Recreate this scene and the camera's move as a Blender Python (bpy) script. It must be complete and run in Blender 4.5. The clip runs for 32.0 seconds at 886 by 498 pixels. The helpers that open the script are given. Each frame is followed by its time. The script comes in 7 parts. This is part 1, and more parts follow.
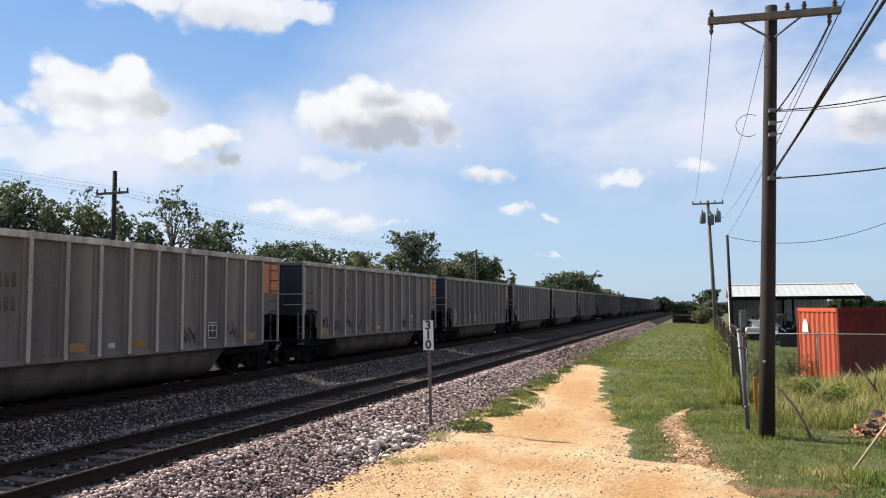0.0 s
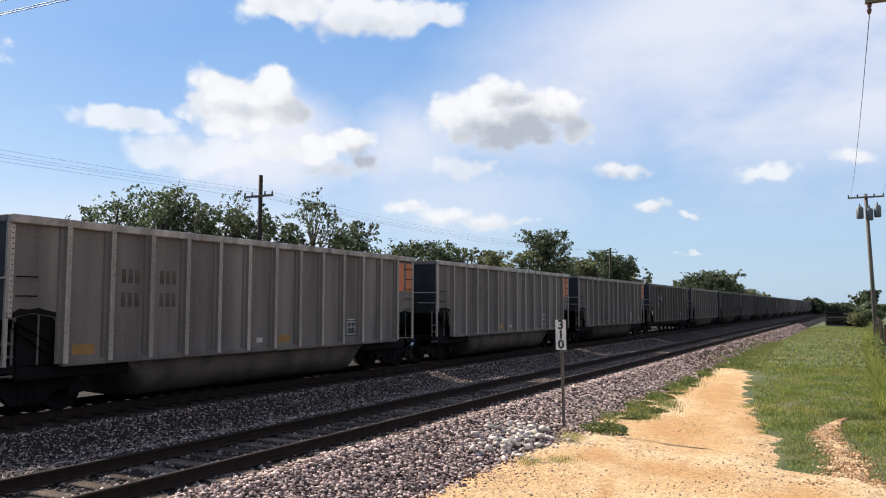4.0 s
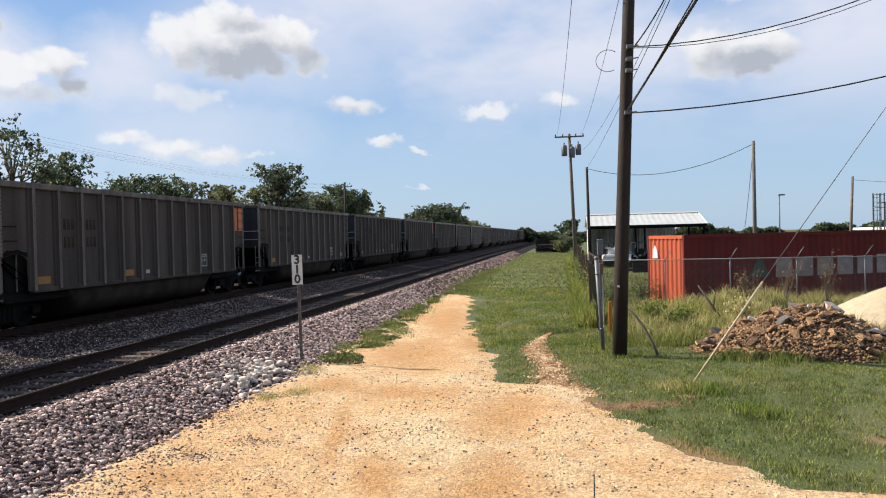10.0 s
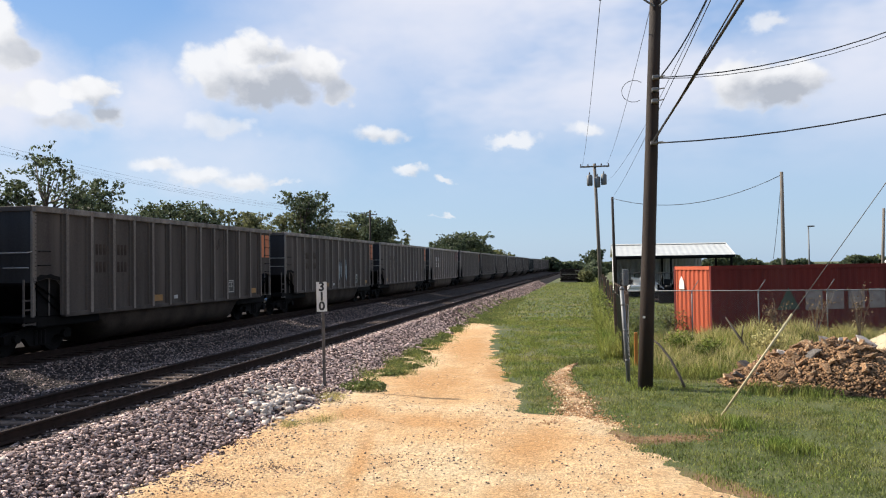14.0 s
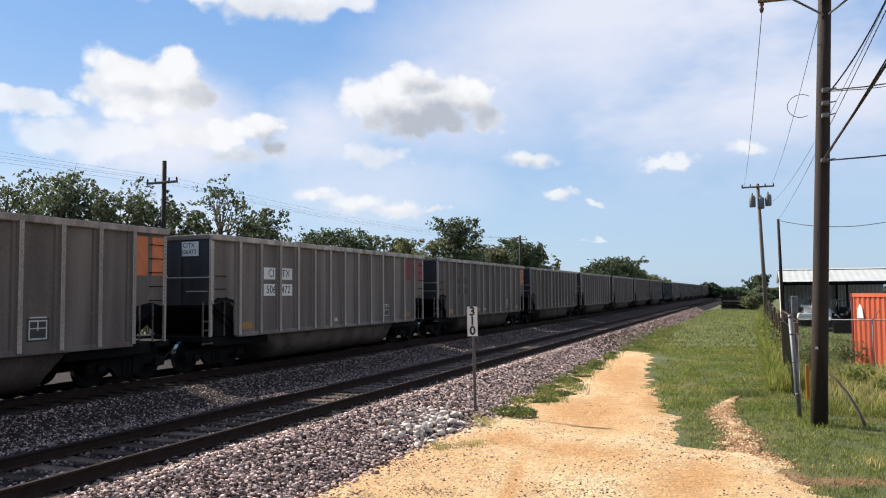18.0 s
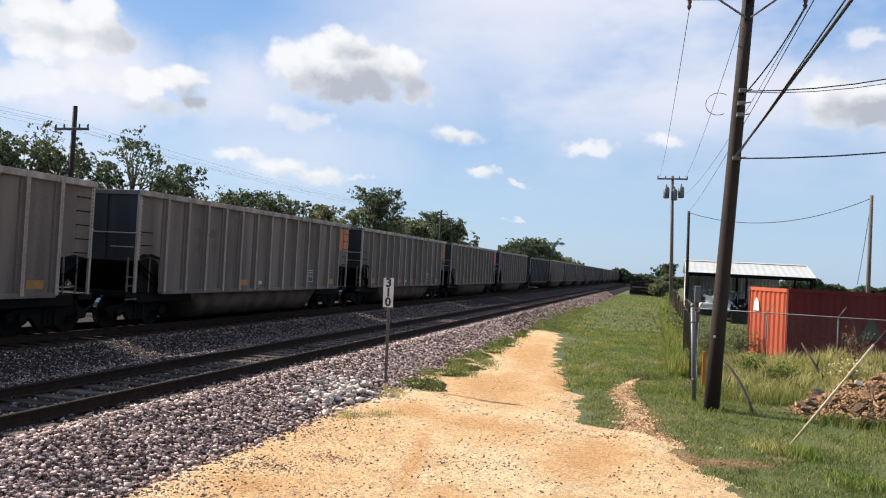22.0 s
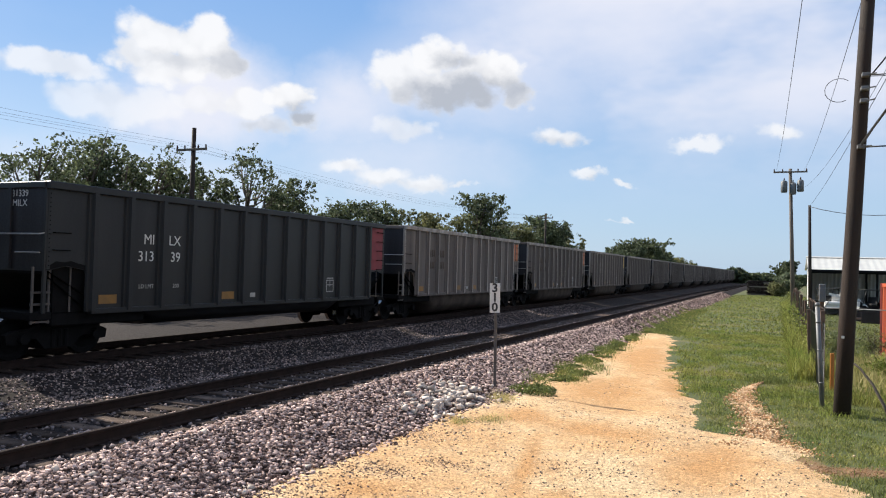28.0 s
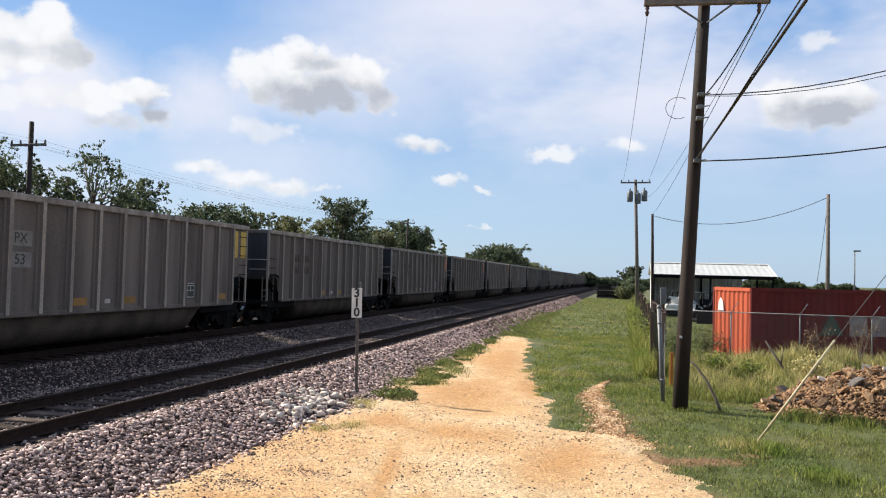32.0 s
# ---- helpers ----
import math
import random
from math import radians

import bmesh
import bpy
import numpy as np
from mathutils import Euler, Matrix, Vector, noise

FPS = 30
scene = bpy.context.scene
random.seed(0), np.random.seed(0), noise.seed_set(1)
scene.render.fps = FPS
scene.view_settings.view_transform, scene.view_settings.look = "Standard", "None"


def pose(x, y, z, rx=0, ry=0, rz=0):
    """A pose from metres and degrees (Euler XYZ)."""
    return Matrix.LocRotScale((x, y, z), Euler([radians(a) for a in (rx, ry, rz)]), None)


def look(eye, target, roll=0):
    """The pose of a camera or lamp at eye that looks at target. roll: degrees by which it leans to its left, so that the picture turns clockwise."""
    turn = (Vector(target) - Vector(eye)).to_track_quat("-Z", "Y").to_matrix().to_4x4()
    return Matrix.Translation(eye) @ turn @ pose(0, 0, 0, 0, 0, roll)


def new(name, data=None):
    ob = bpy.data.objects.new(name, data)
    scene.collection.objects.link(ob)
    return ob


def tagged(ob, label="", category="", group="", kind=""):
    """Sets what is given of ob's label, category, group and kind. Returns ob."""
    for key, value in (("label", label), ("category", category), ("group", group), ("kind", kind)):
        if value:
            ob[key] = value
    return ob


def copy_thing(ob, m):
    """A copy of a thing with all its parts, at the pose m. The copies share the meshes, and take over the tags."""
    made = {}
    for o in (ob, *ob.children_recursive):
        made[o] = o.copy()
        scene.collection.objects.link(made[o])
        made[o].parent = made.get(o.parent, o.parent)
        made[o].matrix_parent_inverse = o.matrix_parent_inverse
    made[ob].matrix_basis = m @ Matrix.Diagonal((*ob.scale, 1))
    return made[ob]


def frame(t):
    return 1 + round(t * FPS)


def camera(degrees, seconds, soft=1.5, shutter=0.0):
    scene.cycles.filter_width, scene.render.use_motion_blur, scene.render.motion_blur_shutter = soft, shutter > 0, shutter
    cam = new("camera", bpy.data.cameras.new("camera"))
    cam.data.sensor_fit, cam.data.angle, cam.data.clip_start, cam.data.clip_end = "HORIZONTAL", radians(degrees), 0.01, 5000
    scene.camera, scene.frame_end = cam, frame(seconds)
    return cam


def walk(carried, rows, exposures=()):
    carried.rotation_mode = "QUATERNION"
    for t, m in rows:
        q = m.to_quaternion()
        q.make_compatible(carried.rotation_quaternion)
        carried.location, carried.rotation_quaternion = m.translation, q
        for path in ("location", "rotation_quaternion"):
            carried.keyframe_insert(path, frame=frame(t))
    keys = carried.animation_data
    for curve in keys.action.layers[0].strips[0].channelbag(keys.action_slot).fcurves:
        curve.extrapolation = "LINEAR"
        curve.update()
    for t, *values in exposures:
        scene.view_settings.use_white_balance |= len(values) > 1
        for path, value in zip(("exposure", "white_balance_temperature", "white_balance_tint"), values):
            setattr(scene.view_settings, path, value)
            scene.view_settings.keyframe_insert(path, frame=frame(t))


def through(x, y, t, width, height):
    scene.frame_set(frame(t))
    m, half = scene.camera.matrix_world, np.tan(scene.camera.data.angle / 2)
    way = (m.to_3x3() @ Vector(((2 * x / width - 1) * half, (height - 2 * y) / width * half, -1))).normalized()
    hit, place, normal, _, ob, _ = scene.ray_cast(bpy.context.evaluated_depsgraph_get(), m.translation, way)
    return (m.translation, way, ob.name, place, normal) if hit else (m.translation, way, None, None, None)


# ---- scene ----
cam = camera(60.4, 32.0, soft=1.1)
PATH = [
    (0, 0.0, 0.0, 2.75, 94.32, 0.35, 18.79),
    (0.5, 0.0, 0.0, 2.75, 94.70, 0.52, 22.20),
    (1, 0.0, 0.0, 2.75, 95.10, 0.38, 26.24),
    (1.5, 0.0, 0.0, 2.75, 94.98, -0.00, 29.22),
    (2, 0.0, 0.0, 2.75, 94.93, -0.28, 31.20),
    (2.5, 0.0, 0.0, 2.75, 94.96, -0.13, 31.90),
    (4.5, 0.0, 0.0, 2.75, 93.68, -0.01, 26.02),
    (5, 0.0, 0.0, 2.75, 93.00, 0.22, 22.67),
    (5.5, 0.0, 0.0, 2.75, 92.59, 0.44, 19.24),
    (6, 0.0, 0.0, 2.75, 92.50, 0.49, 16.27),
    (6.5, 0.0, 0.0, 2.75, 92.23, 0.34, 14.57),
    (7, 0.0, 0.0, 2.75, 92.18, 0.12, 13.50),
    (7.5, 0.0, 0.0, 2.75, 92.20, 0.02, 12.95),
    (8, 0.0, 0.0, 2.75, 92.22, 0.21, 12.70),
    (8.5, 0.0, 0.0, 2.75, 92.03, 0.68, 12.70),
    (9, 0.0, 0.0, 2.75, 91.36, 1.17, 12.31),
    (9.5, 0.0, 0.0, 2.75, 90.31, 1.45, 11.01),
    (10, 0.0, 0.0, 2.75, 89.12, 1.35, 9.00),
    (10.5, 0.0, 0.0, 2.75, 88.01, 0.72, 6.70),
    (11, 0.0, 0.0, 2.75, 87.45, -0.16, 4.89),
    (11.5, 0.0, 0.0, 2.75, 87.17, -0.88, 4.29),
    (12, 0.0, 0.0, 2.75, 87.38, -1.32, 4.55),
    (12.5, 0.0, 0.0, 2.75, 87.93, -1.24, 5.05),
    (13, 0.0, 0.0, 2.75, 89.06, -0.69, 6.06),
    (13.5, 0.0, 0.0, 2.75, 90.17, 0.21, 7.90),
    (14, 0.0, 0.0, 2.75, 91.30, 0.78, 10.83),
    (14.5, 0.0, 0.0, 2.75, 92.14, 0.37, 13.95),
    (15, 0.0, 0.0, 2.75, 92.35, -0.77, 16.51),
    (15.5, 0.0, 0.0, 2.75, 92.27, -2.05, 18.33),
    (17.5, 0.0, 0.0, 2.75, 93.32, 0.27, 22.12),
    (18, 0.0, 0.0, 2.75, 93.31, 0.48, 22.09),
    (18.5, 0.0, 0.0, 2.75, 93.13, -0.04, 21.06),
    (19, 0.0, 0.0, 2.75, 92.99, -0.89, 19.48),
    (19.5, 0.0, 0.0, 2.75, 92.93, -1.63, 18.03),
    (20, 0.0, 0.0, 2.75, 92.82, -2.09, 16.70),
    (20.5, 0.0, 0.0, 2.75, 92.42, -2.40, 15.70),
    (21, 0.0, 0.0, 2.75, 91.90, -2.64, 15.06),
    (21.5, 0.0, 0.0, 2.75, 91.64, -2.88, 14.93),
    (22, 0.0, 0.0, 2.75, 91.35, -3.00, 15.91),
    (22.5, 0.0, 0.0, 2.75, 91.18, -2.87, 17.20),
    (23, 0.0, 0.0, 2.75, 91.12, -2.63, 18.16),
    (23.5, 0.0, 0.0, 2.75, 91.13, -2.43, 18.26),
    (24, 0.0, 0.0, 2.75, 91.54, -2.51, 17.69),
    (24.5, 0.0, 0.0, 2.75, 92.00, -2.55, 17.44),
    (25, 0.0, 0.0, 2.75, 92.30, -2.61, 17.91),
    (25.5, 0.0, 0.0, 2.75, 92.43, -2.48, 18.81),
    (27.5, 0.0, 0.0, 2.75, 91.71, -1.86, 22.35),
    (28, 0.0, 0.0, 2.75, 91.43, -1.51, 23.86),
    (28.5, 0.0, 0.0, 2.75, 90.94, -1.21, 25.07),
    (29, 0.0, 0.0, 2.75, 90.42, -1.40, 24.75),
    (29.5, 0.0, 0.0, 2.75, 90.42, -1.77, 22.80),
    (30, 0.0, 0.0, 2.75, 90.98, -2.03, 20.02),
    (30.5, 0.0, 0.0, 2.75, 91.75, -2.01, 17.53),
    (31, 0.0, 0.0, 2.75, 92.20, -1.77, 15.90),
    (31.5, 0.0, 0.0, 2.75, 92.20, -1.57, 14.63),
    (32, 0.0, 0.0, 2.75, 92.06, -1.46, 13.51),
]
# the picture darkens a little while the bright road fills it
EXPOSURES = [(0, 0.88), (9, 0.88), (10.5, 0.78), (13, 0.78), (14.5, 0.88), (32, 0.88)]
walk(cam, [(r[0], pose(*r[1:])) for r in PATH], EXPOSURES)

# ---- sun, sky and clouds ----
SUN_DIR = Vector((-0.80, 0.18, 0.60)).normalized()     # towards the sun
sun = new("sun", bpy.data.lights.new("sun", "SUN"))
sun.data.energy, sun.data.angle, sun.data.color = 5.0, radians(0.55), (1.0, 0.93, 0.81)
sun.matrix_world = look((0, 0, 60), Vector((0, 0, 60)) - SUN_DIR)

# clouds as groups of lobes: azimuth (degrees right of the track), elevation, half width, half height, density
CLOUD_MAIN = [(-27.4, 14.6, 2.5, 1.7, 0.95), (-24.7, 15.3, 2.2, 1.6, 1), (-24.2, 13.4, 4.8, 1.8, 0.95), (-20.2, 14.2, 2.6, 1.6, 1), (-18.6, 13.0, 1.6, 1.3, 0.9), (-22.0, 14.8, 1.9, 1.2, 0.95)]
CLOUD_LEFT = [(-45.2, 15.5, 3.1, 1.7, 1), (-42.6, 15.0, 2.2, 1.5, 1), (-41.3, 15.5, 2.1, 1.9, 1), (-40.6, 14.0, 2.2, 1.5, 0.95), (-43.9, 13.6, 4.3, 1.5, 0.95), (-46.4, 14.3, 2.5, 1.6, 0.95)] + [(-51.3, 12.7, 3.9, 1.2, 0.8), (-47.4, 10.8, 5.0, 1.6, 0.6)]
CLOUD_LOW = [(-35.9, 12.1, 1.8, 1.4, 1), (-38.6, 11.3, 2.4, 1.3, 0.85), (-34.9, 10.6, 1.8, 0.8, 0.95), (-37.2, 9.8, 2.6, 0.7, 0.7), (-41.6, 11.4, 3.2, 1.1, 0.65)]
CLOUD_BAND = [(-31.3, 7.4, 2.5, 0.7, 0.85), (-28.4, 6.8, 3.0, 0.9, 0.85), (-24.9, 6.4, 2.5, 0.7, 0.85), (-22.5, 6.5, 1.1, 0.3, 0.7), (-27.1, 10.1, 2.9, 1.1, 0.6)] + [(-15.1, 10.0, 2.6, 0.8, 0.9), (-13.0, 7.3, 1.5, 0.5, 0.85), (-10.7, 6.6, 1.0, 0.3, 0.8), (-5.4, 9.3, 2.6, 0.5, 0.8)]
CLOUD_HIGH = [(-41.0, 21.8, 4.3, 1.8, 0.95), (-35.0, 21.1, 5.7, 2.0, 0.95), (-29.7, 21.3, 3.1, 1.2, 0.85), (-61.1, 16.3, 2.3, 1.4, 0.85), (-64.0, 16.5, 2.9, 1.4, 0.85), (-10.6, 3.9, 1.0, 0.2, 0.7)]
CLOUD_RIGHT = [(-0.2, 10.0, 1.8, 0.7, 0.8), (11.0, 12.6, 3.2, 1.7, 0.95), (14.4, 12.1, 3.2, 1.5, 0.95), (12.6, 11.4, 4.6, 1.0, 0.9), (12.6, 16.3, 1.6, 0.8, 0.75), (27.0, 9.0, 1.5, 0.5, 0.7)]
# undersides: azimuth, elevation, half width, half height, depth of grey
SHADES = [(-23.3, 12.8, 6.4, 1.9, 1), (-23.4, 15.1, 1.8, 0.9, 0.6), (-18.8, 13.1, 2.3, 1.7, 0.8), (-40.4, 13.9, 2.4, 1.4, 0.65), (-43.9, 14.1, 3.7, 0.8, 0.35), (-34.9, 10.8, 2.1, 1.1, 0.85), (-37.4, 9.7, 3.3, 0.8, 0.5), (-35.0, 20.1, 8.3, 1.2, 0.3), (-15.1, 9.5, 2.9, 0.6, 0.35), (-13.0, 6.9, 1.8, 0.4, 0.3), (-27.4, 6.2, 5.0, 0.4, 0.2), (13.5, 11.6, 5.0, 1.3, 0.95)]
CLOUDS = CLOUD_MAIN + CLOUD_LEFT + CLOUD_LOW + CLOUD_BAND + CLOUD_HIGH + CLOUD_RIGHT


def make_world():
    w = bpy.data.worlds.new("sky")
    w.use_nodes = True
    scene.world = w
    nt = w.node_tree
    nt.nodes.clear()
    N, L = nt.nodes.new, nt.links.new

    def m(op, a, b=None, c=None):
        n = N("ShaderNodeMath")
        n.operation = op
        for i, v in enumerate((a, b, c)):
            if v is None:
                continue
            if isinstance(v, (int, float)):
                n.inputs[i].default_value = v
            else:
                L(v, n.inputs[i])
        return n.outputs[0]

    def step(v, lo, hi, a=0.0, b=1.0):
        n = N("ShaderNodeMapRange")
        n.interpolation_type = "SMOOTHSTEP"
        L(v, n.inputs[0])
        for i, q in enumerate((lo, hi, a, b)):
            n.inputs[i + 1].default_value = q
        return n.outputs[0]

    def mix(f, a, b):
        n = N("ShaderNodeMix")
        n.data_type = "RGBA"
        for s, v in ((n.inputs[0], f), (n.inputs[6], a), (n.inputs[7], b)):
            if isinstance(v, (tuple, float, int)):
                s.default_value = (*v, 1) if isinstance(v, tuple) else v
            else:
                L(v, s)
        return n.outputs[2]

    tc = N("ShaderNodeTexCoord").outputs["Generated"]
    sep = N("ShaderNodeSeparateXYZ")
    L(tc, sep.inputs[0])
    az = m("MULTIPLY", m("ARCTAN2", sep.outputs[0], sep.outputs[1]), 57.2958)
    el = m("MULTIPLY", m("ARCSINE", sep.outputs[2]), 57.2958)

    def fbm(scale, detail, sx=1.0, sz=1.0, off=0.0):
        mp = N("ShaderNodeMapping")
        mp.inputs[1].default_value = (off, off * 0.7, -off)
        mp.inputs[3].default_value = (sx, sx, sz)
        L(tc, mp.inputs[0])
        n = N("ShaderNodeTexNoise")
        n.inputs["Scale"].default_value, n.inputs["Detail"].default_value, n.inputs["Roughness"].default_value = scale, detail, 0.58
        L(mp.outputs[0], n.inputs[0])
        return n.outputs[0], n.outputs[1]

    n1, c1 = fbm(13.0, 5, 1, 1.3)
    n2, c2 = fbm(38.0, 5, 1, 1.2, 3.0)
    n3, _ = fbm(24.0, 4, 1, 1.6, 5.0)
    s1 = N("ShaderNodeSeparateColor")
    L(c1, s1.inputs[0])
    s2 = N("ShaderNodeSeparateColor")
    L(c2, s2.inputs[0])
    waz = m("ADD", az, m("ADD", m("MULTIPLY", m("SUBTRACT", s1.outputs[0], 0.5), 4.6), m("MULTIPLY", m("SUBTRACT", s2.outputs[0], 0.5), 1.6)))
    wel = m("ADD", el, m("ADD", m("MULTIPLY", m("SUBTRACT", s1.outputs[1], 0.5), 2.4), m("MULTIPLY", m("SUBTRACT", s2.outputs[1], 0.5), 1.2)))

    def billow(scale, off):
        """Rounded heads: distance to scattered centres."""
        mp = N("ShaderNodeMapping")
        mp.inputs[1].default_value = (off, off, off)
        L(tc, mp.inputs[0])
        v = N("ShaderNodeTexVoronoi")
        v.feature = "SMOOTH_F1"
        v.inputs["Scale"].default_value, v.inputs["Smoothness"].default_value = scale, 0.35
        L(mp.outputs[0], v.inputs[0])
        return v.outputs["Distance"]

    heads = m("ADD", m("MULTIPLY", billow(24.0, 1.3), 0.62), m("ADD", m("MULTIPLY", billow(60.0, 4.1), 0.3), m("MULTIPLY", m("SUBTRACT", n2, 0.5), 0.25)))
    heads = m("SUBTRACT", heads, 0.42)
    comb = N("ShaderNodeCombineXYZ")
    L(waz, comb.inputs[0])
    L(wel, comb.inputs[1])
    mask, lowest = None, None
    for (a, e, rw, rh, dense) in CLOUDS:
        mp = N("ShaderNodeMapping")
        mp.vector_type = "TEXTURE"
        mp.inputs[1].default_value = (a, e, 0)
        mp.inputs[3].default_value = (rw, rh, 1)
        L(comb.outputs[0], mp.inputs[0])
        ln = N("ShaderNodeVectorMath")
        ln.operation = "LENGTH"
        L(mp.outputs[0], ln.inputs[0])
        edge = m("MULTIPLY_ADD", heads, 0.95 if rh > 1.0 else 0.7, ln.outputs["Value"])
        k = step(edge, 1.08, 0.60 if rh > 1.0 else 0.35, 0.0, dense)
        mask = k if mask is None else m("MAXIMUM", mask, k)
    # soft grey undersides
    for (a, e, rw, rh, grey) in SHADES:
        mp = N("ShaderNodeMapping")
        mp.vector_type = "TEXTURE"
        mp.inputs[1].default_value = (a, e, 0)
        mp.inputs[3].default_value = (rw, rh, 1)
        L(comb.outputs[0], mp.inputs[0])
        ln = N("ShaderNodeVectorMath")
        ln.operation = "LENGTH"
        L(mp.outputs[0], ln.inputs[0])
        low = step(m("MULTIPLY_ADD", heads, 0.3, ln.outputs["Value"]), 1.15, 0.15, 0.0, grey)
        lowest = low if lowest is None else m("MAXIMUM", lowest, low)
    # thin veil of high cloud, and broken cloud over the rest of the sky
    veil_noise, _ = fbm(2.2, 5, 1, 2.2, 7.0)
    veil = m("MULTIPLY", step(veil_noise, 0.30, 0.60), step(el, 3.0, 14.0))
    veil = m("MULTIPLY", veil, step(m("SUBTRACT", az, m("MULTIPLY", m("SUBTRACT", el, 12.0), 1.4)), -40.0, -24.0, 0.08, 0.92))
    soft = None
    for (a, e, rw, rh, k) in ((-42.0, 10.5, 10.0, 4.5, 0.95), (-27.0, 8.0, 14.0, 4.5, 0.75), (-20.0, 14.0, 16.0, 7.0, 0.75), (-12.0, 18.0, 22.0, 9.0, 0.9), (12.0, 13.0, 13.0, 6.0, 0.7), (-48.0, 5.0, 22.0, 5.0, 0.6), (-41.0, 12.0, 9.0, 5.5, 1.0), (-31.0, 11.5, 8.0, 5.5, 0.9)):
        mp = N("ShaderNodeMapping")
        mp.vector_type = "TEXTURE"
        mp.inputs[1].default_value = (a, e, 0)
        mp.inputs[3].default_value = (rw, rh, 1)
        L(comb.outputs[0], mp.inputs[0])
        ln = N("ShaderNodeVectorMath")
        ln.operation = "LENGTH"
        L(mp.outputs[0], ln.inputs[0])
        g = step(ln.outputs["Value"], 1.0, 0.1, 0.0, k)
        soft = g if soft is None else m("MAXIMUM", soft, g)
    veil = m("MAXIMUM", veil, m("MULTIPLY", soft, step(veil_noise, 0.25, 0.6, 0.55, 1.0)))
    broken_noise, _ = fbm(6.0, 6, 1, 2.0, 11.0)
    broken = m("MULTIPLY", step(broken_noise, 0.52, 0.66), step(el, 21.0, 30.0))
    mask = m("MAXIMUM", mask, broken)
    sky = N("ShaderNodeTexSky")
    sky.sky_type, sky.sun_disc = "NISHITA", False
    sky.sun_elevation, sky.sun_rotation = math.asin(SUN_DIR.z), math.atan2(SUN_DIR.x, SUN_DIR.y)
    sky.air_density, sky.dust_density, sky.ozone_density = 1.0, 0.7, 1.6
    base = N("ShaderNodeVectorMath")
    base.operation = "SCALE"
    base.inputs["Scale"].default_value = SKY_K
    L(sky.outputs[0], base.inputs[0])
    haze = mix(step(el, 0.0, 24.0), (0.47, 0.66, 0.90), (0.125, 0.38, 0.84))
    blue = mix(0.72, base.outputs[0], haze)
    col = mix(veil, blue, (0.80, 0.82, 0.92))
    shade = m("ADD", m("MULTIPLY", lowest, 0.95), m("MULTIPLY", step(n3, 0.40, 0.62), m("MULTIPLY", lowest, 0.25)))
    lumps = m("ADD", m("MULTIPLY", step(heads, -0.05, 0.25), 0.20), shade)
    cloud = mix(m("MINIMUM", lumps, 0.95), (0.94, 0.94, 0.95), (0.43, 0.46, 0.52))
    col = mix(m("MULTIPLY", mask, 0.93), col, cloud)
    bg = N("ShaderNodeBackground")
    bg.inputs[1].default_value = 0.57
    L(col, bg.inputs[0])
    out = N("ShaderNodeOutputWorld")
    L(bg.outputs[0], out.inputs[0])


SKY_K = 0.105
make_world()


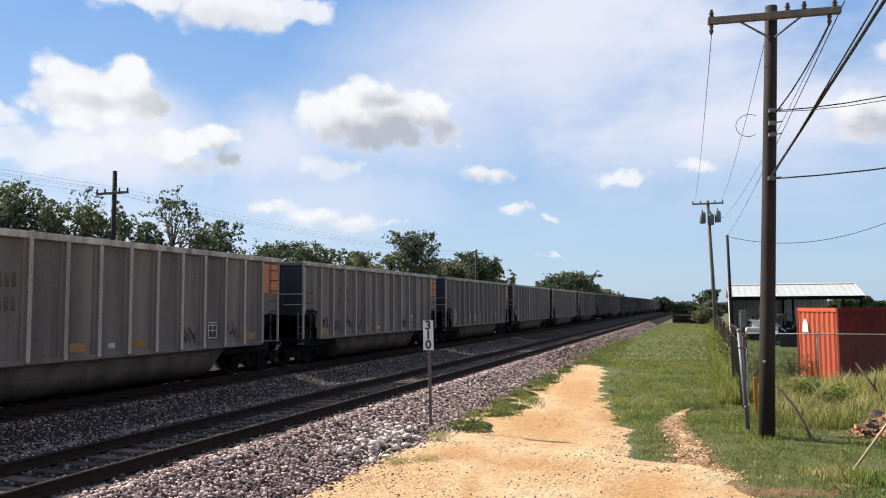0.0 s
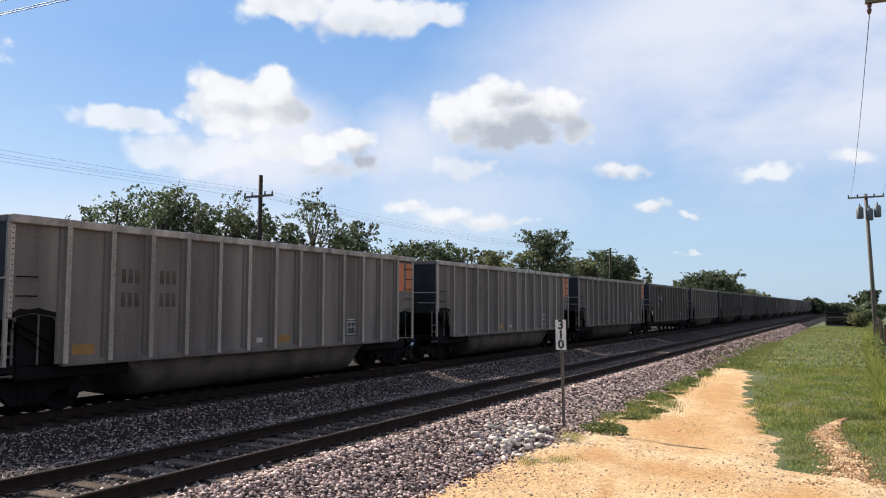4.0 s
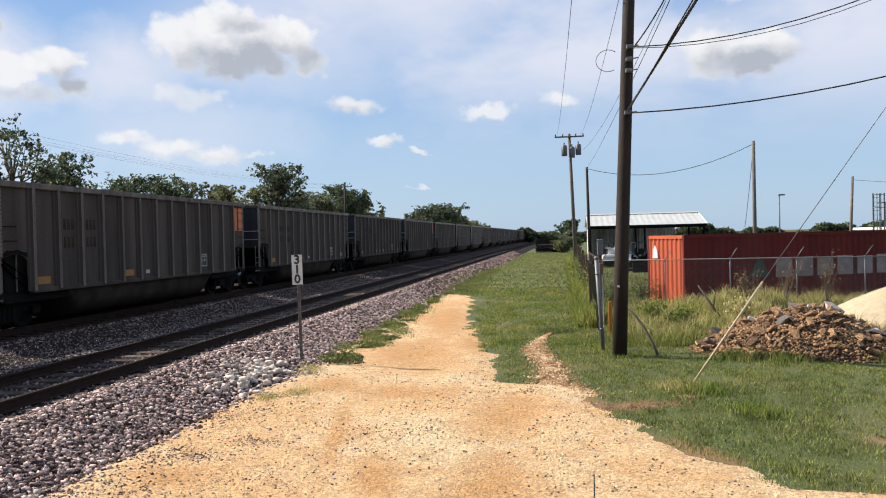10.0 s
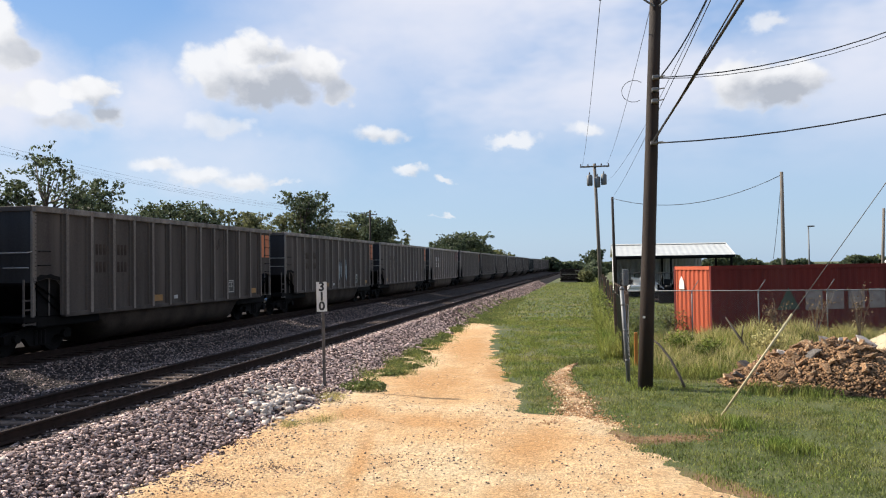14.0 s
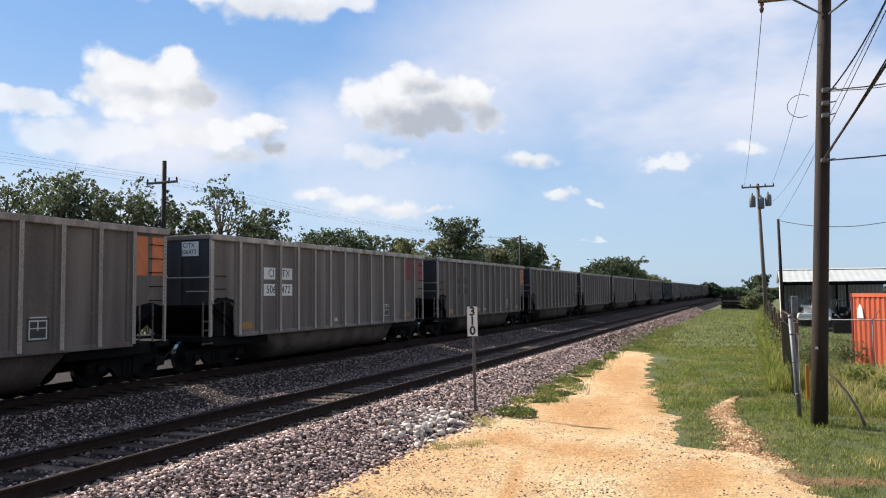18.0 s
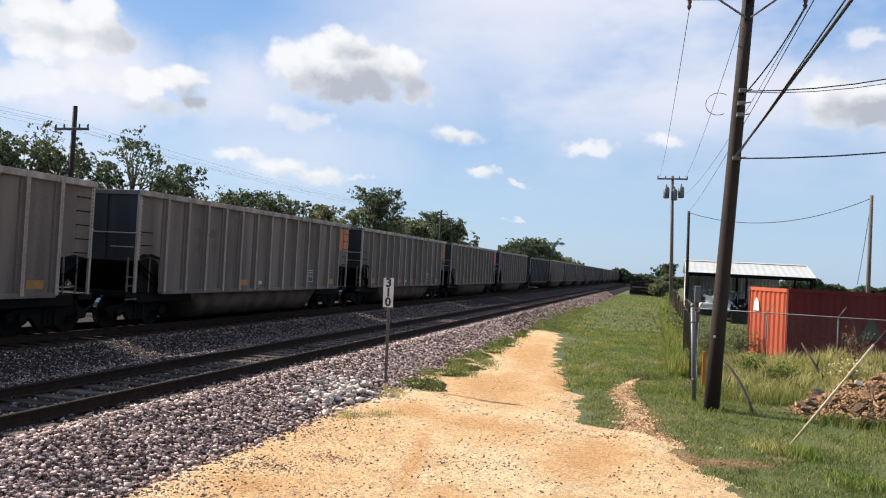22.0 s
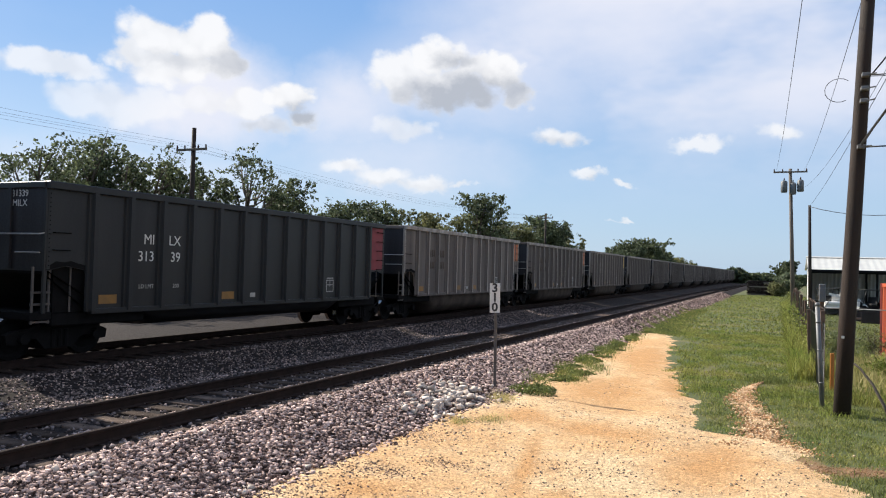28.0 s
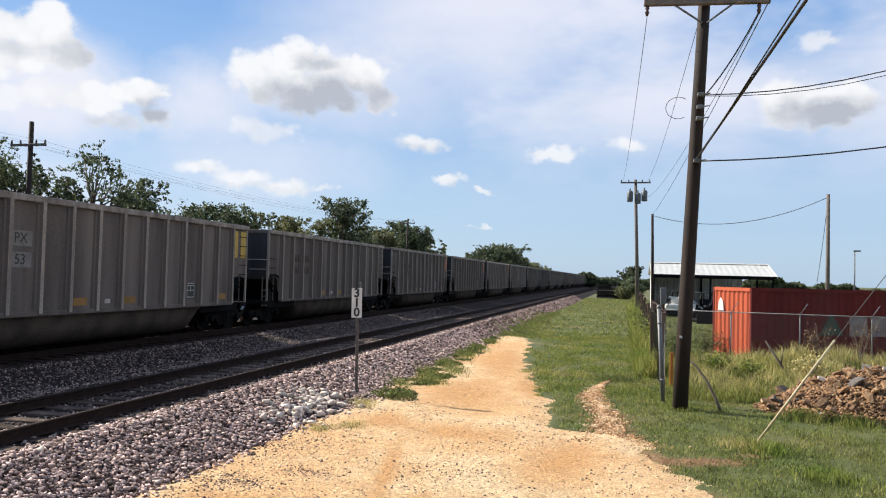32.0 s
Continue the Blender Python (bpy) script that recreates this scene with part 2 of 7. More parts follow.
# ---- materials ----
def mat(name, a, b=None, rough=0.8, metal=0.0, scale=3.0, fine=40.0, bump=0.25, vary=0.12, island=0.0, streak=False, c=None, spec=0.35, dirt=False):
    """Two colours mixed by coarse and fine noise, with relief; vary: brightness from object to object; dirt: multiplied
    by the object's colour, here the tone of each car.
    """
    b = b or tuple(x * 0.72 for x in a)
    M = bpy.data.materials.new(name)
    M.use_nodes = True
    nt = M.node_tree
    N, L = nt.nodes.new, nt.links.new
    P = nt.nodes["Principled BSDF"]
    tc = N("ShaderNodeTexCoord")
    src = N("ShaderNodeMapping")
    L(tc.outputs["Object"], src.inputs[0])
    if streak:
        src.inputs[3].default_value = (1, 1, 0.12)
    n1, n2 = N("ShaderNodeTexNoise"), N("ShaderNodeTexNoise")
    n1.inputs["Scale"].default_value, n1.inputs["Detail"].default_value = scale, 4
    n2.inputs["Scale"].default_value, n2.inputs["Detail"].default_value = fine, 3
    L(src.outputs[0], n1.inputs[0])
    L(tc.outputs["Object"], n2.inputs[0])
    ad = N("ShaderNodeMath")
    ad.operation = "MULTIPLY_ADD"
    L(n2.outputs[0], ad.inputs[0])
    ad.inputs[1].default_value = 0.55
    L(n1.outputs[0], ad.inputs[2])
    mr = N("ShaderNodeMapRange")
    L(ad.outputs[0], mr.inputs[0])
    mr.inputs[1].default_value, mr.inputs[2].default_value = 0.55, 1.0
    mx = N("ShaderNodeMix")
    mx.data_type = "RGBA"
    L(mr.outputs[0], mx.inputs[0])
    mx.inputs[6].default_value, mx.inputs[7].default_value = (*a, 1), (*b, 1)
    col = mx.outputs[2]
    if c:
        n3 = N("ShaderNodeTexNoise")
        n3.inputs["Scale"].default_value, n3.inputs["Detail"].default_value = scale * 0.37, 5
        L(src.outputs[0], n3.inputs[0])
        r3 = N("ShaderNodeMapRange")
        L(n3.outputs[0], r3.inputs[0])
        r3.inputs[1].default_value, r3.inputs[2].default_value = 0.52, 0.68
        m3 = N("ShaderNodeMix")
        m3.data_type = "RGBA"
        L(r3.outputs[0], m3.inputs[0])
        L(col, m3.inputs[6])
        m3.inputs[7].default_value = (*c, 1)
        col = m3.outputs[2]
    if vary or island:
        hv = N("ShaderNodeHueSaturation")
        r = N("ShaderNodeMapRange")
        if island:
            L(N("ShaderNodeNewGeometry").outputs["Random Per Island"], r.inputs[0])
        else:
            L(N("ShaderNodeObjectInfo").outputs["Random"], r.inputs[0])
        k = island or vary
        r.inputs[3].default_value, r.inputs[4].default_value = 1 - k, 1 + k
        L(r.outputs[0], hv.inputs["Value"])
        L(col, hv.inputs["Color"])
        col = hv.outputs[0]
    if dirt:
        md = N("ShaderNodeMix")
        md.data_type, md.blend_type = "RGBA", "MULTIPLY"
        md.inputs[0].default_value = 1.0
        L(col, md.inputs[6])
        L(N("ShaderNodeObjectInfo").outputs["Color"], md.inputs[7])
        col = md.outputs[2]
    L(col, P.inputs["Base Color"])
    P.inputs["Roughness"].default_value, P.inputs["Metallic"].default_value = rough, metal
    P.inputs["Specular IOR Level"].default_value = spec
    if bump:
        bp = N("ShaderNodeBump")
        bp.inputs["Strength"].default_value, bp.inputs["Distance"].default_value = bump, 0.02
        L(n2.outputs[0], bp.inputs["Height"])
        L(bp.outputs[0], P.inputs["Normal"])
    return M


def leafmat(name, a, b, island=0.4, through=0.3):
    M = mat(name, a, b, rough=0.6, scale=0.6, fine=3.0, bump=0, vary=0, island=island, spec=0.25)
    nt = M.node_tree
    P = nt.nodes["Principled BSDF"]
    tr = nt.nodes.new("ShaderNodeBsdfTranslucent")
    col = P.inputs["Base Color"].links[0].from_socket
    nt.links.new(col, tr.inputs[0])
    ms = nt.nodes.new("ShaderNodeMixShader")
    ms.inputs[0].default_value = through
    nt.links.new(P.outputs[0], ms.inputs[1])
    nt.links.new(tr.outputs[0], ms.inputs[2])
    nt.links.new(ms.outputs[0], nt.nodes["Material Output"].inputs[0])
    return M


def soil(name, pale, clay, dark, coarse=0.32, spots=(), stain=(0.5, 0.3, 0.14)):
    """Trodden clay with gravel: broad patches of pale grit and orange clay, small stones as cells with their own tone and relief."""
    M = bpy.data.materials.new(name)
    M.use_nodes = True
    nt = M.node_tree
    N, L = nt.nodes.new, nt.links.new
    P = nt.nodes["Principled BSDF"]
    tc = N("ShaderNodeTexCoord").outputs["Object"]

    def noise_at(scale, detail, rough=0.55):
        n = N("ShaderNodeTexNoise")
        n.inputs["Scale"].default_value, n.inputs["Detail"].default_value, n.inputs["Roughness"].default_value = scale, detail, rough
        L(tc, n.inputs[0])
        return n.outputs[0]

    def ramp(v, lo, hi, a=0.0, b=1.0):
        r = N("ShaderNodeMapRange")
        L(v, r.inputs[0])
        for k, q in enumerate((lo, hi, a, b)):
            r.inputs[k + 1].default_value = q
        return r.outputs[0]

    def mixc(f, a, b, mode="MIX"):
        q = N("ShaderNodeMix")
        q.data_type, q.blend_type = "RGBA", mode
        for sck, v in ((q.inputs[0], f), (q.inputs[6], a), (q.inputs[7], b)):
            if isinstance(v, tuple):
                sck.default_value = (*v, 1)
            elif isinstance(v, float):
                sck.default_value = v
            else:
                L(v, sck)
        return q.outputs[2]

    broad = ramp(noise_at(coarse, 6, 0.62), 0.40, 0.58)
    col = mixc(broad, pale, clay)
    col = mixc(ramp(noise_at(2.6, 6, 0.7), 0.50, 0.72), col, dark)
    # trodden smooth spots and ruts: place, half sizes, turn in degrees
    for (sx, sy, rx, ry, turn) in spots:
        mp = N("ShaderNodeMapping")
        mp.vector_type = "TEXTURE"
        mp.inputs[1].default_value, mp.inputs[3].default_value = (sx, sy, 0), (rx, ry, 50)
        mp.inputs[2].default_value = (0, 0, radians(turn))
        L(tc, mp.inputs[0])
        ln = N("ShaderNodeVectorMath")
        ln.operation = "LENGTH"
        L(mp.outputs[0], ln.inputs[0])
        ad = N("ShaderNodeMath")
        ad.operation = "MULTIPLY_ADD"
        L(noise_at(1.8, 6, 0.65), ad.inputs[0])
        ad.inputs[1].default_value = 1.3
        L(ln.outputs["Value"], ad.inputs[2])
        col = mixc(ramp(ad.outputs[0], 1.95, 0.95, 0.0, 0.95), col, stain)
    cells = []
    for sc, amt in ((20.0, 0.18), (48.0, 0.30)):
        v = N("ShaderNodeTexVoronoi")
        v.inputs["Scale"].default_value = sc
        L(tc, v.inputs[0])
        sep = N("ShaderNodeSeparateColor")
        L(v.outputs["Color"], sep.inputs[0])
        tone = ramp(sep.outputs[0], 0.0, 1.0, 1.0 - amt, 1.0 + amt * 0.6)
        cmb = N("ShaderNodeCombineColor")
        for k in range(3):
            L(tone, cmb.inputs[k])
        col = mixc(1.0, col, cmb.outputs[0], "MULTIPLY")
        cells.append((v.outputs["Distance"], sep.outputs[1]))
    L(col, P.inputs["Base Color"])
    P.inputs["Roughness"].default_value, P.inputs["Specular IOR Level"].default_value = 0.9, 0.2
    h = N("ShaderNodeMath")
    h.operation = "MULTIPLY_ADD"
    L(cells[0][0], h.inputs[0])
    h.inputs[1].default_value = -0.6
    L(noise_at(60.0, 6, 0.75), h.inputs[2])
    bp = N("ShaderNodeBump")
    bp.inputs["Strength"].default_value, bp.inputs["Distance"].default_value = 0.9, 0.03
    L(h.outputs[0], bp.inputs["Height"])
    L(bp.outputs[0], P.inputs["Normal"])
    return M


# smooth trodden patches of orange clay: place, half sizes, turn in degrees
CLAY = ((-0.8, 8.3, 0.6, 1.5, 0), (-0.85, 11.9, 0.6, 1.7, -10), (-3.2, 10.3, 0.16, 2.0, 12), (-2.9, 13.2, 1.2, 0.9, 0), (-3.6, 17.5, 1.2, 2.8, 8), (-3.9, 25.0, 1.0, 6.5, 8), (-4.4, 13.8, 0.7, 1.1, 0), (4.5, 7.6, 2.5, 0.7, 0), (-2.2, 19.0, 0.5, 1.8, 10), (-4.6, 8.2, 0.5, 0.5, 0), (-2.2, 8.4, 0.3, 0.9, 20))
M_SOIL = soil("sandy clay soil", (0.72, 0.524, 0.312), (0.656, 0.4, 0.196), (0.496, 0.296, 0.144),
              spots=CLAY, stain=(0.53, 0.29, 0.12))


def add_spots(M, spots, stain, soft=0.5):
    """Bare spots of another colour with ragged edges: place, half sizes, turn in degrees."""
    nt = M.node_tree
    N, L = nt.nodes.new, nt.links.new
    P = nt.nodes["Principled BSDF"]
    tc = N("ShaderNodeTexCoord").outputs["Object"]
    n = N("ShaderNodeTexNoise")
    n.inputs["Scale"].default_value, n.inputs["Detail"].default_value, n.inputs["Roughness"].default_value = 3.0, 7, 0.7
    L(tc, n.inputs[0])
    tint = N("ShaderNodeTexNoise")
    tint.inputs["Scale"].default_value, tint.inputs["Detail"].default_value = 18.0, 5
    L(tc, tint.inputs[0])
    soilmix = N("ShaderNodeMix")
    soilmix.data_type = "RGBA"
    L(tint.outputs[0], soilmix.inputs[0])
    soilmix.inputs[6].default_value, soilmix.inputs[7].default_value = (*[q * 1.35 for q in stain], 1), (*[q * 0.55 for q in stain], 1)
    for (sx, sy, rx, ry, turn) in spots:
        mp = N("ShaderNodeMapping")
        mp.vector_type = "TEXTURE"
        mp.inputs[1].default_value, mp.inputs[3].default_value = (sx, sy, 0), (rx, ry, 50)
        mp.inputs[2].default_value = (0, 0, radians(turn))
        L(tc, mp.inputs[0])
        ln = N("ShaderNodeVectorMath")
        ln.operation = "LENGTH"
        L(mp.outputs[0], ln.inputs[0])
        ad = N("ShaderNodeMath")
        ad.operation = "MULTIPLY_ADD"
        L(n.outputs[0], ad.inputs[0])
        ad.inputs[1].default_value = 1.8
        L(ln.outputs["Value"], ad.inputs[2])
        r = N("ShaderNodeMapRange")
        L(ad.outputs[0], r.inputs[0])
        for k, q in enumerate((1.95, 1.95 - soft, 0.0, 0.95)):
            r.inputs[k + 1].default_value = q
        mx = N("ShaderNodeMix")
        mx.data_type = "RGBA"
        L(r.outputs[0], mx.inputs[0])
        L(P.inputs["Base Color"].links[0].from_socket, mx.inputs[6])
        L(soilmix.outputs[2], mx.inputs[7])
        L(mx.outputs[2], P.inputs["Base Color"])
M_GRASSG = mat("grass sod", (0.0506, 0.0681, 0.0156), (0.0874, 0.0902, 0.0258), scale=0.8, fine=30, bump=0.8, c=(0.138, 0.115, 0.046), vary=0)
add_spots(M_GRASSG, [(-0.25, 14.8, 0.42, 1.6, 4), (-0.5, 17.0, 0.36, 1.4, 14), (-0.78, 18.6, 0.34, 0.9, 0), (-0.68, 19.8, 0.22, 0.6, -8),
                     (1.0, 12.4, 0.85, 0.32, 20), (2.0, 13.2, 0.45, 0.16, 10), (4.25, 10.6, 0.55, 0.25, 0), (5.25, 12.4, 0.5, 0.25, 10), (5.5, 11.4, 0.5, 0.22, -10), (4.2, 8.35, 1.5, 0.25, 0), (1.6, 9.9, 0.9, 0.3, -55), (0.3, 12.6, 0.4, 1.0, 20)], (0.21, 0.118, 0.056))
M_GRASS = leafmat("grass blades", (0.145, 0.198, 0.037), (0.29, 0.277, 0.0748), 0.6, through=0.42)
M_LAWN = leafmat("short lawn blades", (0.117, 0.167, 0.0323), (0.273, 0.259, 0.0708), 0.7, through=0.3)
M_DRY = leafmat("dry grass", (0.493, 0.414, 0.185), (0.37, 0.326, 0.123), 0.4, through=0.42)
M_WEED = leafmat("weed leaves", (0.098, 0.128, 0.034), (0.165, 0.175, 0.055), 0.55, through=0.36)
# near black: shade in the gaps between stones, put into the bed's colour
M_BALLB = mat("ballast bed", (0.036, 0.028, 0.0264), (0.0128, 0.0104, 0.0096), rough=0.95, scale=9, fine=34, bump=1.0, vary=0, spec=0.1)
M_STONE = mat("ballast stone", (0.196, 0.134, 0.118), (0.056, 0.0384, 0.0344), rough=0.95, scale=9, fine=60, bump=0.5, island=0.7, vary=0, spec=0.1)
M_STONEP = mat("pinkish ballast stone", (0.64, 0.48, 0.424), (0.4, 0.288, 0.248), rough=0.95, scale=8, fine=60, bump=0.5, island=0.35, vary=0, spec=0.1)
# second ballast tone: the train's shadow put into the stone colour
M_STONE_SHADE = mat("ballast stone in train shade tone", (0.22, 0.18, 0.17), (0.065, 0.052, 0.05), rough=0.95, scale=8, fine=60, bump=0.4, island=0.85, vary=0, spec=0.03)
M_PALE = mat("pale limestone", (0.62, 0.525, 0.45), (0.42, 0.345, 0.29), rough=0.9, scale=6, fine=50, bump=0.5, island=0.3, vary=0, spec=0.1)
M_TIE = mat("creosoted timber", (0.036, 0.025, 0.021), (0.014, 0.011, 0.010), rough=0.95, scale=5, fine=60, bump=0.8, vary=0.4, spec=0.05)
M_TIEW = mat("weathered grey-brown tie", (0.136, 0.1, 0.08), (0.048, 0.036, 0.0304), rough=0.95, scale=5, fine=60, bump=0.8, vary=0.45, streak=False, spec=0.05)
M_RAIL = mat("rusty rail steel", (0.030, 0.019, 0.016), (0.017, 0.012, 0.010), rough=0.9, metal=0.0, scale=6, fine=80, bump=0.2, vary=0, spec=0.1)
M_RHEAD = mat("rusted rail head", (0.032, 0.021, 0.018), (0.02, 0.014, 0.012), rough=0.9, scale=2, fine=60, bump=0.1, vary=0, spec=0.08)
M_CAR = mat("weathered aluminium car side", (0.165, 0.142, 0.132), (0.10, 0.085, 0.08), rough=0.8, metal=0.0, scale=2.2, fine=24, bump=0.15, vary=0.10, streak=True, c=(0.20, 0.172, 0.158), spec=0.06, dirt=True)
# brighter than the sides: the lit rib fronts are put into the colour
M_RIB = mat("aluminium rib in lit tone", (0.44, 0.385, 0.35), (0.16, 0.135, 0.12), rough=0.6, metal=0.1, scale=3, fine=30, bump=0.1, vary=0.2, streak=True, spec=0.1, dirt=True)
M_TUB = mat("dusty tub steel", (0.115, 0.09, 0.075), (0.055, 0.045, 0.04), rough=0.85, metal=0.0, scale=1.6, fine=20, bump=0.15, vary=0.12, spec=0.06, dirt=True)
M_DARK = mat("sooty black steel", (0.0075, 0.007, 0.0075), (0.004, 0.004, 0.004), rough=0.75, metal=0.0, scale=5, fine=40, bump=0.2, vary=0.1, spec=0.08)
M_BLACKCAR = mat("black painted steel", (0.018, 0.018, 0.019), (0.010, 0.010, 0.011), rough=0.45, metal=0.1, scale=2, fine=30, bump=0.08, vary=0.1, streak=True)
# end walls and end ribs, darker than the side sheets
M_CAREND = mat("dark grey car end", (0.040, 0.038, 0.041), (0.018, 0.017, 0.019), rough=0.6, metal=0.05, scale=2, fine=24, bump=0.1, vary=0.25, streak=True, spec=0.2)
M_COAL = mat("black coal", (0.02, 0.02, 0.021), (0.01, 0.01, 0.01), rough=0.5, scale=6, fine=30, bump=1.0, vary=0)
M_ORANGE = mat("faded orange paint", (0.52, 0.155, 0.05), (0.40, 0.12, 0.05), rough=0.6, scale=3, fine=30, bump=0.08, vary=0.12)
M_REDP = mat("faded red paint", (0.21, 0.028, 0.036), (0.15, 0.024, 0.03), rough=0.6, scale=3, fine=30, bump=0.08, vary=0.1)
M_YEL = mat("faded yellow paint", (0.55, 0.38, 0.06), (0.42, 0.28, 0.06), rough=0.6, scale=3, fine=30, bump=0.08, vary=0.1)
M_AMBER = mat("amber reflector tape", (0.26, 0.13, 0.03), (0.19, 0.10, 0.03), rough=0.5, scale=4, fine=40, bump=0.05, vary=0.2)
M_WHITE = mat("white paint", (0.624, 0.616, 0.592), (0.528, 0.52, 0.496), rough=0.5, scale=3, fine=40, bump=0.06, vary=0.05)
M_GREYP = mat("worn pale lettering", (0.42, 0.41, 0.39), (0.3, 0.29, 0.28), rough=0.6, scale=6, fine=50, bump=0.02, vary=0.1)
M_BLACK = mat("black paint", (0.02, 0.02, 0.02), (0.03, 0.03, 0.03), rough=0.5, scale=4, fine=40, bump=0.02, vary=0)
M_WHEEL = mat("polished wheel tread", (0.42, 0.41, 0.40), (0.3, 0.29, 0.28), rough=0.25, metal=1.0, scale=5, fine=40, bump=0.05, vary=0)
M_POLE = mat("weathered utility pole wood", (0.027, 0.0162, 0.0108), (0.0118, 0.00756, 0.00593), scale=7, fine=50, bump=0.7, vary=0.2, streak=True)
M_POLEG = mat("grey weathered pole wood", (0.174, 0.144, 0.117), (0.104, 0.087, 0.074), scale=7, fine=50, bump=0.7, vary=0.2, streak=True)
M_GALV = mat("galvanised steel", (0.162, 0.165, 0.168), (0.114, 0.117, 0.12), rough=0.55, metal=0.35, scale=6, fine=60, bump=0.08, vary=0.1)
M_WIRE = mat("dark cable sheath", (0.035, 0.035, 0.036), (0.02, 0.02, 0.02), rough=0.6, scale=5, fine=40, bump=0, vary=0)
M_GLAZE = mat("brown glazed porcelain", (0.10, 0.045, 0.03), (0.06, 0.03, 0.02), rough=0.2, scale=5, fine=30, bump=0, vary=0)
# two copies of the container's red: shaded here, sunlit in the next line
M_CONT_SHADE = mat("container steel in shaded red", (0.138, 0.0206, 0.0172), (0.0963, 0.0165, 0.0144), rough=0.75, scale=1.5, fine=30, bump=0.1, vary=0.05, streak=True, c=(0.117, 0.0248, 0.0206), spec=0.15)
M_CONT_LIT = mat("container steel in sunlit orange", (0.496, 0.1, 0.04), (0.4, 0.076, 0.032), rough=0.55, scale=1.5, fine=30, bump=0.1, vary=0.05, streak=True)
M_ROOF = mat("white ribbed roof sheet", (0.528, 0.52, 0.48), (0.448, 0.44, 0.408), rough=0.5, metal=0.1, scale=1, fine=20, bump=0.05, vary=0.04)
M_SHEDW = mat("grey ribbed wall sheet", (0.52, 0.53, 0.51), (0.42, 0.43, 0.42), rough=0.5, scale=1, fine=20, bump=0.05, vary=0.05)
M_BARK = mat("grey brown bark", (0.12, 0.095, 0.075), (0.065, 0.05, 0.04), scale=4, fine=25, bump=0.8, vary=0.15)
M_LEAF = leafmat("dark tree leaves", (0.118, 0.140, 0.070), (0.058, 0.072, 0.038), 0.65, through=0.36)
M_LEAF2 = leafmat("olive tree leaves", (0.165, 0.165, 0.072), (0.095, 0.102, 0.045), 0.6, through=0.36)
M_RUB = mat("broken clay and brick rubble", (0.40, 0.22, 0.105), (0.13, 0.07, 0.035), scale=5, fine=40, bump=0.9, vary=0.6, c=(0.46, 0.32, 0.19))
# mound below the lumps, its colour darkened for the shade between them
M_RUBD = mat("dark clay with lump shade", (0.136, 0.072, 0.036), (0.056, 0.032, 0.0176), scale=6, fine=30, bump=1.0, vary=0)
M_CONC = mat("grey concrete lump", (0.144, 0.123, 0.108), (0.09, 0.078, 0.0708), scale=5, fine=50, bump=0.7, vary=0.25)
M_SAND = mat("pale crushed limestone", (0.528, 0.416, 0.272), (0.44, 0.336, 0.212), scale=4, fine=40, bump=0.8, vary=0)
M_GUY = mat("pale guy guard plastic", (0.48, 0.4, 0.24), (0.4, 0.328, 0.2), rough=0.5, scale=3, fine=30, bump=0.03, vary=0)
M_TANK = mat("galvanised bin sheet", (0.336, 0.36, 0.384), (0.264, 0.288, 0.312), rough=0.38, metal=0.75, scale=1.2, fine=20, bump=0.05, vary=0.12)
M_BLOCK = mat("white painted block wall", (0.576, 0.56, 0.52), (0.48, 0.464, 0.424), scale=1.5, fine=20, bump=0.15, vary=0)
M_GLASS = mat("dark glass", (0.02, 0.025, 0.03), (0.02, 0.02, 0.02), rough=0.08, scale=2, fine=10, bump=0, vary=0, spec=0.6)
M_RUBBER = mat("black rubber", (0.02, 0.02, 0.02), (0.03, 0.03, 0.03), rough=0.8, scale=8, fine=40, bump=0.3, vary=0)
M_RUSTY = mat("rusty fence steel", (0.16, 0.10, 0.07), (0.09, 0.06, 0.045), rough=0.75, metal=0.2, scale=6, fine=60, bump=0.3, vary=0.2)
M_POST = mat("dull grey post steel", (0.12, 0.105, 0.095), (0.07, 0.06, 0.055), rough=0.7, metal=0.2, scale=6, fine=60, bump=0.2, vary=0.1)
M_RODG = mat("worn pale rod steel", (0.34, 0.33, 0.32), (0.22, 0.21, 0.2), rough=0.5, metal=0.2, scale=6, fine=60, bump=0.1, vary=0.1)
M_FADEW = mat("faded chalky lettering", (0.30, 0.27, 0.25), (0.18, 0.12, 0.11), rough=0.7, scale=3, fine=30, bump=0.05, vary=0.15)
M_LIME = mat("orange marker plastic", (0.48, 0.176, 0.032), (0.4, 0.144, 0.032), rough=0.5, scale=3, fine=30, bump=0.03, vary=0)


# ---- mesh helpers ----
def mesh(name, verts, faces, mats, smooth=False):
    me = bpy.data.meshes.new(name)
    me.from_pydata([tuple(v) for v in verts], [], [tuple(f) for f in faces])
    for q in (mats if isinstance(mats, (list, tuple)) else [mats]):
        me.materials.append(q)
    if smooth:
        me.shade_smooth()
    return me


def part(name, me, parent, m=None, label="", kind=""):
    ob = new(name, me)
    if parent:
        ob.parent = parent
    if m is not None:
        ob.matrix_basis = m
    return tagged(ob, label, kind=kind)


def empty(name, m, label, category, group="", kind=""):
    ob = new(name)
    ob.matrix_basis = m
    ob.empty_display_size = 0.2
    return tagged(ob, label, category, group, kind)


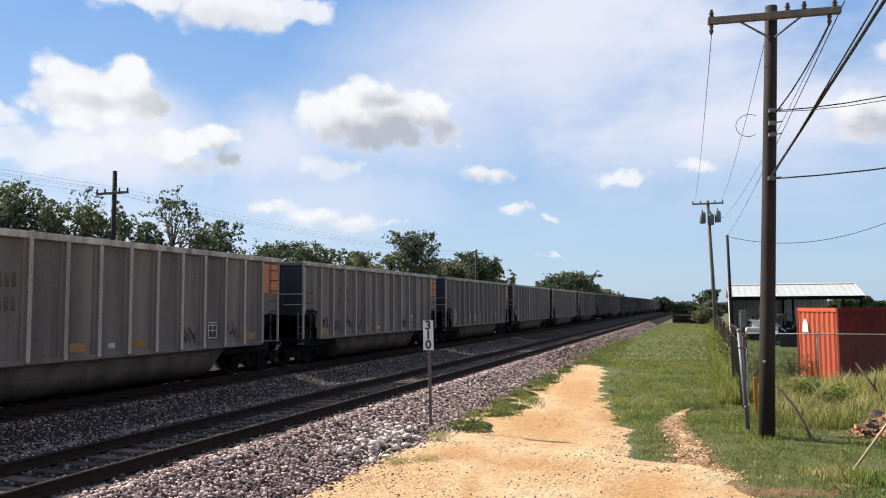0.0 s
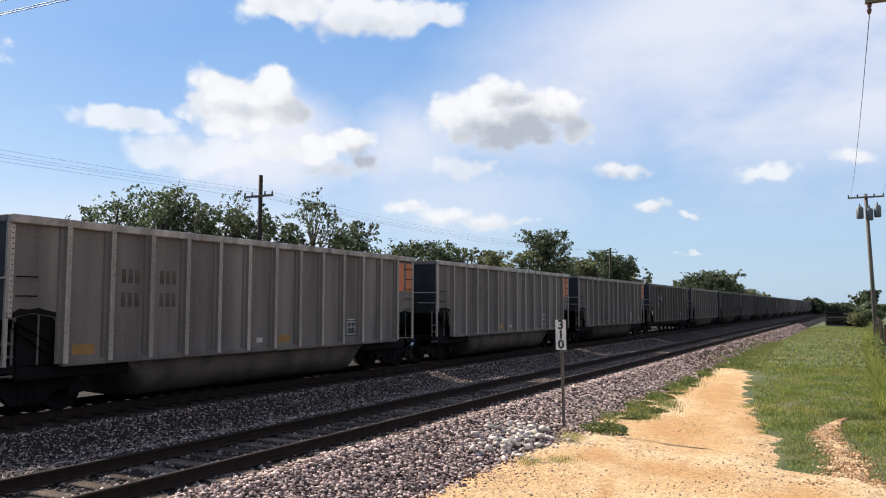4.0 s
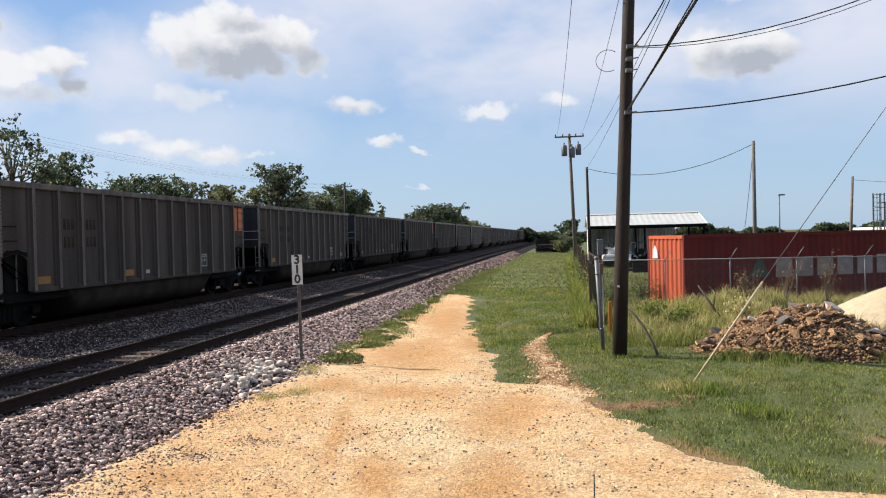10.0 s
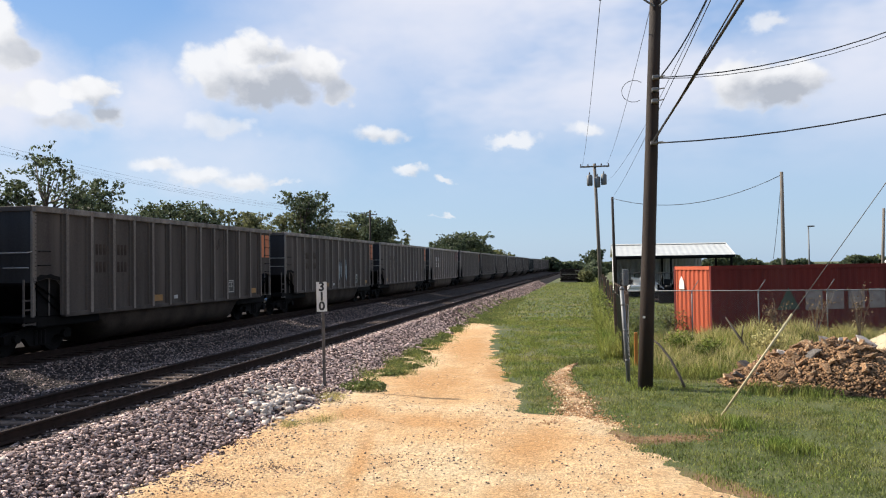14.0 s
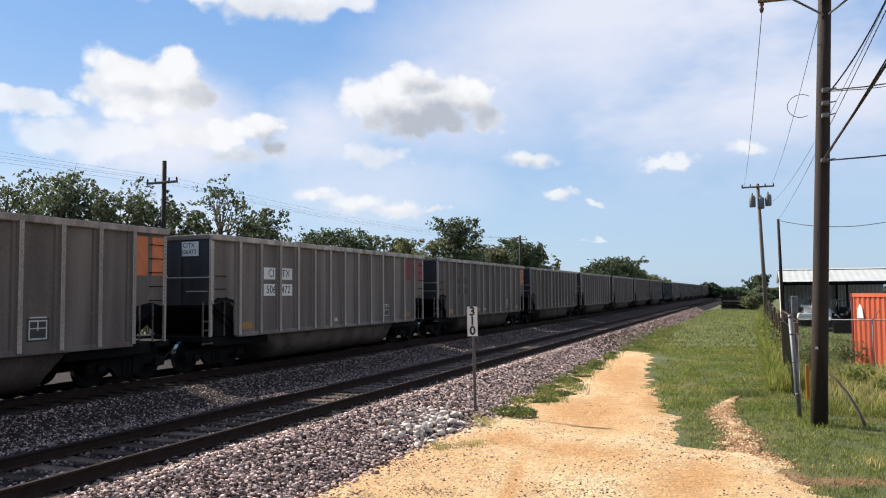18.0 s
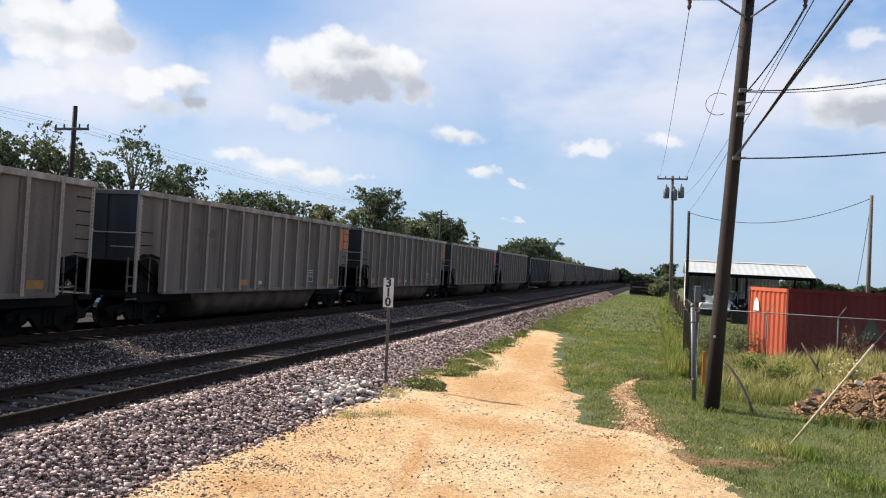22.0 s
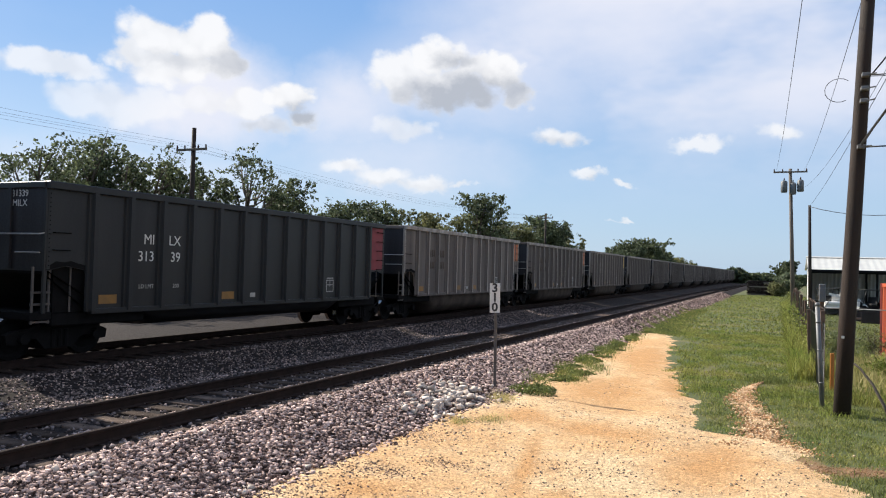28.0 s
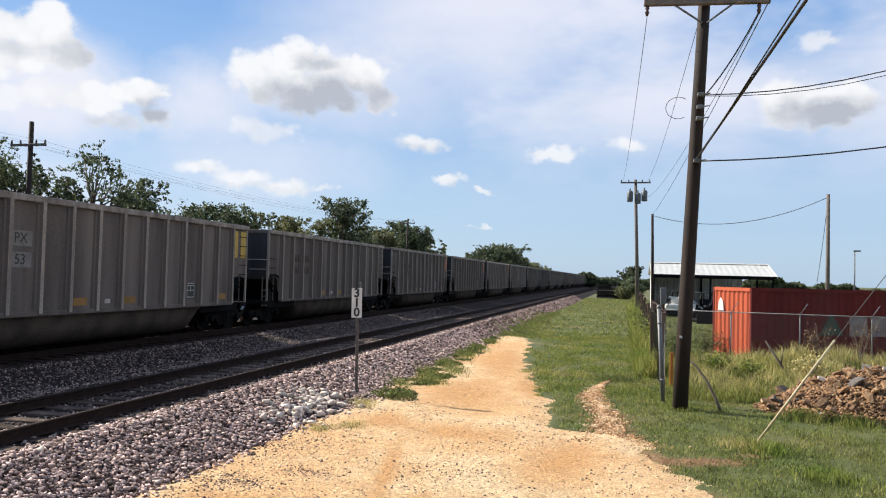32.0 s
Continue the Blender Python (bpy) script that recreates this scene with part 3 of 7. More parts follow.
class Geo:
    """Gathers simple solids into one mesh."""

    def __init__(self):
        self.v, self.f = [], []

    def add(self, v, f):
        o = len(self.v)
        self.v += [tuple(q) for q in v]
        self.f += [tuple(i + o for i in q) for q in f]
        return self

    def box(self, x0, y0, z0, x1, y1, z1, b=0.0):
        if b <= 0:
            v = [(x, y, z) for z in (z0, z1) for y in (y0, y1) for x in (x0, x1)]
            return self.add(v, [(0, 2, 3, 1), (4, 5, 7, 6), (0, 1, 5, 4), (2, 6, 7, 3), (0, 4, 6, 2), (1, 3, 7, 5)])
        bm = bmesh.new()
        bmesh.ops.create_cube(bm, size=1)
        bmesh.ops.scale(bm, vec=(x1 - x0, y1 - y0, z1 - z0), verts=bm.verts)
        bmesh.ops.translate(bm, vec=((x0 + x1) / 2, (y0 + y1) / 2, (z0 + z1) / 2), verts=bm.verts)
        bmesh.ops.bevel(bm, geom=bm.edges, offset=b, segments=1, affect="EDGES", profile=0.6)
        bm.verts.index_update()
        self.add([q.co for q in bm.verts], [[q.index for q in f.verts] for f in bm.faces])
        bm.free()
        return self

    def prism(self, outline, a, b, axis="y"):
        """A closed outline (two coordinates each) drawn along an axis from a to b."""
        n = len(outline)

        def at(p, s):
            return {"y": (p[0], s, p[1]), "x": (s, p[0], p[1]), "z": (p[0], p[1], s)}[axis]
        v = [at(p, a) for p in outline] + [at(p, b) for p in outline]
        f = [(i, (i + 1) % n, n + (i + 1) % n, n + i) for i in range(n)] + [tuple(range(n))[::-1], tuple(range(n, 2 * n))]
        return self.add(v, f)

    def tube(self, pts, r, sides=8, caps=True):
        """A tube along points; r: one radius or one for each point."""
        pts = [Vector(p) for p in pts]
        rs = r if isinstance(r, (list, tuple)) else [r] * len(pts)
        v, f = [], []
        up = None
        for i, p in enumerate(pts):
            d = (pts[min(i + 1, len(pts) - 1)] - pts[max(i - 1, 0)]).normalized()
            if up is None:
                up = Vector((0, 0, 1)) if abs(d.z) < 0.9 else Vector((1, 0, 0))
            s = d.cross(up).normalized()
            u = s.cross(d).normalized()
            up = u
            for k in range(sides):
                a = 2 * math.pi * k / sides
                v.append(p + (s * math.cos(a) + u * math.sin(a)) * rs[i])
        for i in range(len(pts) - 1):
            for k in range(sides):
                q = (k + 1) % sides
                f.append((i * sides + k, i * sides + q, (i + 1) * sides + q, (i + 1) * sides + k))
        if caps:
            f += [tuple(range(sides))[::-1], tuple(range((len(pts) - 1) * sides, len(pts) * sides))]
        return self.add(v, f)

    def lathe(self, prof, sides=16, m=None):
        """Rings of (radius, z) about the z axis."""
        v, f = [], []
        for r, z in prof:
            for k in range(sides):
                a = 2 * math.pi * k / sides
                q = Vector((r * math.cos(a), r * math.sin(a), z))
                v.append(m @ q if m is not None else q)
        for i in range(len(prof) - 1):
            for k in range(sides):
                q = (k + 1) % sides
                f.append((i * sides + k, i * sides + q, (i + 1) * sides + q, (i + 1) * sides + k))
        f += [tuple(range(sides))[::-1], tuple(range((len(prof) - 1) * sides, len(prof) * sides))]
        return self.add(v, f)

    def me(self, name, mats, smooth=False):
        return mesh(name, self.v, self.f, mats, smooth)


def fast_mesh(name, verts, faces, mat_list, smooth=False, mat_index=None):
    """A large mesh from arrays: all faces with the same number of corners."""
    me = bpy.data.meshes.new(name)
    verts, faces = np.asarray(verts, dtype=np.float32), np.asarray(faces, dtype=np.int32)
    n = faces.shape[1]
    me.vertices.add(len(verts))
    me.vertices.foreach_set("co", verts.ravel())
    me.loops.add(faces.size)
    me.loops.foreach_set("vertex_index", faces.ravel())
    me.polygons.add(len(faces))
    me.polygons.foreach_set("loop_start", np.arange(0, faces.size, n, dtype=np.int32))
    if mat_index is not None:
        me.polygons.foreach_set("material_index", np.asarray(mat_index, dtype=np.int32))
    if smooth:
        me.polygons.foreach_set("use_smooth", np.ones(len(faces), dtype=bool))
    me.update(calc_edges=True)
    for q in mat_list:
        me.materials.append(q)
    return me


OCT_V = np.array([(0.95, 0, 0), (-0.95, 0, 0), (0, 0.95, 0), (0, -0.95, 0), (0, 0, 0.95), (0, 0, -0.95)])
OCT_F = [(0, 2, 4), (2, 1, 4), (1, 3, 4), (3, 0, 4), (2, 0, 5), (1, 2, 5), (3, 1, 5), (0, 3, 5)]
# a broken block: eight corners, twelve facets
BLOCK_V = np.array([(x, y, z) for z in (-0.62, 0.62) for y in (-0.62, 0.62) for x in (-0.75, 0.75)])
BLOCK_F = [(0, 2, 1), (1, 2, 3), (4, 5, 6), (5, 7, 6), (0, 1, 4), (1, 5, 4), (2, 6, 3), (3, 6, 7), (0, 4, 2), (2, 4, 6), (1, 3, 5), (3, 7, 5)]


def stones(name, pts, size, material, rng, flat=0.65, fine=False):
    """Many angular stones in one mesh. pts: n x 3; size: n."""
    n = len(pts)
    V0, F0 = (BLOCK_V, BLOCK_F) if fine else (OCT_V, OCT_F)
    k = len(V0)
    v = V0[None] + rng.uniform(-0.34, 0.34, (n, k, 3))
    v = v * np.stack([np.ones(n), rng.uniform(0.55, 0.95, n), rng.uniform(0.45, 0.9, n) * flat / 0.6], -1)[:, None]
    a, b = rng.uniform(0, 2 * np.pi, n), rng.uniform(-1.0, 1.0, n)
    ca, sa, cb, sb = np.cos(a), np.sin(a), np.cos(b), np.sin(b)
    x, y, z = v[..., 0], v[..., 1], v[..., 2]
    y, z = y * cb[:, None] - z * sb[:, None], y * sb[:, None] + z * cb[:, None]
    x, y = x * ca[:, None] - y * sa[:, None], x * sa[:, None] + y * ca[:, None]
    v = np.stack([x, y, z], -1) * np.asarray(size)[:, None, None] + np.asarray(pts)[:, None]
    f = (np.array(F0)[None] + k * np.arange(n)[:, None, None]).reshape(-1, 3)
    return fast_mesh(name, v.reshape(-1, 3), f, [material])


def hull_rock(rng, name, material, box=(1.0, 0.75, 0.6), n=18):
    """An angular broken lump: the hull of random points in a box."""
    bm = bmesh.new()
    for q in rng.uniform(-1, 1, (n, 3)):
        bm.verts.new(q * np.array(box))
    r = bmesh.ops.convex_hull(bm, input=bm.verts)
    bmesh.ops.delete(bm, geom=[g for g in r["geom_interior"] if isinstance(g, bmesh.types.BMVert)], context="VERTS")
    me = bpy.data.meshes.new(name)
    bm.to_mesh(me)
    bm.free()
    me.materials.append(material)
    return me


def blades(name, pts, height, width, material, rng, lean=0.45):
    """Grass blades: a bent strip of three triangles each."""
    n = len(pts)
    a = rng.uniform(0, 2 * np.pi, n)
    d = rng.uniform(0, 2 * np.pi, n)
    h = np.asarray(height)
    w = np.asarray(width)
    k = rng.uniform(0.1, 1.0, n) * lean * h
    side = np.stack([np.cos(a), np.sin(a), np.zeros(n)], -1) * w[:, None]
    off = np.stack([np.cos(d) * k, np.sin(d) * k, np.zeros(n)], -1)
    up = np.zeros((n, 3))
    up[:, 2] = h
    p = np.asarray(pts)
    v = np.stack([p - side, p + side, p + off * 0.35 + up * 0.55 - side * 0.7, p + off * 0.35 + up * 0.55 + side * 0.7, p + off + up], 1)
    f = (np.array([(0, 1, 3), (0, 3, 2), (2, 3, 4)])[None] + 5 * np.arange(n)[:, None, None]).reshape(-1, 3)
    return fast_mesh(name, v.reshape(-1, 3), f, [material])


def leaves(centres, size, rng):
    """Vertices and faces of many small folded leaf sprays at the given places."""
    n = len(centres)
    q = rng.normal(size=(n, 3))
    q /= np.linalg.norm(q, axis=1)[:, None]
    r = rng.normal(size=(n, 3))
    r -= q * (q * r).sum(1)[:, None]
    r /= np.linalg.norm(r, axis=1)[:, None]
    s = np.cross(q, r)
    L = np.asarray(size)[:, None]
    c = np.asarray(centres)
    v = np.stack([c - q * L, c + r * L * 0.55 + s * L * 0.18, c + q * L, c - r * L * 0.55 + s * L * 0.18], 1)
    f = (np.array([(0, 1, 2), (0, 2, 3)])[None] + 4 * np.arange(n)[:, None, None]).reshape(-1, 3)
    return v.reshape(-1, 3), f


# ---- ground ----
T1, T2, RAIL = -8.55, -15.2, 0.61        # centre lines of the two tracks, height of the rail tops
RNG = np.random.default_rng(5)


def foot(y):
    """Where the ballast meets the ground on the road's side."""
    return -5.75 + 0.3 * np.exp(-((y - 15.5) / 3.0) ** 2) - 0.25 * np.clip((y - 18) / 20, 0, 1) + 0.08 * np.sin(y * 1.3) + 0.05 * np.sin(y * 3.1 + 1)


BED = [(-27.0, 0.0), (-24.0, 0.30), (-17.6, 0.40), (-13.1, 0.41), (-12.2, 0.22), (-11.4, 0.20), (-10.4, 0.40), (-7.05, 0.42)]


def bed_z(x, y):
    """Height of the ballast."""
    f = foot(y)
    xs = np.array([p[0] for p in BED])
    zs = np.array([p[1] for p in BED])
    z = np.interp(x, xs, zs)
    return np.where(x > -7.05, 0.42 * np.clip((f - x) / (f + 7.05), 0, 1), z)


def grid_sheet(name, xs, ys, zfun, material, kind="structure", label="", category="", smooth=True):
    X, Y = np.meshgrid(xs, ys, indexing="ij")
    V = np.stack([X, Y, zfun(X, Y)], -1).reshape(-1, 3)
    i = np.arange(len(xs) - 1)[:, None] * len(ys) + np.arange(len(ys) - 1)[None]
    F = np.stack([i, i + len(ys), i + len(ys) + 1, i + 1], -1).reshape(-1, 4)
    return tagged(new(name, fast_mesh(name, V, F, [material], smooth)), label, category, kind=kind)


def ground_z(x, y):
    near = np.exp(-(x / 40) ** 2 - ((y - 15) / 50) ** 2)
    bumps = 0.03 * np.sin(x * 0.9 + 1) * np.sin(y * 0.7) + 0.015 * np.sin(x * 2.3 + y * 1.7)
    side = np.clip((x - 0.6) / 2.5, 0, 1)
    mound = 0.55 * np.exp(-((x - 5.6) / 2.2) ** 2 - ((y - 25.2) / 1.6) ** 2) + 0.25 * np.exp(-((x - 8.5) / 2.5) ** 2 - ((y - 26.5) / 1.5) ** 2)
    return bumps * near * side + mound


steps = np.concatenate([[-4000, -1500, -500, -200, -80, -40], np.arange(-24, 40.1, 0.8), [60, 100, 250, 700, 1800, 4000]])
stepy = np.concatenate([[-4000, -1500, -500, -150, -60, -20], np.arange(-8, 60.1, 0.8), [80, 120, 200, 350, 800, 2000, 4500]])
grid_sheet("ground", steps, stepy, lambda x, y: ground_z(x, y) - 0.012, M_GRASSG, label="flat grassy ground reaching to the horizon", category="ground")

ROAD_L = [(-12, -6.0), (14.2, -5.8), (15.2, -5.0), (16.9, -4.65), (20.5, -4.55), (26, -4.75), (33, -5.1), (36, -5.0)]
ROAD_R = [(-12, 22), (7.0, 14.0), (8.0, 6.2), (8.3, 3.6), (8.45, 2.5), (9.05, 2.05), (9.7, 1.6), (10.7, 1.2), (11.2, 0.94), (11.8, 0.66), (12.4, 0.50), (13.5, 0.42), (14.0, 0.1), (14.3, -1.05), (15.9, -1.45), (17.7, -1.62), (18.3, -1.95), (24.4, -3.0), (28, -3.5), (33, -3.95), (36, -4.7)]


GRASS_L = ROAD_L
ROAD_L = [(-12, -6.2), (36, -6.2)]


def road_edges(y):
    wob = 0.07 * np.sin(y * 2.9) + 0.04 * np.sin(y * 6.1 + 2)
    l = np.interp(y, [p[0] for p in ROAD_L], [p[1] for p in ROAD_L]) + wob * 0.8
    r = np.interp(y, [p[0] for p in ROAD_R], [p[1] for p in ROAD_R]) + wob * 1.3
    return l, np.maximum(r, l + 0.05) + 0.25


def road_z(x, y):
    l, r = road_edges(y)
    edge = np.minimum(x - l, r - x)
    rut = -0.03 * np.exp(-((x + 1.0 - 0.04 * (y - 10) + 0.25 * np.sin(y * 0.5)) / 0.5) ** 2) - 0.015 * np.exp(-((x + 3.2) / 0.5) ** 2)
    ragged = (np.sin(x * 7.3 + y * 2.1) * np.sin(y * 8.9 - x * 1.7) + 0.7 * np.sin(x * 14.1 - y * 5.3) * np.sin(y * 17.3 + x * 4.1) + 0.6 * np.sin(x * 3.1 + y * 3.7)) * 0.012
    fade = np.clip(edge / 0.75, 0, 1)
    return -0.045 + 0.075 * fade ** 0.8 + ragged * (1 - fade) + rut * np.clip(edge / 0.6, 0, 1) + 0.004 * np.sin(x * 5 + y * 3) * np.sin(y * 4.3 - x)


def make_road():
    ys = np.concatenate([np.arange(-12, 4, 0.5), np.arange(4, 36.01, 0.06)])
    l, r = road_edges(ys)
    n = 81
    u = np.linspace(0, 1, n)
    X = l[:, None] + (r - l)[:, None] * u[None]
    Y = np.repeat(ys[:, None], n, 1)
    Z = road_z(X, Y)
    V = np.stack([X, Y, Z], -1).reshape(-1, 3)
    i = np.arange(len(ys) - 1)[:, None] * n + np.arange(n - 1)[None]
    F = np.stack([i, i + 1, i + n + 1, i + n], -1).reshape(-1, 4)
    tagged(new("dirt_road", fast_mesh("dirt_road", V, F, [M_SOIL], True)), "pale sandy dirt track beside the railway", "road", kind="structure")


make_road()

# ---- railway ----
bed_x = np.array([-27, -24, -20, -18.6, -17.6, -16, -14.4, -13.1, -12.6, -12.2, -11.4, -10.9, -10.4, -9.3, -8.2, -7.05])
bed_y = np.concatenate([[-460, -150, -60, -20], np.arange(-6, 70, 1.0), [90, 130, 200, 400, 900, 1500]])


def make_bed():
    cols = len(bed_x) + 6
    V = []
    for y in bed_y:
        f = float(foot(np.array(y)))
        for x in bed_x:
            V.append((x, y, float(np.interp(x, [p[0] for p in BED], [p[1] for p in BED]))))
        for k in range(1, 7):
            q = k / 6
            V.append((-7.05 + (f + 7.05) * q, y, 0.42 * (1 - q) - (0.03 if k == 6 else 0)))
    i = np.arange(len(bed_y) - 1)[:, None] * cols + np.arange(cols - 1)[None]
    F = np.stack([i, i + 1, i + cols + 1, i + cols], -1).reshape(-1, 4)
    return tagged(new("ballast_bed", fast_mesh("ballast_bed", np.array(V), F, [M_BALLB], True)), "ballast bed under two tracks, dark as the shade between stones", "ballast", kind="structure")


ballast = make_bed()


def rail_mesh(name, y0, y1):
    base = [(-0.07, 0.0), (0.07, 0.0), (0.07, 0.012), (0.012, 0.03), (0.012, 0.125), (0.036, 0.14), (0.036, 0.165), (0.028, 0.172), (-0.028, 0.172), (-0.036, 0.165), (-0.036, 0.14), (-0.012, 0.125), (-0.012, 0.03), (-0.07, 0.012)]
    g = Geo().prism(base, y0, y1)
    me = g.me(name, [M_RAIL, M_RHEAD])
    for i in (7,):
        me.polygons[i].material_index = 1
    return me


RAIL_ME = rail_mesh("rail", -450, 1400)
for tx, nm in ((T1, "near"), (T2, "far")):
    tr = empty("railway_track", pose(tx, 0, 0), "rusty steel railway track on dark timber ties" if nm == "near" else "railway track under the passing train", "track", kind="structure")
    for s in (-1, 1):
        part("rail", RAIL_ME, tr, pose(s * 0.7535, 0, RAIL - 0.172))
    if nm == "near":
        near_track = tr
    else:
        far_track = tr

# ---- train ----
CAR_L, CAR_BODY, CAR_TOP = 16.18, 14.43, 3.78
Y_FIRST = 24.65


SLIP_T = (0, 1, 2, 5, 8, 12, 15, 18, 22, 25, 28, 30, 32)
SLIP = (-0.1, -0.25, 0.1, 0.52, 0.80, 0.78, 0.6, 0.25, 0.22, 0.06, -0.02, -0.48, -1.04)


def travel(t):
    """Metres gone by the train, at about 12 m/s with a slight unevenness."""
    return 12.28 * t - 0.0083 * t * t - float(np.interp(t, SLIP_T, SLIP))


BAY0, NRIB = 1.15, 13
RIB_Y = [BAY0 + (CAR_BODY - 2 * BAY0) * i / (NRIB - 1) for i in range(NRIB)]


def text_mesh(name, body, size, material, depth=0.004, bold=0.0):
    c = bpy.data.curves.new(name, "FONT")
    c.body, c.size, c.extrude = body, size, depth
    c.align_x, c.align_y = "CENTER", "CENTER"
    c.resolution_u = 3
    c.offset = bold
    ob = bpy.data.objects.new(name, c)
    me = bpy.data.meshes.new_from_object(ob)
    bpy.data.objects.remove(ob)
    me.materials.clear()
    me.materials.append(material)
    return me


SIDE_FACE = Matrix(((0, 0, 1, 0), (1, 0, 0, 0), (0, 1, 0, 0), (0, 0, 0, 1)))     # text that reads along y, facing +x


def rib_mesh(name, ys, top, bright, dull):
    """Hat-shaped ribs: lit front edge and shaded flanks put in as two materials."""
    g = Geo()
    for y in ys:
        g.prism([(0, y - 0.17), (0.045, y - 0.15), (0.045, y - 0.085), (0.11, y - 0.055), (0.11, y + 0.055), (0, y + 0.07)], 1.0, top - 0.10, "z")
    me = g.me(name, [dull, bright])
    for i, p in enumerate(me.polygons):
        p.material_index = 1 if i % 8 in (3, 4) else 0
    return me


def car_meshes(M_S, M_R, M_T, top, tag):
    d = {}
    # side sheet with the end bays cut away below, as one outline in y and z
    o = [(0, 1.86), (0.5, 1.97), (0.95, 1.9), (1.1, 1.7), (1.12, 1.02), (CAR_BODY - 1.12, 1.02), (CAR_BODY - 1.1, 1.7), (CAR_BODY - 0.95, 1.9), (CAR_BODY - 0.5, 1.97), (CAR_BODY, 1.86), (CAR_BODY, top), (0, top)]
    d["side"] = Geo().prism(o, -0.025, 0.025, "x").me("side_sheet" + tag, M_S)
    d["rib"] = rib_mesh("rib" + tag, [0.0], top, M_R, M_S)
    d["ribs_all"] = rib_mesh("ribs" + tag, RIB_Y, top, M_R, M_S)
    d["chord"] = Geo().box(-0.05, -0.02, top - 0.13, 0.12, CAR_BODY + 0.02, top + 0.03, 0.015).me("top_chord" + tag, M_R)
    d["sill"] = Geo().box(-0.06, 1.12, 0.94, 0.10, CAR_BODY - 1.12, 1.06, 0.012).me("side_sill" + tag, M_S)
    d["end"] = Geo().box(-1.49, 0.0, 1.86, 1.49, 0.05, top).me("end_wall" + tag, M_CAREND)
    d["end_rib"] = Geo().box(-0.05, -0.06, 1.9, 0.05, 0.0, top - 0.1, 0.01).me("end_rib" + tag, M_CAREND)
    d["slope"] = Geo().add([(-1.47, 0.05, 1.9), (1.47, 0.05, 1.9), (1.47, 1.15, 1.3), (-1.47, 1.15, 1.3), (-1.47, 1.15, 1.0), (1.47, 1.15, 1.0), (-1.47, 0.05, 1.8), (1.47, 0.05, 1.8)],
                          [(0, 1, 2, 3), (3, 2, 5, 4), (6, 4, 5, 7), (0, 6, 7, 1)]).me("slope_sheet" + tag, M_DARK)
    d["post"] = Geo().box(-0.03, -0.03, 1.0, 0.03, 0.04, top - 0.1).me("corner_post" + tag, M_R)
    d["chordend"] = Geo().box(-1.5, -0.05, top - 0.11, 1.5, 0.08, top + 0.02, 0.012).me("end_chord" + tag, M_S)
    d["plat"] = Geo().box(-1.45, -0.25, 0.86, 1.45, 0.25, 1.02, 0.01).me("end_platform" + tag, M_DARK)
    d["csill"] = Geo().box(-0.35, 0.1, 0.74, 0.35, 3.2, 1.0).me("centre_sill" + tag, M_DARK)
    d["bolster"] = Geo().box(-1.38, 0.3, 0.70, 1.38, 2.85, 1.0, 0.03).me("bolster" + tag, M_DARK)
    d["stile"] = Geo().box(-0.02, -0.02, 0.78, 0.02, 0.02, 1.95).me("ladder_stile" + tag, M_POST)
    d["stanchion"] = Geo().tube([(0, 0, 1.0), (0, 0, 1.95)], 0.022, 6).me("stanchion" + tag, M_POST)
    # added dark plate that stands in for the shade of the end bay
    d["bay_fill"] = Geo().prism([(0.3, 1.0), (1.13, 1.0), (1.13, 1.78), (0.95, 1.95), (0.5, 2.0), (0.3, 1.92)], -0.02, 0.02, "x").me("end_gusset" + tag, M_DARK)
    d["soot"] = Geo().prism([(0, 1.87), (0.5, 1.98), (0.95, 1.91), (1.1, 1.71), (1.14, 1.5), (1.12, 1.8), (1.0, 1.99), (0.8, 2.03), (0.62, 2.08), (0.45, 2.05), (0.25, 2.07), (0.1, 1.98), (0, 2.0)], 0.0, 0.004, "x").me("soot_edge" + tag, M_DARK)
    d["end_rod"] = Geo().tube([(-1.5, -0.02, 2.64), (-1.47, -0.12, 2.62), (1.47, -0.12, 2.62), (1.5, -0.02, 2.64)], 0.018, 6).tube([(0.75, -0.1, 2.24), (1.47, -0.1, 2.24)], 0.016, 6).me("end_rod" + tag, M_RODG)
    g = Geo()
    for i in range(17):
        g.lathe([(0.014, 0.0), (0.010, 0.012)], 6, Matrix.Translation((0.012, 0, 1.98 + (top - 2.2) * i / 16)) @ Matrix.Rotation(radians(90), 4, "Y"))
    d["rivets"] = g.me("rivets" + tag, M_DARK)
    d["tread"] = Geo().box(-0.025, -0.22, -0.02, 0.025, 0.22, 0.02).me("ladder_step" + tag, M_POST)
    # tub between the trucks, rounded in cross-section, with sloped ends
    prof = []
    for i in range(13):
        a = math.pi * i / 12
        prof.append((1.42 * math.copysign(abs(math.cos(a)) ** 0.5, math.cos(a)), 1.0 - 0.90 * math.sin(a) ** 0.6))
    g = Geo()
    rings = [(2.75, 0.12), (3.35, 1.0), (CAR_BODY - 3.35, 1.0), (CAR_BODY - 2.75, 0.12)]
    V = [(x, y, 1.0 - (1.0 - z) * k) for y, k in rings for x, z in prof]
    n = len(prof)
    F = [(r * n + i, r * n + i + 1, (r + 1) * n + i + 1, (r + 1) * n + i) for r in range(3) for i in range(n - 1)]
    d["tub"] = mesh("tub" + tag, V, F, M_T, True)
    d["floor"] = Geo().box(-1.47, 1.15, 1.0, 1.47, CAR_BODY - 1.15, 1.05).me("floor" + tag, M_DARK)
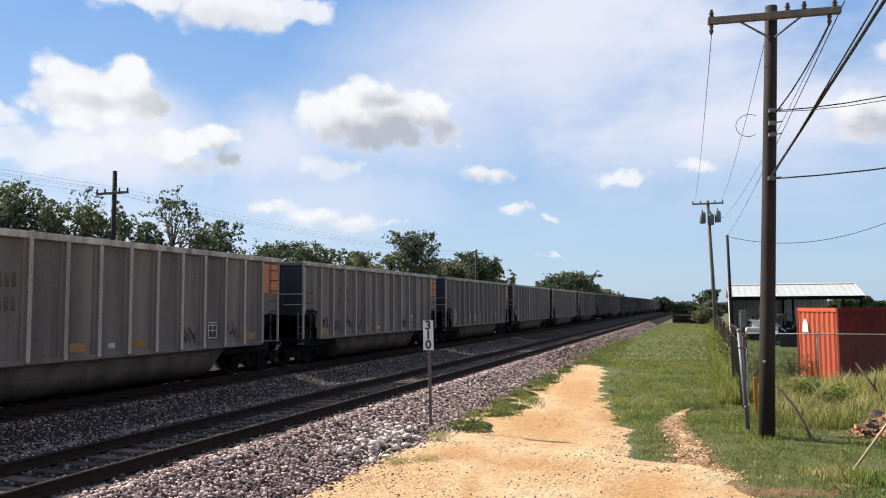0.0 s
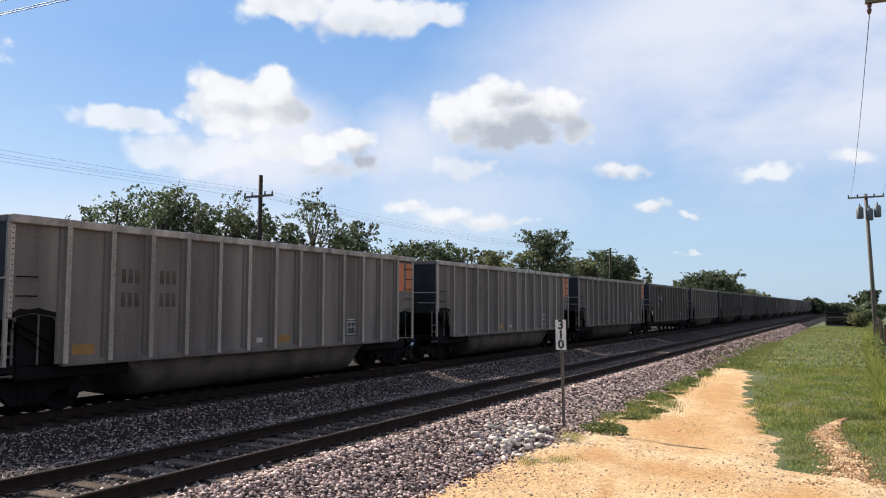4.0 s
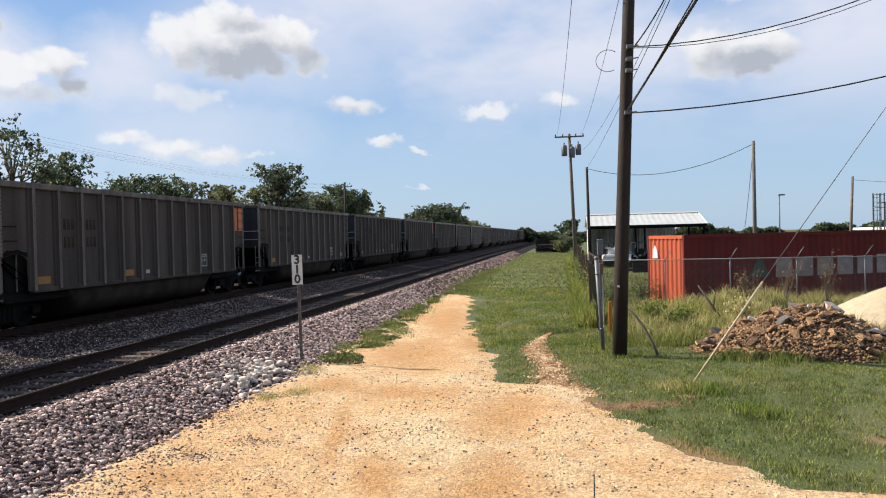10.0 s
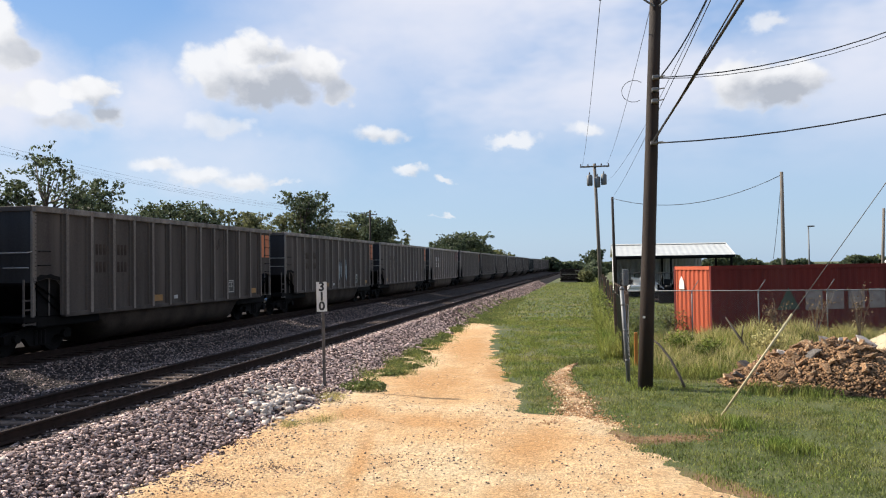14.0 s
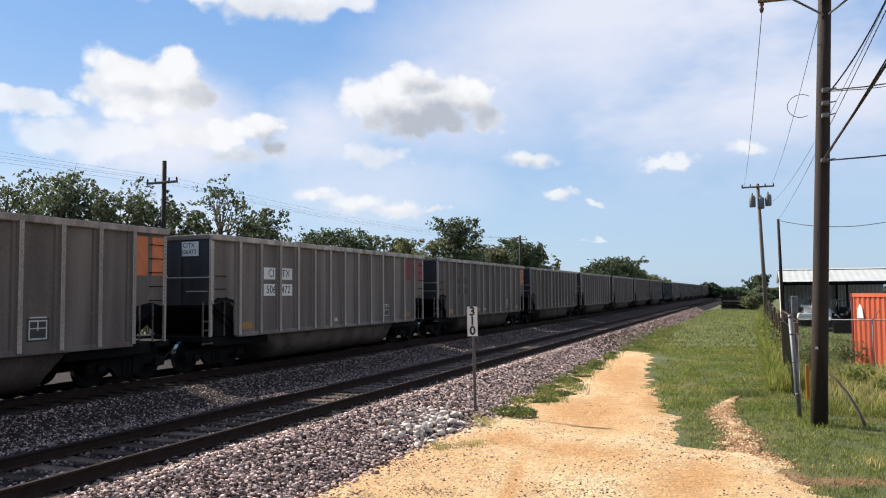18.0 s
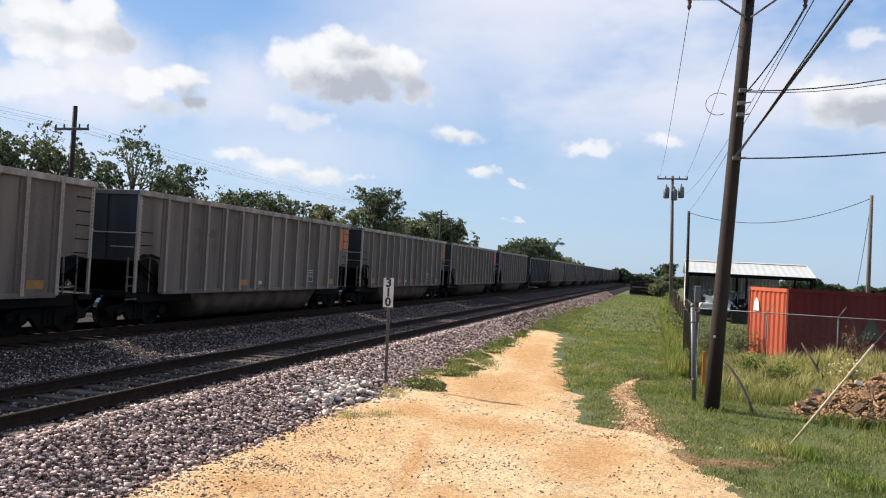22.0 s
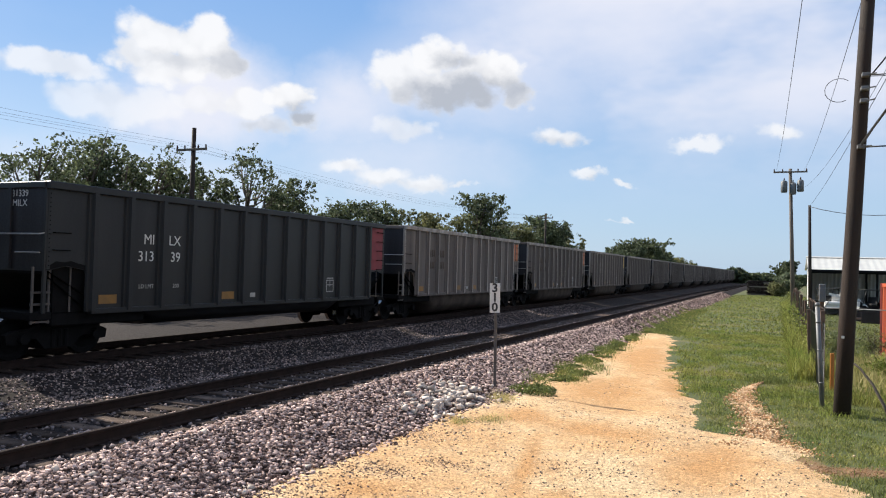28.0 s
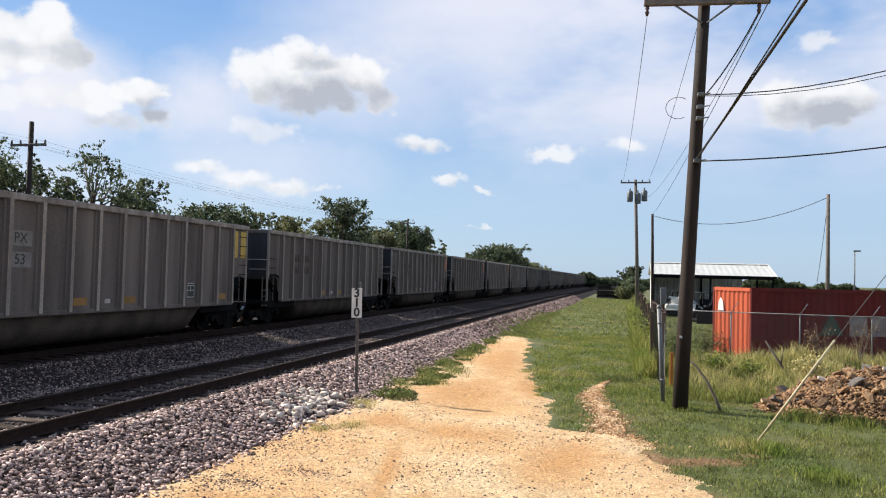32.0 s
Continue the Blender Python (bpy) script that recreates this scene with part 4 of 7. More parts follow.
    d["rung"] = Geo().tube([(0, 0.0, 0), (0.07, 0, 0), (0.07, 0.38, 0), (0, 0.38, 0)], 0.013, 5).me("grab_iron" + tag, M_DARK)
    d["strip"] = Geo().box(-0.01, -0.04, 1.9, 0.012, 0.04, top - 0.15).me("rivet_strip" + tag, M_R)
    return d


def truck_meshes():
    d = {}
    o = [(-1.25, 0.55), (-1.1, 0.62), (-0.75, 0.66), (-0.4, 0.78), (0.4, 0.78), (0.75, 0.66), (1.1, 0.62), (1.25, 0.55), (1.22, 0.36), (0.98, 0.34), (0.85, 0.46), (0.55, 0.44), (0.35, 0.22), (-0.35, 0.22), (-0.55, 0.44), (-0.85, 0.46), (-0.98, 0.34), (-1.22, 0.36)]
    g = Geo()
    for x in (-1.02, 1.02):
        g2 = Geo().prism(o, x - 0.07, x + 0.07, "x")
        g.add(g2.v, g2.f)
        for k in (-0.16, 0.0, 0.16):
            g.lathe([(0.06, 0.26), (0.06, 0.62)], 8, Matrix.Translation((x + math.copysign(0.06, x), k, 0)))
        for y in (-0.89, 0.89):
            g.lathe([(0.11, 0), (0.11, 0.16)], 10, Matrix.Translation((x + (0.02 if x > 0 else -0.18), y, 0.46)) @ Matrix.Rotation(radians(90), 4, "Y"))
    g.box(-1.1, -0.2, 0.45, 1.1, 0.2, 0.78)
    d["frame"] = g.me("truck_frame", M_DARK)
    w = Geo()
    R90 = Matrix.Rotation(radians(90), 4, "Y")
    w.lathe([(0.08, -1.0), (0.08, 1.0)], 8, R90)
    for s in (-1, 1):
        w.lathe([(0.12, s * 0.70 - 0.02), (0.30, s * 0.70 - 0.0), (0.38, s * 0.70 - 0.06), (0.46, s * 0.755 - 0.07), (0.455, s * 0.755 + 0.05), (0.39, s * 0.755 + 0.055), (0.32, s * 0.755 + 0.02), (0.13, s * 0.755 + 0.04)], 20, R90)
        w.box(s * 0.755 - 0.03, 0.2, -0.06, s * 0.755 + 0.03, 0.3, 0.06)
    me = w.me("wheelset", [M_DARK, M_WHEEL])
    for p in me.polygons:
        c = p.center
        if math.hypot(c.y, c.z) > 0.425 and abs(c.x) > 0.6:
            p.material_index = 1
    d["wheelset"] = me
    c = Geo().box(-0.1, -0.75, 0.72, 0.1, 0.1, 0.92, 0.03).box(-0.2, -0.82, 0.68, 0.2, -0.55, 0.97, 0.05)
    d["coupler"] = c.me("coupler", M_DARK)
    d["hose"] = Geo().tube([(0.45, 0, 0.8), (0.45, -0.3, 0.62), (0.38, -0.55, 0.45), (0.2, -0.72, 0.5)], 0.03, 6).me("brake_hose", M_RUBBER)
    return d


TRUCK = truck_meshes()
TRUCK_Y = (0.76, CAR_BODY - 0.76)
WHEEL_ACTIONS = {}
WHEELSETS = []


def bogie(car, y):
    t = part("truck", TRUCK["frame"], car, pose(0, y, 0), "sooty cast steel truck")
    for k in (-0.89, 0.89):
        w = part("wheelset", TRUCK["wheelset"], t, pose(0, k, 0.46), "steel wheelset with bright treads")
        WHEELSETS.append((w, k))
    return t


def build_car(d, label, near, top, deep=True):
    car = empty("coal_car", pose(T2, 0, RAIL), label, "train car", "cars of the coal train")
    for s in (-1, 1):
        m = Matrix.Identity(4) if s > 0 else Matrix.Rotation(math.pi, 4, "Z") @ Matrix.Translation((0, -CAR_BODY, 0))
        at = lambda x, y, z: m @ pose(x, y, z)
        part("side_panel", d["side"], car, at(1.5, 0, 0))
        if near:
            for y in RIB_Y:
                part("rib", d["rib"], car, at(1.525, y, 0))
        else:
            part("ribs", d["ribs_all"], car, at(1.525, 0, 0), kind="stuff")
        part("top_chord", d["chord"], car, at(1.5, 0, 0))
        part("side_sill", d["sill"], car, at(1.5, 0, 0))
        part("end_wall", d["end"], car, at(0, 0, 0))
        if near:
            for x in (-0.46, 0.46):
                part("end_rib", d["end_rib"], car, at(x, 0, 0))
            part("end_rod", d["end_rod"], car, at(0, 0, 0), "pale steel hand rod")
            part("end_gusset", d["bay_fill"], car, at(1.38, 0, 0), "black plate filling the shaded end bay")
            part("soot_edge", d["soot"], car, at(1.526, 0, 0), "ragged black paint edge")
            part("rivets", d["rivets"], car, at(1.535, 0.06, 0), kind="stuff")
            part("rivets", d["rivets"], car, at(1.535, CAR_BODY - 0.06, 0), kind="stuff")
            for y in (CAR_BODY - 0.75, CAR_BODY - 0.32):
                part("stanchion", d["stanchion"], car, at(1.42, y, 0))
            part("stanchion", d["stanchion"], car, at(1.42, 0.7, 0))
            part("centre_sill", d["csill"], car, at(0, 0, 0))
            for y in (-0.17, 0.21):
                part("ladder_stile", d["stile"], car, at(1.39, y, 0))
            for z in (0.82, 1.18, 1.42):
                part("ladder_step", d["tread"], car, at(1.39, 0.02, z))
        part("bolster", d["bolster"], car, at(0, 0, 0))
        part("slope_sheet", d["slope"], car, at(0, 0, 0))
        part("end_chord", d["chordend"], car, at(0, 0, 0))
        part("end_platform", d["plat"], car, at(0, 0, 0), "black steel end platform")
        for x in (-1.5, 1.5):
            part("corner_post", d["post"], car, at(x, 0.0, 0))
        part("coupler", TRUCK["coupler"], car, at(0, 0, 0))
        if near:
            part("brake_hose", TRUCK["hose"], car, at(0, 0, 0))
            for k in range(2):
                part("grab_iron", d["rung"], car, at(1.525, 0.16, 2.3 + 0.36 * k))
            for k in range(5):
                part("grab_iron", d["rung"], car, at(1.525, CAR_BODY - 0.56, 2.02 + 0.34 * k))
            part("rivet_strip", d["strip"], car, at(1.525, 0.06, 0))
            part("rivet_strip", d["strip"], car, at(1.525, CAR_BODY - 0.06, 0))
    if deep:
        part("tub", d["tub"], car, pose(0, 0, 0), "rounded dusty brown tub floor")
    else:
        part("tub", d["tub"], car, pose(0, 0, 0.5), "shallow dark belly").scale = (1, 1, 0.5)
    part("floor", d["floor"], car)
    for y in TRUCK_Y:
        bogie(car, y)
    return car


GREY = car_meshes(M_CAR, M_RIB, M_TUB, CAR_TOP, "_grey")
INK = car_meshes(M_BLACKCAR, M_BLACKCAR, M_BLACKCAR, 3.68, "_black")
patch = {}
for nm, w, h, q in (("amber", 0.5, 0.2, M_AMBER), ("orange", 0.42, 0.95, M_ORANGE), ("orange2", 0.36, 0.95, M_ORANGE), ("red", 0.6, 0.85, M_REDP), ("red2", 0.36, 0.85, M_REDP), ("yellow", 0.36, 0.95, M_YEL),
                    ("plate", 0.22, 0.12, M_GREYP), ("bar", 0.10, 0.30, M_TUB), ("box", 0.5, 0.32, M_GREYP), ("barw", 0.3, 0.05, M_GREYP), ("redcol", 1.0, 1.66, M_REDP)):
    patch[nm] = Geo().box(0, -w / 2, -h / 2, 0.006, w / 2, h / 2).me("marking_" + nm, q)
stencil = Geo()
for (a, b, c, e) in ((-0.22, -0.2, 0.22, -0.17), (-0.22, 0.17, 0.22, 0.2), (-0.22, -0.17, -0.19, 0.17), (0.19, -0.17, 0.22, 0.17), (-0.02, -0.02, 0.01, 0.17), (-0.19, 0.02, 0.19, 0.045), (-0.2, 0.24, 0.2, 0.27)):
    stencil.box(0, a, b, 0.006, c, e)
patch["stencil"] = stencil.me("marking_stencil", M_GREYP)
patch["black"] = Geo().box(0, -0.27, -0.24, 0.003, 0.27, 0.24).me("marking_black", M_BLACK)


def bay(i, f=0.5):
    """Middle of the i-th bay between ribs."""
    return RIB_Y[i] + (RIB_Y[i + 1] - RIB_Y[i]) * f


CARS = []


def dress(car, k, top):
    """Paint marks of the k-th car."""
    X = 1.526
    rs = random.Random(100 + k)

    def put(nm, y, z, name, label=""):
        part(name, patch[nm], car, pose(X, y, z), label)
    if k == 20:
        put("redcol", CAR_BODY - 0.56, 2.83, "paint_panel", "dark red painted end panel")
    elif k == 13:
        part("paint_panel", patch["red"], car, pose(X, bay(11), 3.12))
        put("red2", CAR_BODY - 0.88, 3.12, "paint_panel")
        put("red2", CAR_BODY - 0.30, 3.12, "paint_panel")
    elif k == 23:
        put("yellow", CAR_BODY - 0.88, 3.1, "paint_panel")
        put("yellow", CAR_BODY - 0.30, 3.1, "paint_panel")
    elif k not in (5, 6, 8, 9, 15, 19, 24):
        put("orange", CAR_BODY - 0.84, 3.1, "paint_panel", "faded orange end panel")
        put("orange2", CAR_BODY - 0.30, 3.1, "paint_panel", "faded orange end panel")
    for i in (0, 4, 6, 11):
        if rs.random() < 0.6:
            put("amber", bay(i) - 0.05, 1.25, "reflector")
    put("black", bay(9), 1.45, "stencil_panel", "black stencil panel")
    put("stencil", bay(9), 1.45, "stencil_mark")
    put("plate", bay(5), 1.24, "data_plate")
    if k in (0, 1, 3, 4, 5, 6, 13, 16, 17, 18, 20, 23):
        return
    for i, (y, z) in enumerate(((bay(1), 2.75), (bay(2), 2.75), (bay(1), 2.45), (bay(2), 2.45))):
        for q in range(3):
            part("faded_mark", patch["bar"], car, pose(X, y - 0.16 + 0.17 * q, z - 0.2 * (z < 2.6)))


# tone of each car: own differences, and 6 to 11 darkened as deeper shade
CAR_TONE = {-2: 1.1, -1: 1.15, 0: 1.1, 1: 1.05, 2: 1.1, 3: 1.15, 4: 0.95, 5: 0.6, 6: 0.75, 7: 0.5, 8: 0.55, 9: 0.48, 10: 0.55, 11: 0.7, 12: 0.9, 13: 1.2, 14: 1.0, 15: 0.9, 16: 1.0, 17: 1.0, 18: 0.95, 19: 0.9, 21: 1.05, 22: 0.95, 23: 1.0, 24: 0.9}
for k in range(-2, 49):
    near = k <= 27
    black = k == 20
    d = INK if black else GREY
    lab = ("black painted steel gondola car with white markings" if black else
           "grey-brown gondola car with graffiti along its side" if k == 1 else
           "grey-brown gondola car with faded red end panels" if k == 13 else
           "grey-brown gondola car with faded yellow end panels" if k == 23 else "weathered grey-brown ribbed coal gondola car")
    if near or not CARS or k == 28:
        proto = build_car(d, lab, near, CAR_TOP, deep=k not in (5, 20))
        car = proto
    else:
        car = copy_thing(proto, pose(T2, 0, RAIL))
        for o in car.children_recursive:
            if o.name.startswith("wheelset"):
                WHEELSETS.append((o, o.matrix_basis.translation.y))
    if near:
        dress(car, k, CAR_TOP)
    tone = CAR_TONE.get(k, 0.72 + 0.25 * ((k * 37) % 10) / 10 if k > 24 else 1.0)
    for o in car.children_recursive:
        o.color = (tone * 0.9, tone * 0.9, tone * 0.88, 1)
    car.matrix_basis = pose(T2, Y_FIRST + CAR_L * k, RAIL)
    CARS.append((k, car))


# ---- trees ----
def tree(x, y, h, w, material, seed, n=5200, name="tree", label="", airy=0.0, leaf=0.2, low=0.25, z0=0.0):
    rng = np.random.default_rng(seed)
    t = empty(name, pose(x, y, z0), label or "leafy deciduous tree behind the train", "tree", "trees along the railway")
    g = Geo()
    top = h * 0.72
    bend = rng.uniform(-0.4, 0.4, 2)
    trunk = [(bend[0] * q * q * 2, bend[1] * q * q * 2, top * q) for q in (0, 0.2, 0.45, 0.7, 1.0)]
    r0 = 0.022 * h + 0.05
    g.tube(trunk, [r0 * 1.3, r0, r0 * 0.8, r0 * 0.5, r0 * 0.2], 8)
    clumps = []
    nb = 15 if not airy else 10
    for i in range(nb):
        q = rng.uniform(low, 0.95)
        a = 2.4 * i + rng.uniform(-0.5, 0.5)
        p = np.array([bend[0] * q * q * 2, bend[1] * q * q * 2, top * q])
        reach = w * 0.5 * rng.uniform(0.45, 0.95) * (1.15 - 0.55 * q)
        e = p + np.array([math.cos(a) * reach, math.sin(a) * reach, h * rng.uniform(0.10, 0.3)])
        e[2] = min(e[2], h * 0.93)
        mid = (p + e) / 2 + np.array([0, 0, -0.05 * h])
        g.tube([p, mid, e], [r0 * 0.45, r0 * 0.3, r0 * 0.1], 5)
        for _ in range(3):
            c = e + rng.normal(size=3) * np.array([0.12 * w, 0.12 * w, 0.06 * h])
            g.tube([mid, (mid + c) / 2 + rng.normal(size=3) * 0.1, c], [r0 * 0.2, r0 * 0.13, r0 * 0.05], 4)
            clumps.append((c, rng.uniform(0.55, 1.0)))
        clumps.append((e, 1.0))
    clumps.append((np.array([bend[0] * 2, bend[1] * 2, h * 0.88]), 0.8))
    part("trunk", g.me("trunk", M_BARK, True), t)
    cs, rr = [], []
    per = max(1, n // len(clumps))
    for c, s in clumps:
        R = w * (0.17 if not airy else 0.15 - 0.03 * airy) * s
        q = rng.normal(size=(per, 3))
        q /= np.linalg.norm(q, axis=1)[:, None]
        q *= (rng.uniform(0.25, 1.0, per) ** 0.6)[:, None] * R
        q[:, 2] *= 0.72
        # small sub-clumps give an uneven edge
        k = rng.normal(size=(max(5, per // (11 if not airy else 9)), 3)) * R * (0.55 if not airy else 0.75)
        q = q * (0.45 if not airy else 0.5) + k[rng.integers(0, len(k), per)]
        pts = np.array(c)[None] + q
        cs.append(pts)
    cs = np.concatenate(cs)
    cs = cs[cs[:, 2] < h]
    cs = cs[cs[:, 2] > 0.3]
    v, f = leaves(cs, rng.uniform(0.6, 1.3, len(cs)) * leaf, rng)
    part("crown", fast_mesh("crown", v, f, [material]), t)
    return t


# y along the line, height, width
TREES = [(-32, 24.3, 8.4, 4.2, 0, 0.3), (-33, 27.6, 9.0, 5.0, 0, 0), (-32, 29.4, 8.4, 3.6, 0, 0.3), (-32, 32.2, 9.2, 4.0, 0, 0.5), (-32, 34.6, 9.3, 2.8, 0, 0.6), (-33, 37.4, 8.6, 3.4, 0, 0.6),
         (-32, 40.2, 11.0, 5.2, 0, 1), (-32, 44.2, 8.9, 4.6, 0, 0), (-33, 49.0, 7.6, 4.5, 0, 0), (-32, 51.9, 8.1, 4.6, 0, 0), (-32, 56.9, 8.2, 5.0, 0, 0),
         (-32, 65.0, 8.2, 4.5, 1, 0), (-33, 70.0, 8.2, 5.0, 1, 0), (-33, 75.5, 8.8, 5.5, 1, 0), (-32, 83.0, 11.4, 6.5, 0, 0), (-33, 90.0, 10.2, 6.0, 0, 0), (-33, 97.0, 9.2, 5.5, 1, 0), (-32, 105.0, 11.0, 7.0, 0, 0), (-32, 113.0, 10.6, 7.0, 0, 0), (-32, 122.0, 9.2, 6.5, 1, 0),
         (-32, 168.0, 8.4, 7.0, 0, 0), (-32, 180.0, 10.4, 8.5, 0, 0), (-32, 194.0, 11.6, 10.0, 0, 0), (-32, 208.0, 11.2, 9.5, 0, 0), (-32, 226.0, 9.0, 9.0, 0, 0), (-33, 262.0, 8.2, 10.0, 1, 0), (-34, 295.0, 7.0, 12.0, 0, 0)]
for i, (x, y, h, w, kind, airy) in enumerate(TREES):
    tree(x, y, h, w, M_LEAF2 if kind else M_LEAF, 40 + i, n=(3400 if airy else 7500) if y < 60 else 8000 if y < 130 else 5000, airy=airy, leaf=0.062 + 0.0013 * y,
         label="open-branched young tree with sparse leaves" if airy else "olive-green leafy tree beyond the railway" if kind else "dark green leafy tree beyond the railway")


def far_woods(name, xs, y, h, seed, n, label):
    rng = np.random.default_rng(seed)
    x = rng.uniform(xs[0], xs[1], n)
    top = h * (0.62 + 0.2 * np.sin(x * 0.11 + seed) + 0.2 * np.sin(x * 0.31 + 2 * seed) + 0.12 * np.sin(x * 0.83))
    z = rng.uniform(0, 1, n) ** 0.8 * np.clip(top, h * 0.3, h)
    pts = np.stack([x, y + rng.uniform(-4, 4, n), z], -1)
    v, f = leaves(pts, rng.uniform(0.5, 1.2, n), rng)
    tagged(new(name, fast_mesh(name, v, f, [M_LEAF])), label, "woods", kind="stuff")


far_woods("far_woods", (-20, 190), 270, 5.0, 3, 22000, "distant line of dark green trees and scrub")
far_woods("far_scrub", (-75, 12), 420, 4.2, 8, 6000, "distant hazy scrub at the end of the line")
def scrub(name, x0, x1, y0, y1, h, n, seed, label):
    """A tangled low thicket along the far side of the line."""
    rng = np.random.default_rng(seed)
    y = rng.uniform(y0, y1, n)
    top = h * (0.7 + 0.2 * np.sin(y * 0.7) + 0.2 * np.sin(y * 1.9 + 1))
    pts = np.stack([rng.uniform(x0, x1, n), y, rng.uniform(0.02, 1, n) * top], -1)
    v, f = leaves(pts, rng.uniform(0.08, 0.2, n), rng)
    tagged(new(name, fast_mesh(name, v, f, [M_LEAF2])), label, "scrub", kind="stuff")


scrub("trackside_scrub", -30.5, -28.6, -12, 80, 2.6, 17000, 12, "tangled low green scrub behind the railway")
tree(1.9, 290, 8.2, 8.0, M_LEAF, 91, n=2500, leaf=0.5, label="small round distant tree beside the lane")


# ---- poles and wires ----
def sag(p, q, drop, n=14):
    p, q = Vector(p), Vector(q)
    return [p.lerp(q, i / n) - Vector((0, 0, drop * 4 * (i / n) * (1 - i / n))) for i in range(n + 1)]


def insulator(parent, x, y, z, material=M_GLAZE, name="insulator"):
    g = Geo().lathe([(0.02, 0), (0.055, 0.02), (0.03, 0.06), (0.06, 0.08), (0.03, 0.13), (0.045, 0.15), (0.02, 0.18)], 10)
    return part(name, g.me("insulator", material, True), parent, pose(x, y, z))


def near_pole():
    P = empty("utility_pole", pose(1.17, 17.4, 0), "dark weathered wooden utility pole with one crossarm", "utility pole", "utility poles")
    lean = Vector((0.42, 0.0, 9.15))
    part("shaft", Geo().tube([lean * q - Vector((0, 0, 0.3 * (q == 0))) for q in (0, 0.25, 0.5, 0.75, 1)], [0.165, 0.155, 0.145, 0.135, 0.125], 14).me("shaft", M_POLE, True), P)
    arm = part("crossarm", Geo().box(-1.3, -0.06, -0.075, 1.32, 0.06, 0.075, 0.012).me("crossarm", M_POLEG), P, pose(lean.x * 0.99, -0.18, 8.88, 0, 2.0, 0))
    for s in (-1, 1):
        part("arm_brace", Geo().tube([(s * 0.62, -0.2, 8.82), (s * 0.05, -0.15, 8.42)], 0.022, 6).me("arm_brace", M_GALV), P, pose(lean.x * 0.96, 0, 0))
    for x in (-1.22, 0.30, 0.62, 1.2):
        insulator(arm, x, 0, 0.075)
    for x in (-1.22, 1.1):
        g = Geo().lathe([(0.03, 0), (0.05, -0.04), (0.03, -0.1), (0.05, -0.14), (0.02, -0.22)], 10)
        part("hanging_insulator", g.me("hanging_insulator", M_GLAZE, True), arm, pose(x, 0, -0.08))
    for z, q in ((6.82, 0.75), (5.38, 0.59), (6.55, 0.72), (6.3, 0.70)):
        part("bracket", Geo().box(-0.04, -0.26, -0.03, 0.10, -0.1, 0.05, 0.01).tube([(0.05, -0.25, 0), (0.22, -0.27, 0.02)], 0.015, 6).me("bracket", M_GALV), P, pose(lean.x * z / 9.15, 0, z))
    part("cable_loop", Geo().tube([(lean.x * 0.7 - 0.1 - 0.32 + 0.26 * math.cos(a), -0.2, 6.55 + 0.24 * math.sin(a)) for a in [0.9 + i * 0.36 for i in range(13)]], 0.007, 5).me("cable_loop", M_WIRE, True), P)
    part("marker_tag", Geo().box(-0.025, -0.172, 1.55, 0.03, -0.165, 1.6).me("marker_tag", M_WHITE), P)
    return P


near_pole()


def plain_pole(x, y, h, r, material, label, lean=0.0, name="utility_pole", arms=()):
    P = empty(name, pose(x, y, 0), label, "utility pole", "utility poles")
    part("shaft", Geo().tube([(lean * q, 0, h * q - 0.3 * (q == 0)) for q in (0, 0.5, 1)], [r, r * 0.88, r * 0.75], 10).me("shaft", material, True), P)
    for z, w in arms:
        a = part("crossarm", Geo().box(-w, -0.05, -0.06, w, 0.05, 0.06, 0.01).me("crossarm", M_POLEG), P, pose(lean * z / h, -0.15, z))
        for s in (-0.95, -0.45, 0.45, 0.95):
            insulator(a, s * w, 0, 0.06)
    return P


far_pole = plain_pole(0.95, 62, 10.8, 0.16, M_POLEG, "tall grey wooden pole carrying three transformers", -0.35, arms=((10.55, 1.15),))
for dx, dz in ((-0.55, 9.0), (0.05, 8.85), (0.55, 9.05)):
    c = part("transformer", Geo().lathe([(0.2, 0), (0.23, 0.05), (0.23, 0.75), (0.16, 0.86), (0.05, 0.9)], 14).me("transformer", M_GALV, True), far_pole, pose(dx - 0.2, -0.38, dz), "grey steel transformer can")
    insulator(c, 0, 0, 0.9)
plain_pole(2.0, 60, 7.9, 0.13, M_POLE, "short dark wooden service pole", -0.12)
plain_pole(12.65, 53.6, 8.7, 0.14, M_POLEG, "plain grey wooden service pole", 0.0)
plain_pole(24.6, 71.0, 7.2, 0.14, M_POLEG, "plain grey wooden pole by the yard", 0.3)
lpole = plain_pole(-28, 30.8, 9.7, 0.15, M_POLE, "dark wooden line pole behind the train", 0.0, arms=((8.55, 1.0),))
plain_pole(-28, 96.0, 10.2, 0.15, M_POLE, "dark wooden line pole among the trees", 0.0, arms=((9.6, 1.0),))
yl = empty("yard_light", pose(21.5, 81.0, 0), "thin steel yard light pole", "light pole")
part("shaft", Geo().tube([(0, 0, 0), (0, 0, 6.2)], [0.09, 0.06], 8).me("shaft", M_GALV, True), yl)
part("lamp_head", Geo().box(-0.1, -0.1, 6.15, 0.55, 0.1, 6.3, 0.03).me("lamp_head", M_GALV), yl)


def wire(name, p, q, drop, r, label):
    g = Geo().tube(sag(p, q, drop), r, 5)
    return tagged(new(name, g.me(name, M_WIRE, True)), label, "cable", "overhead wires")


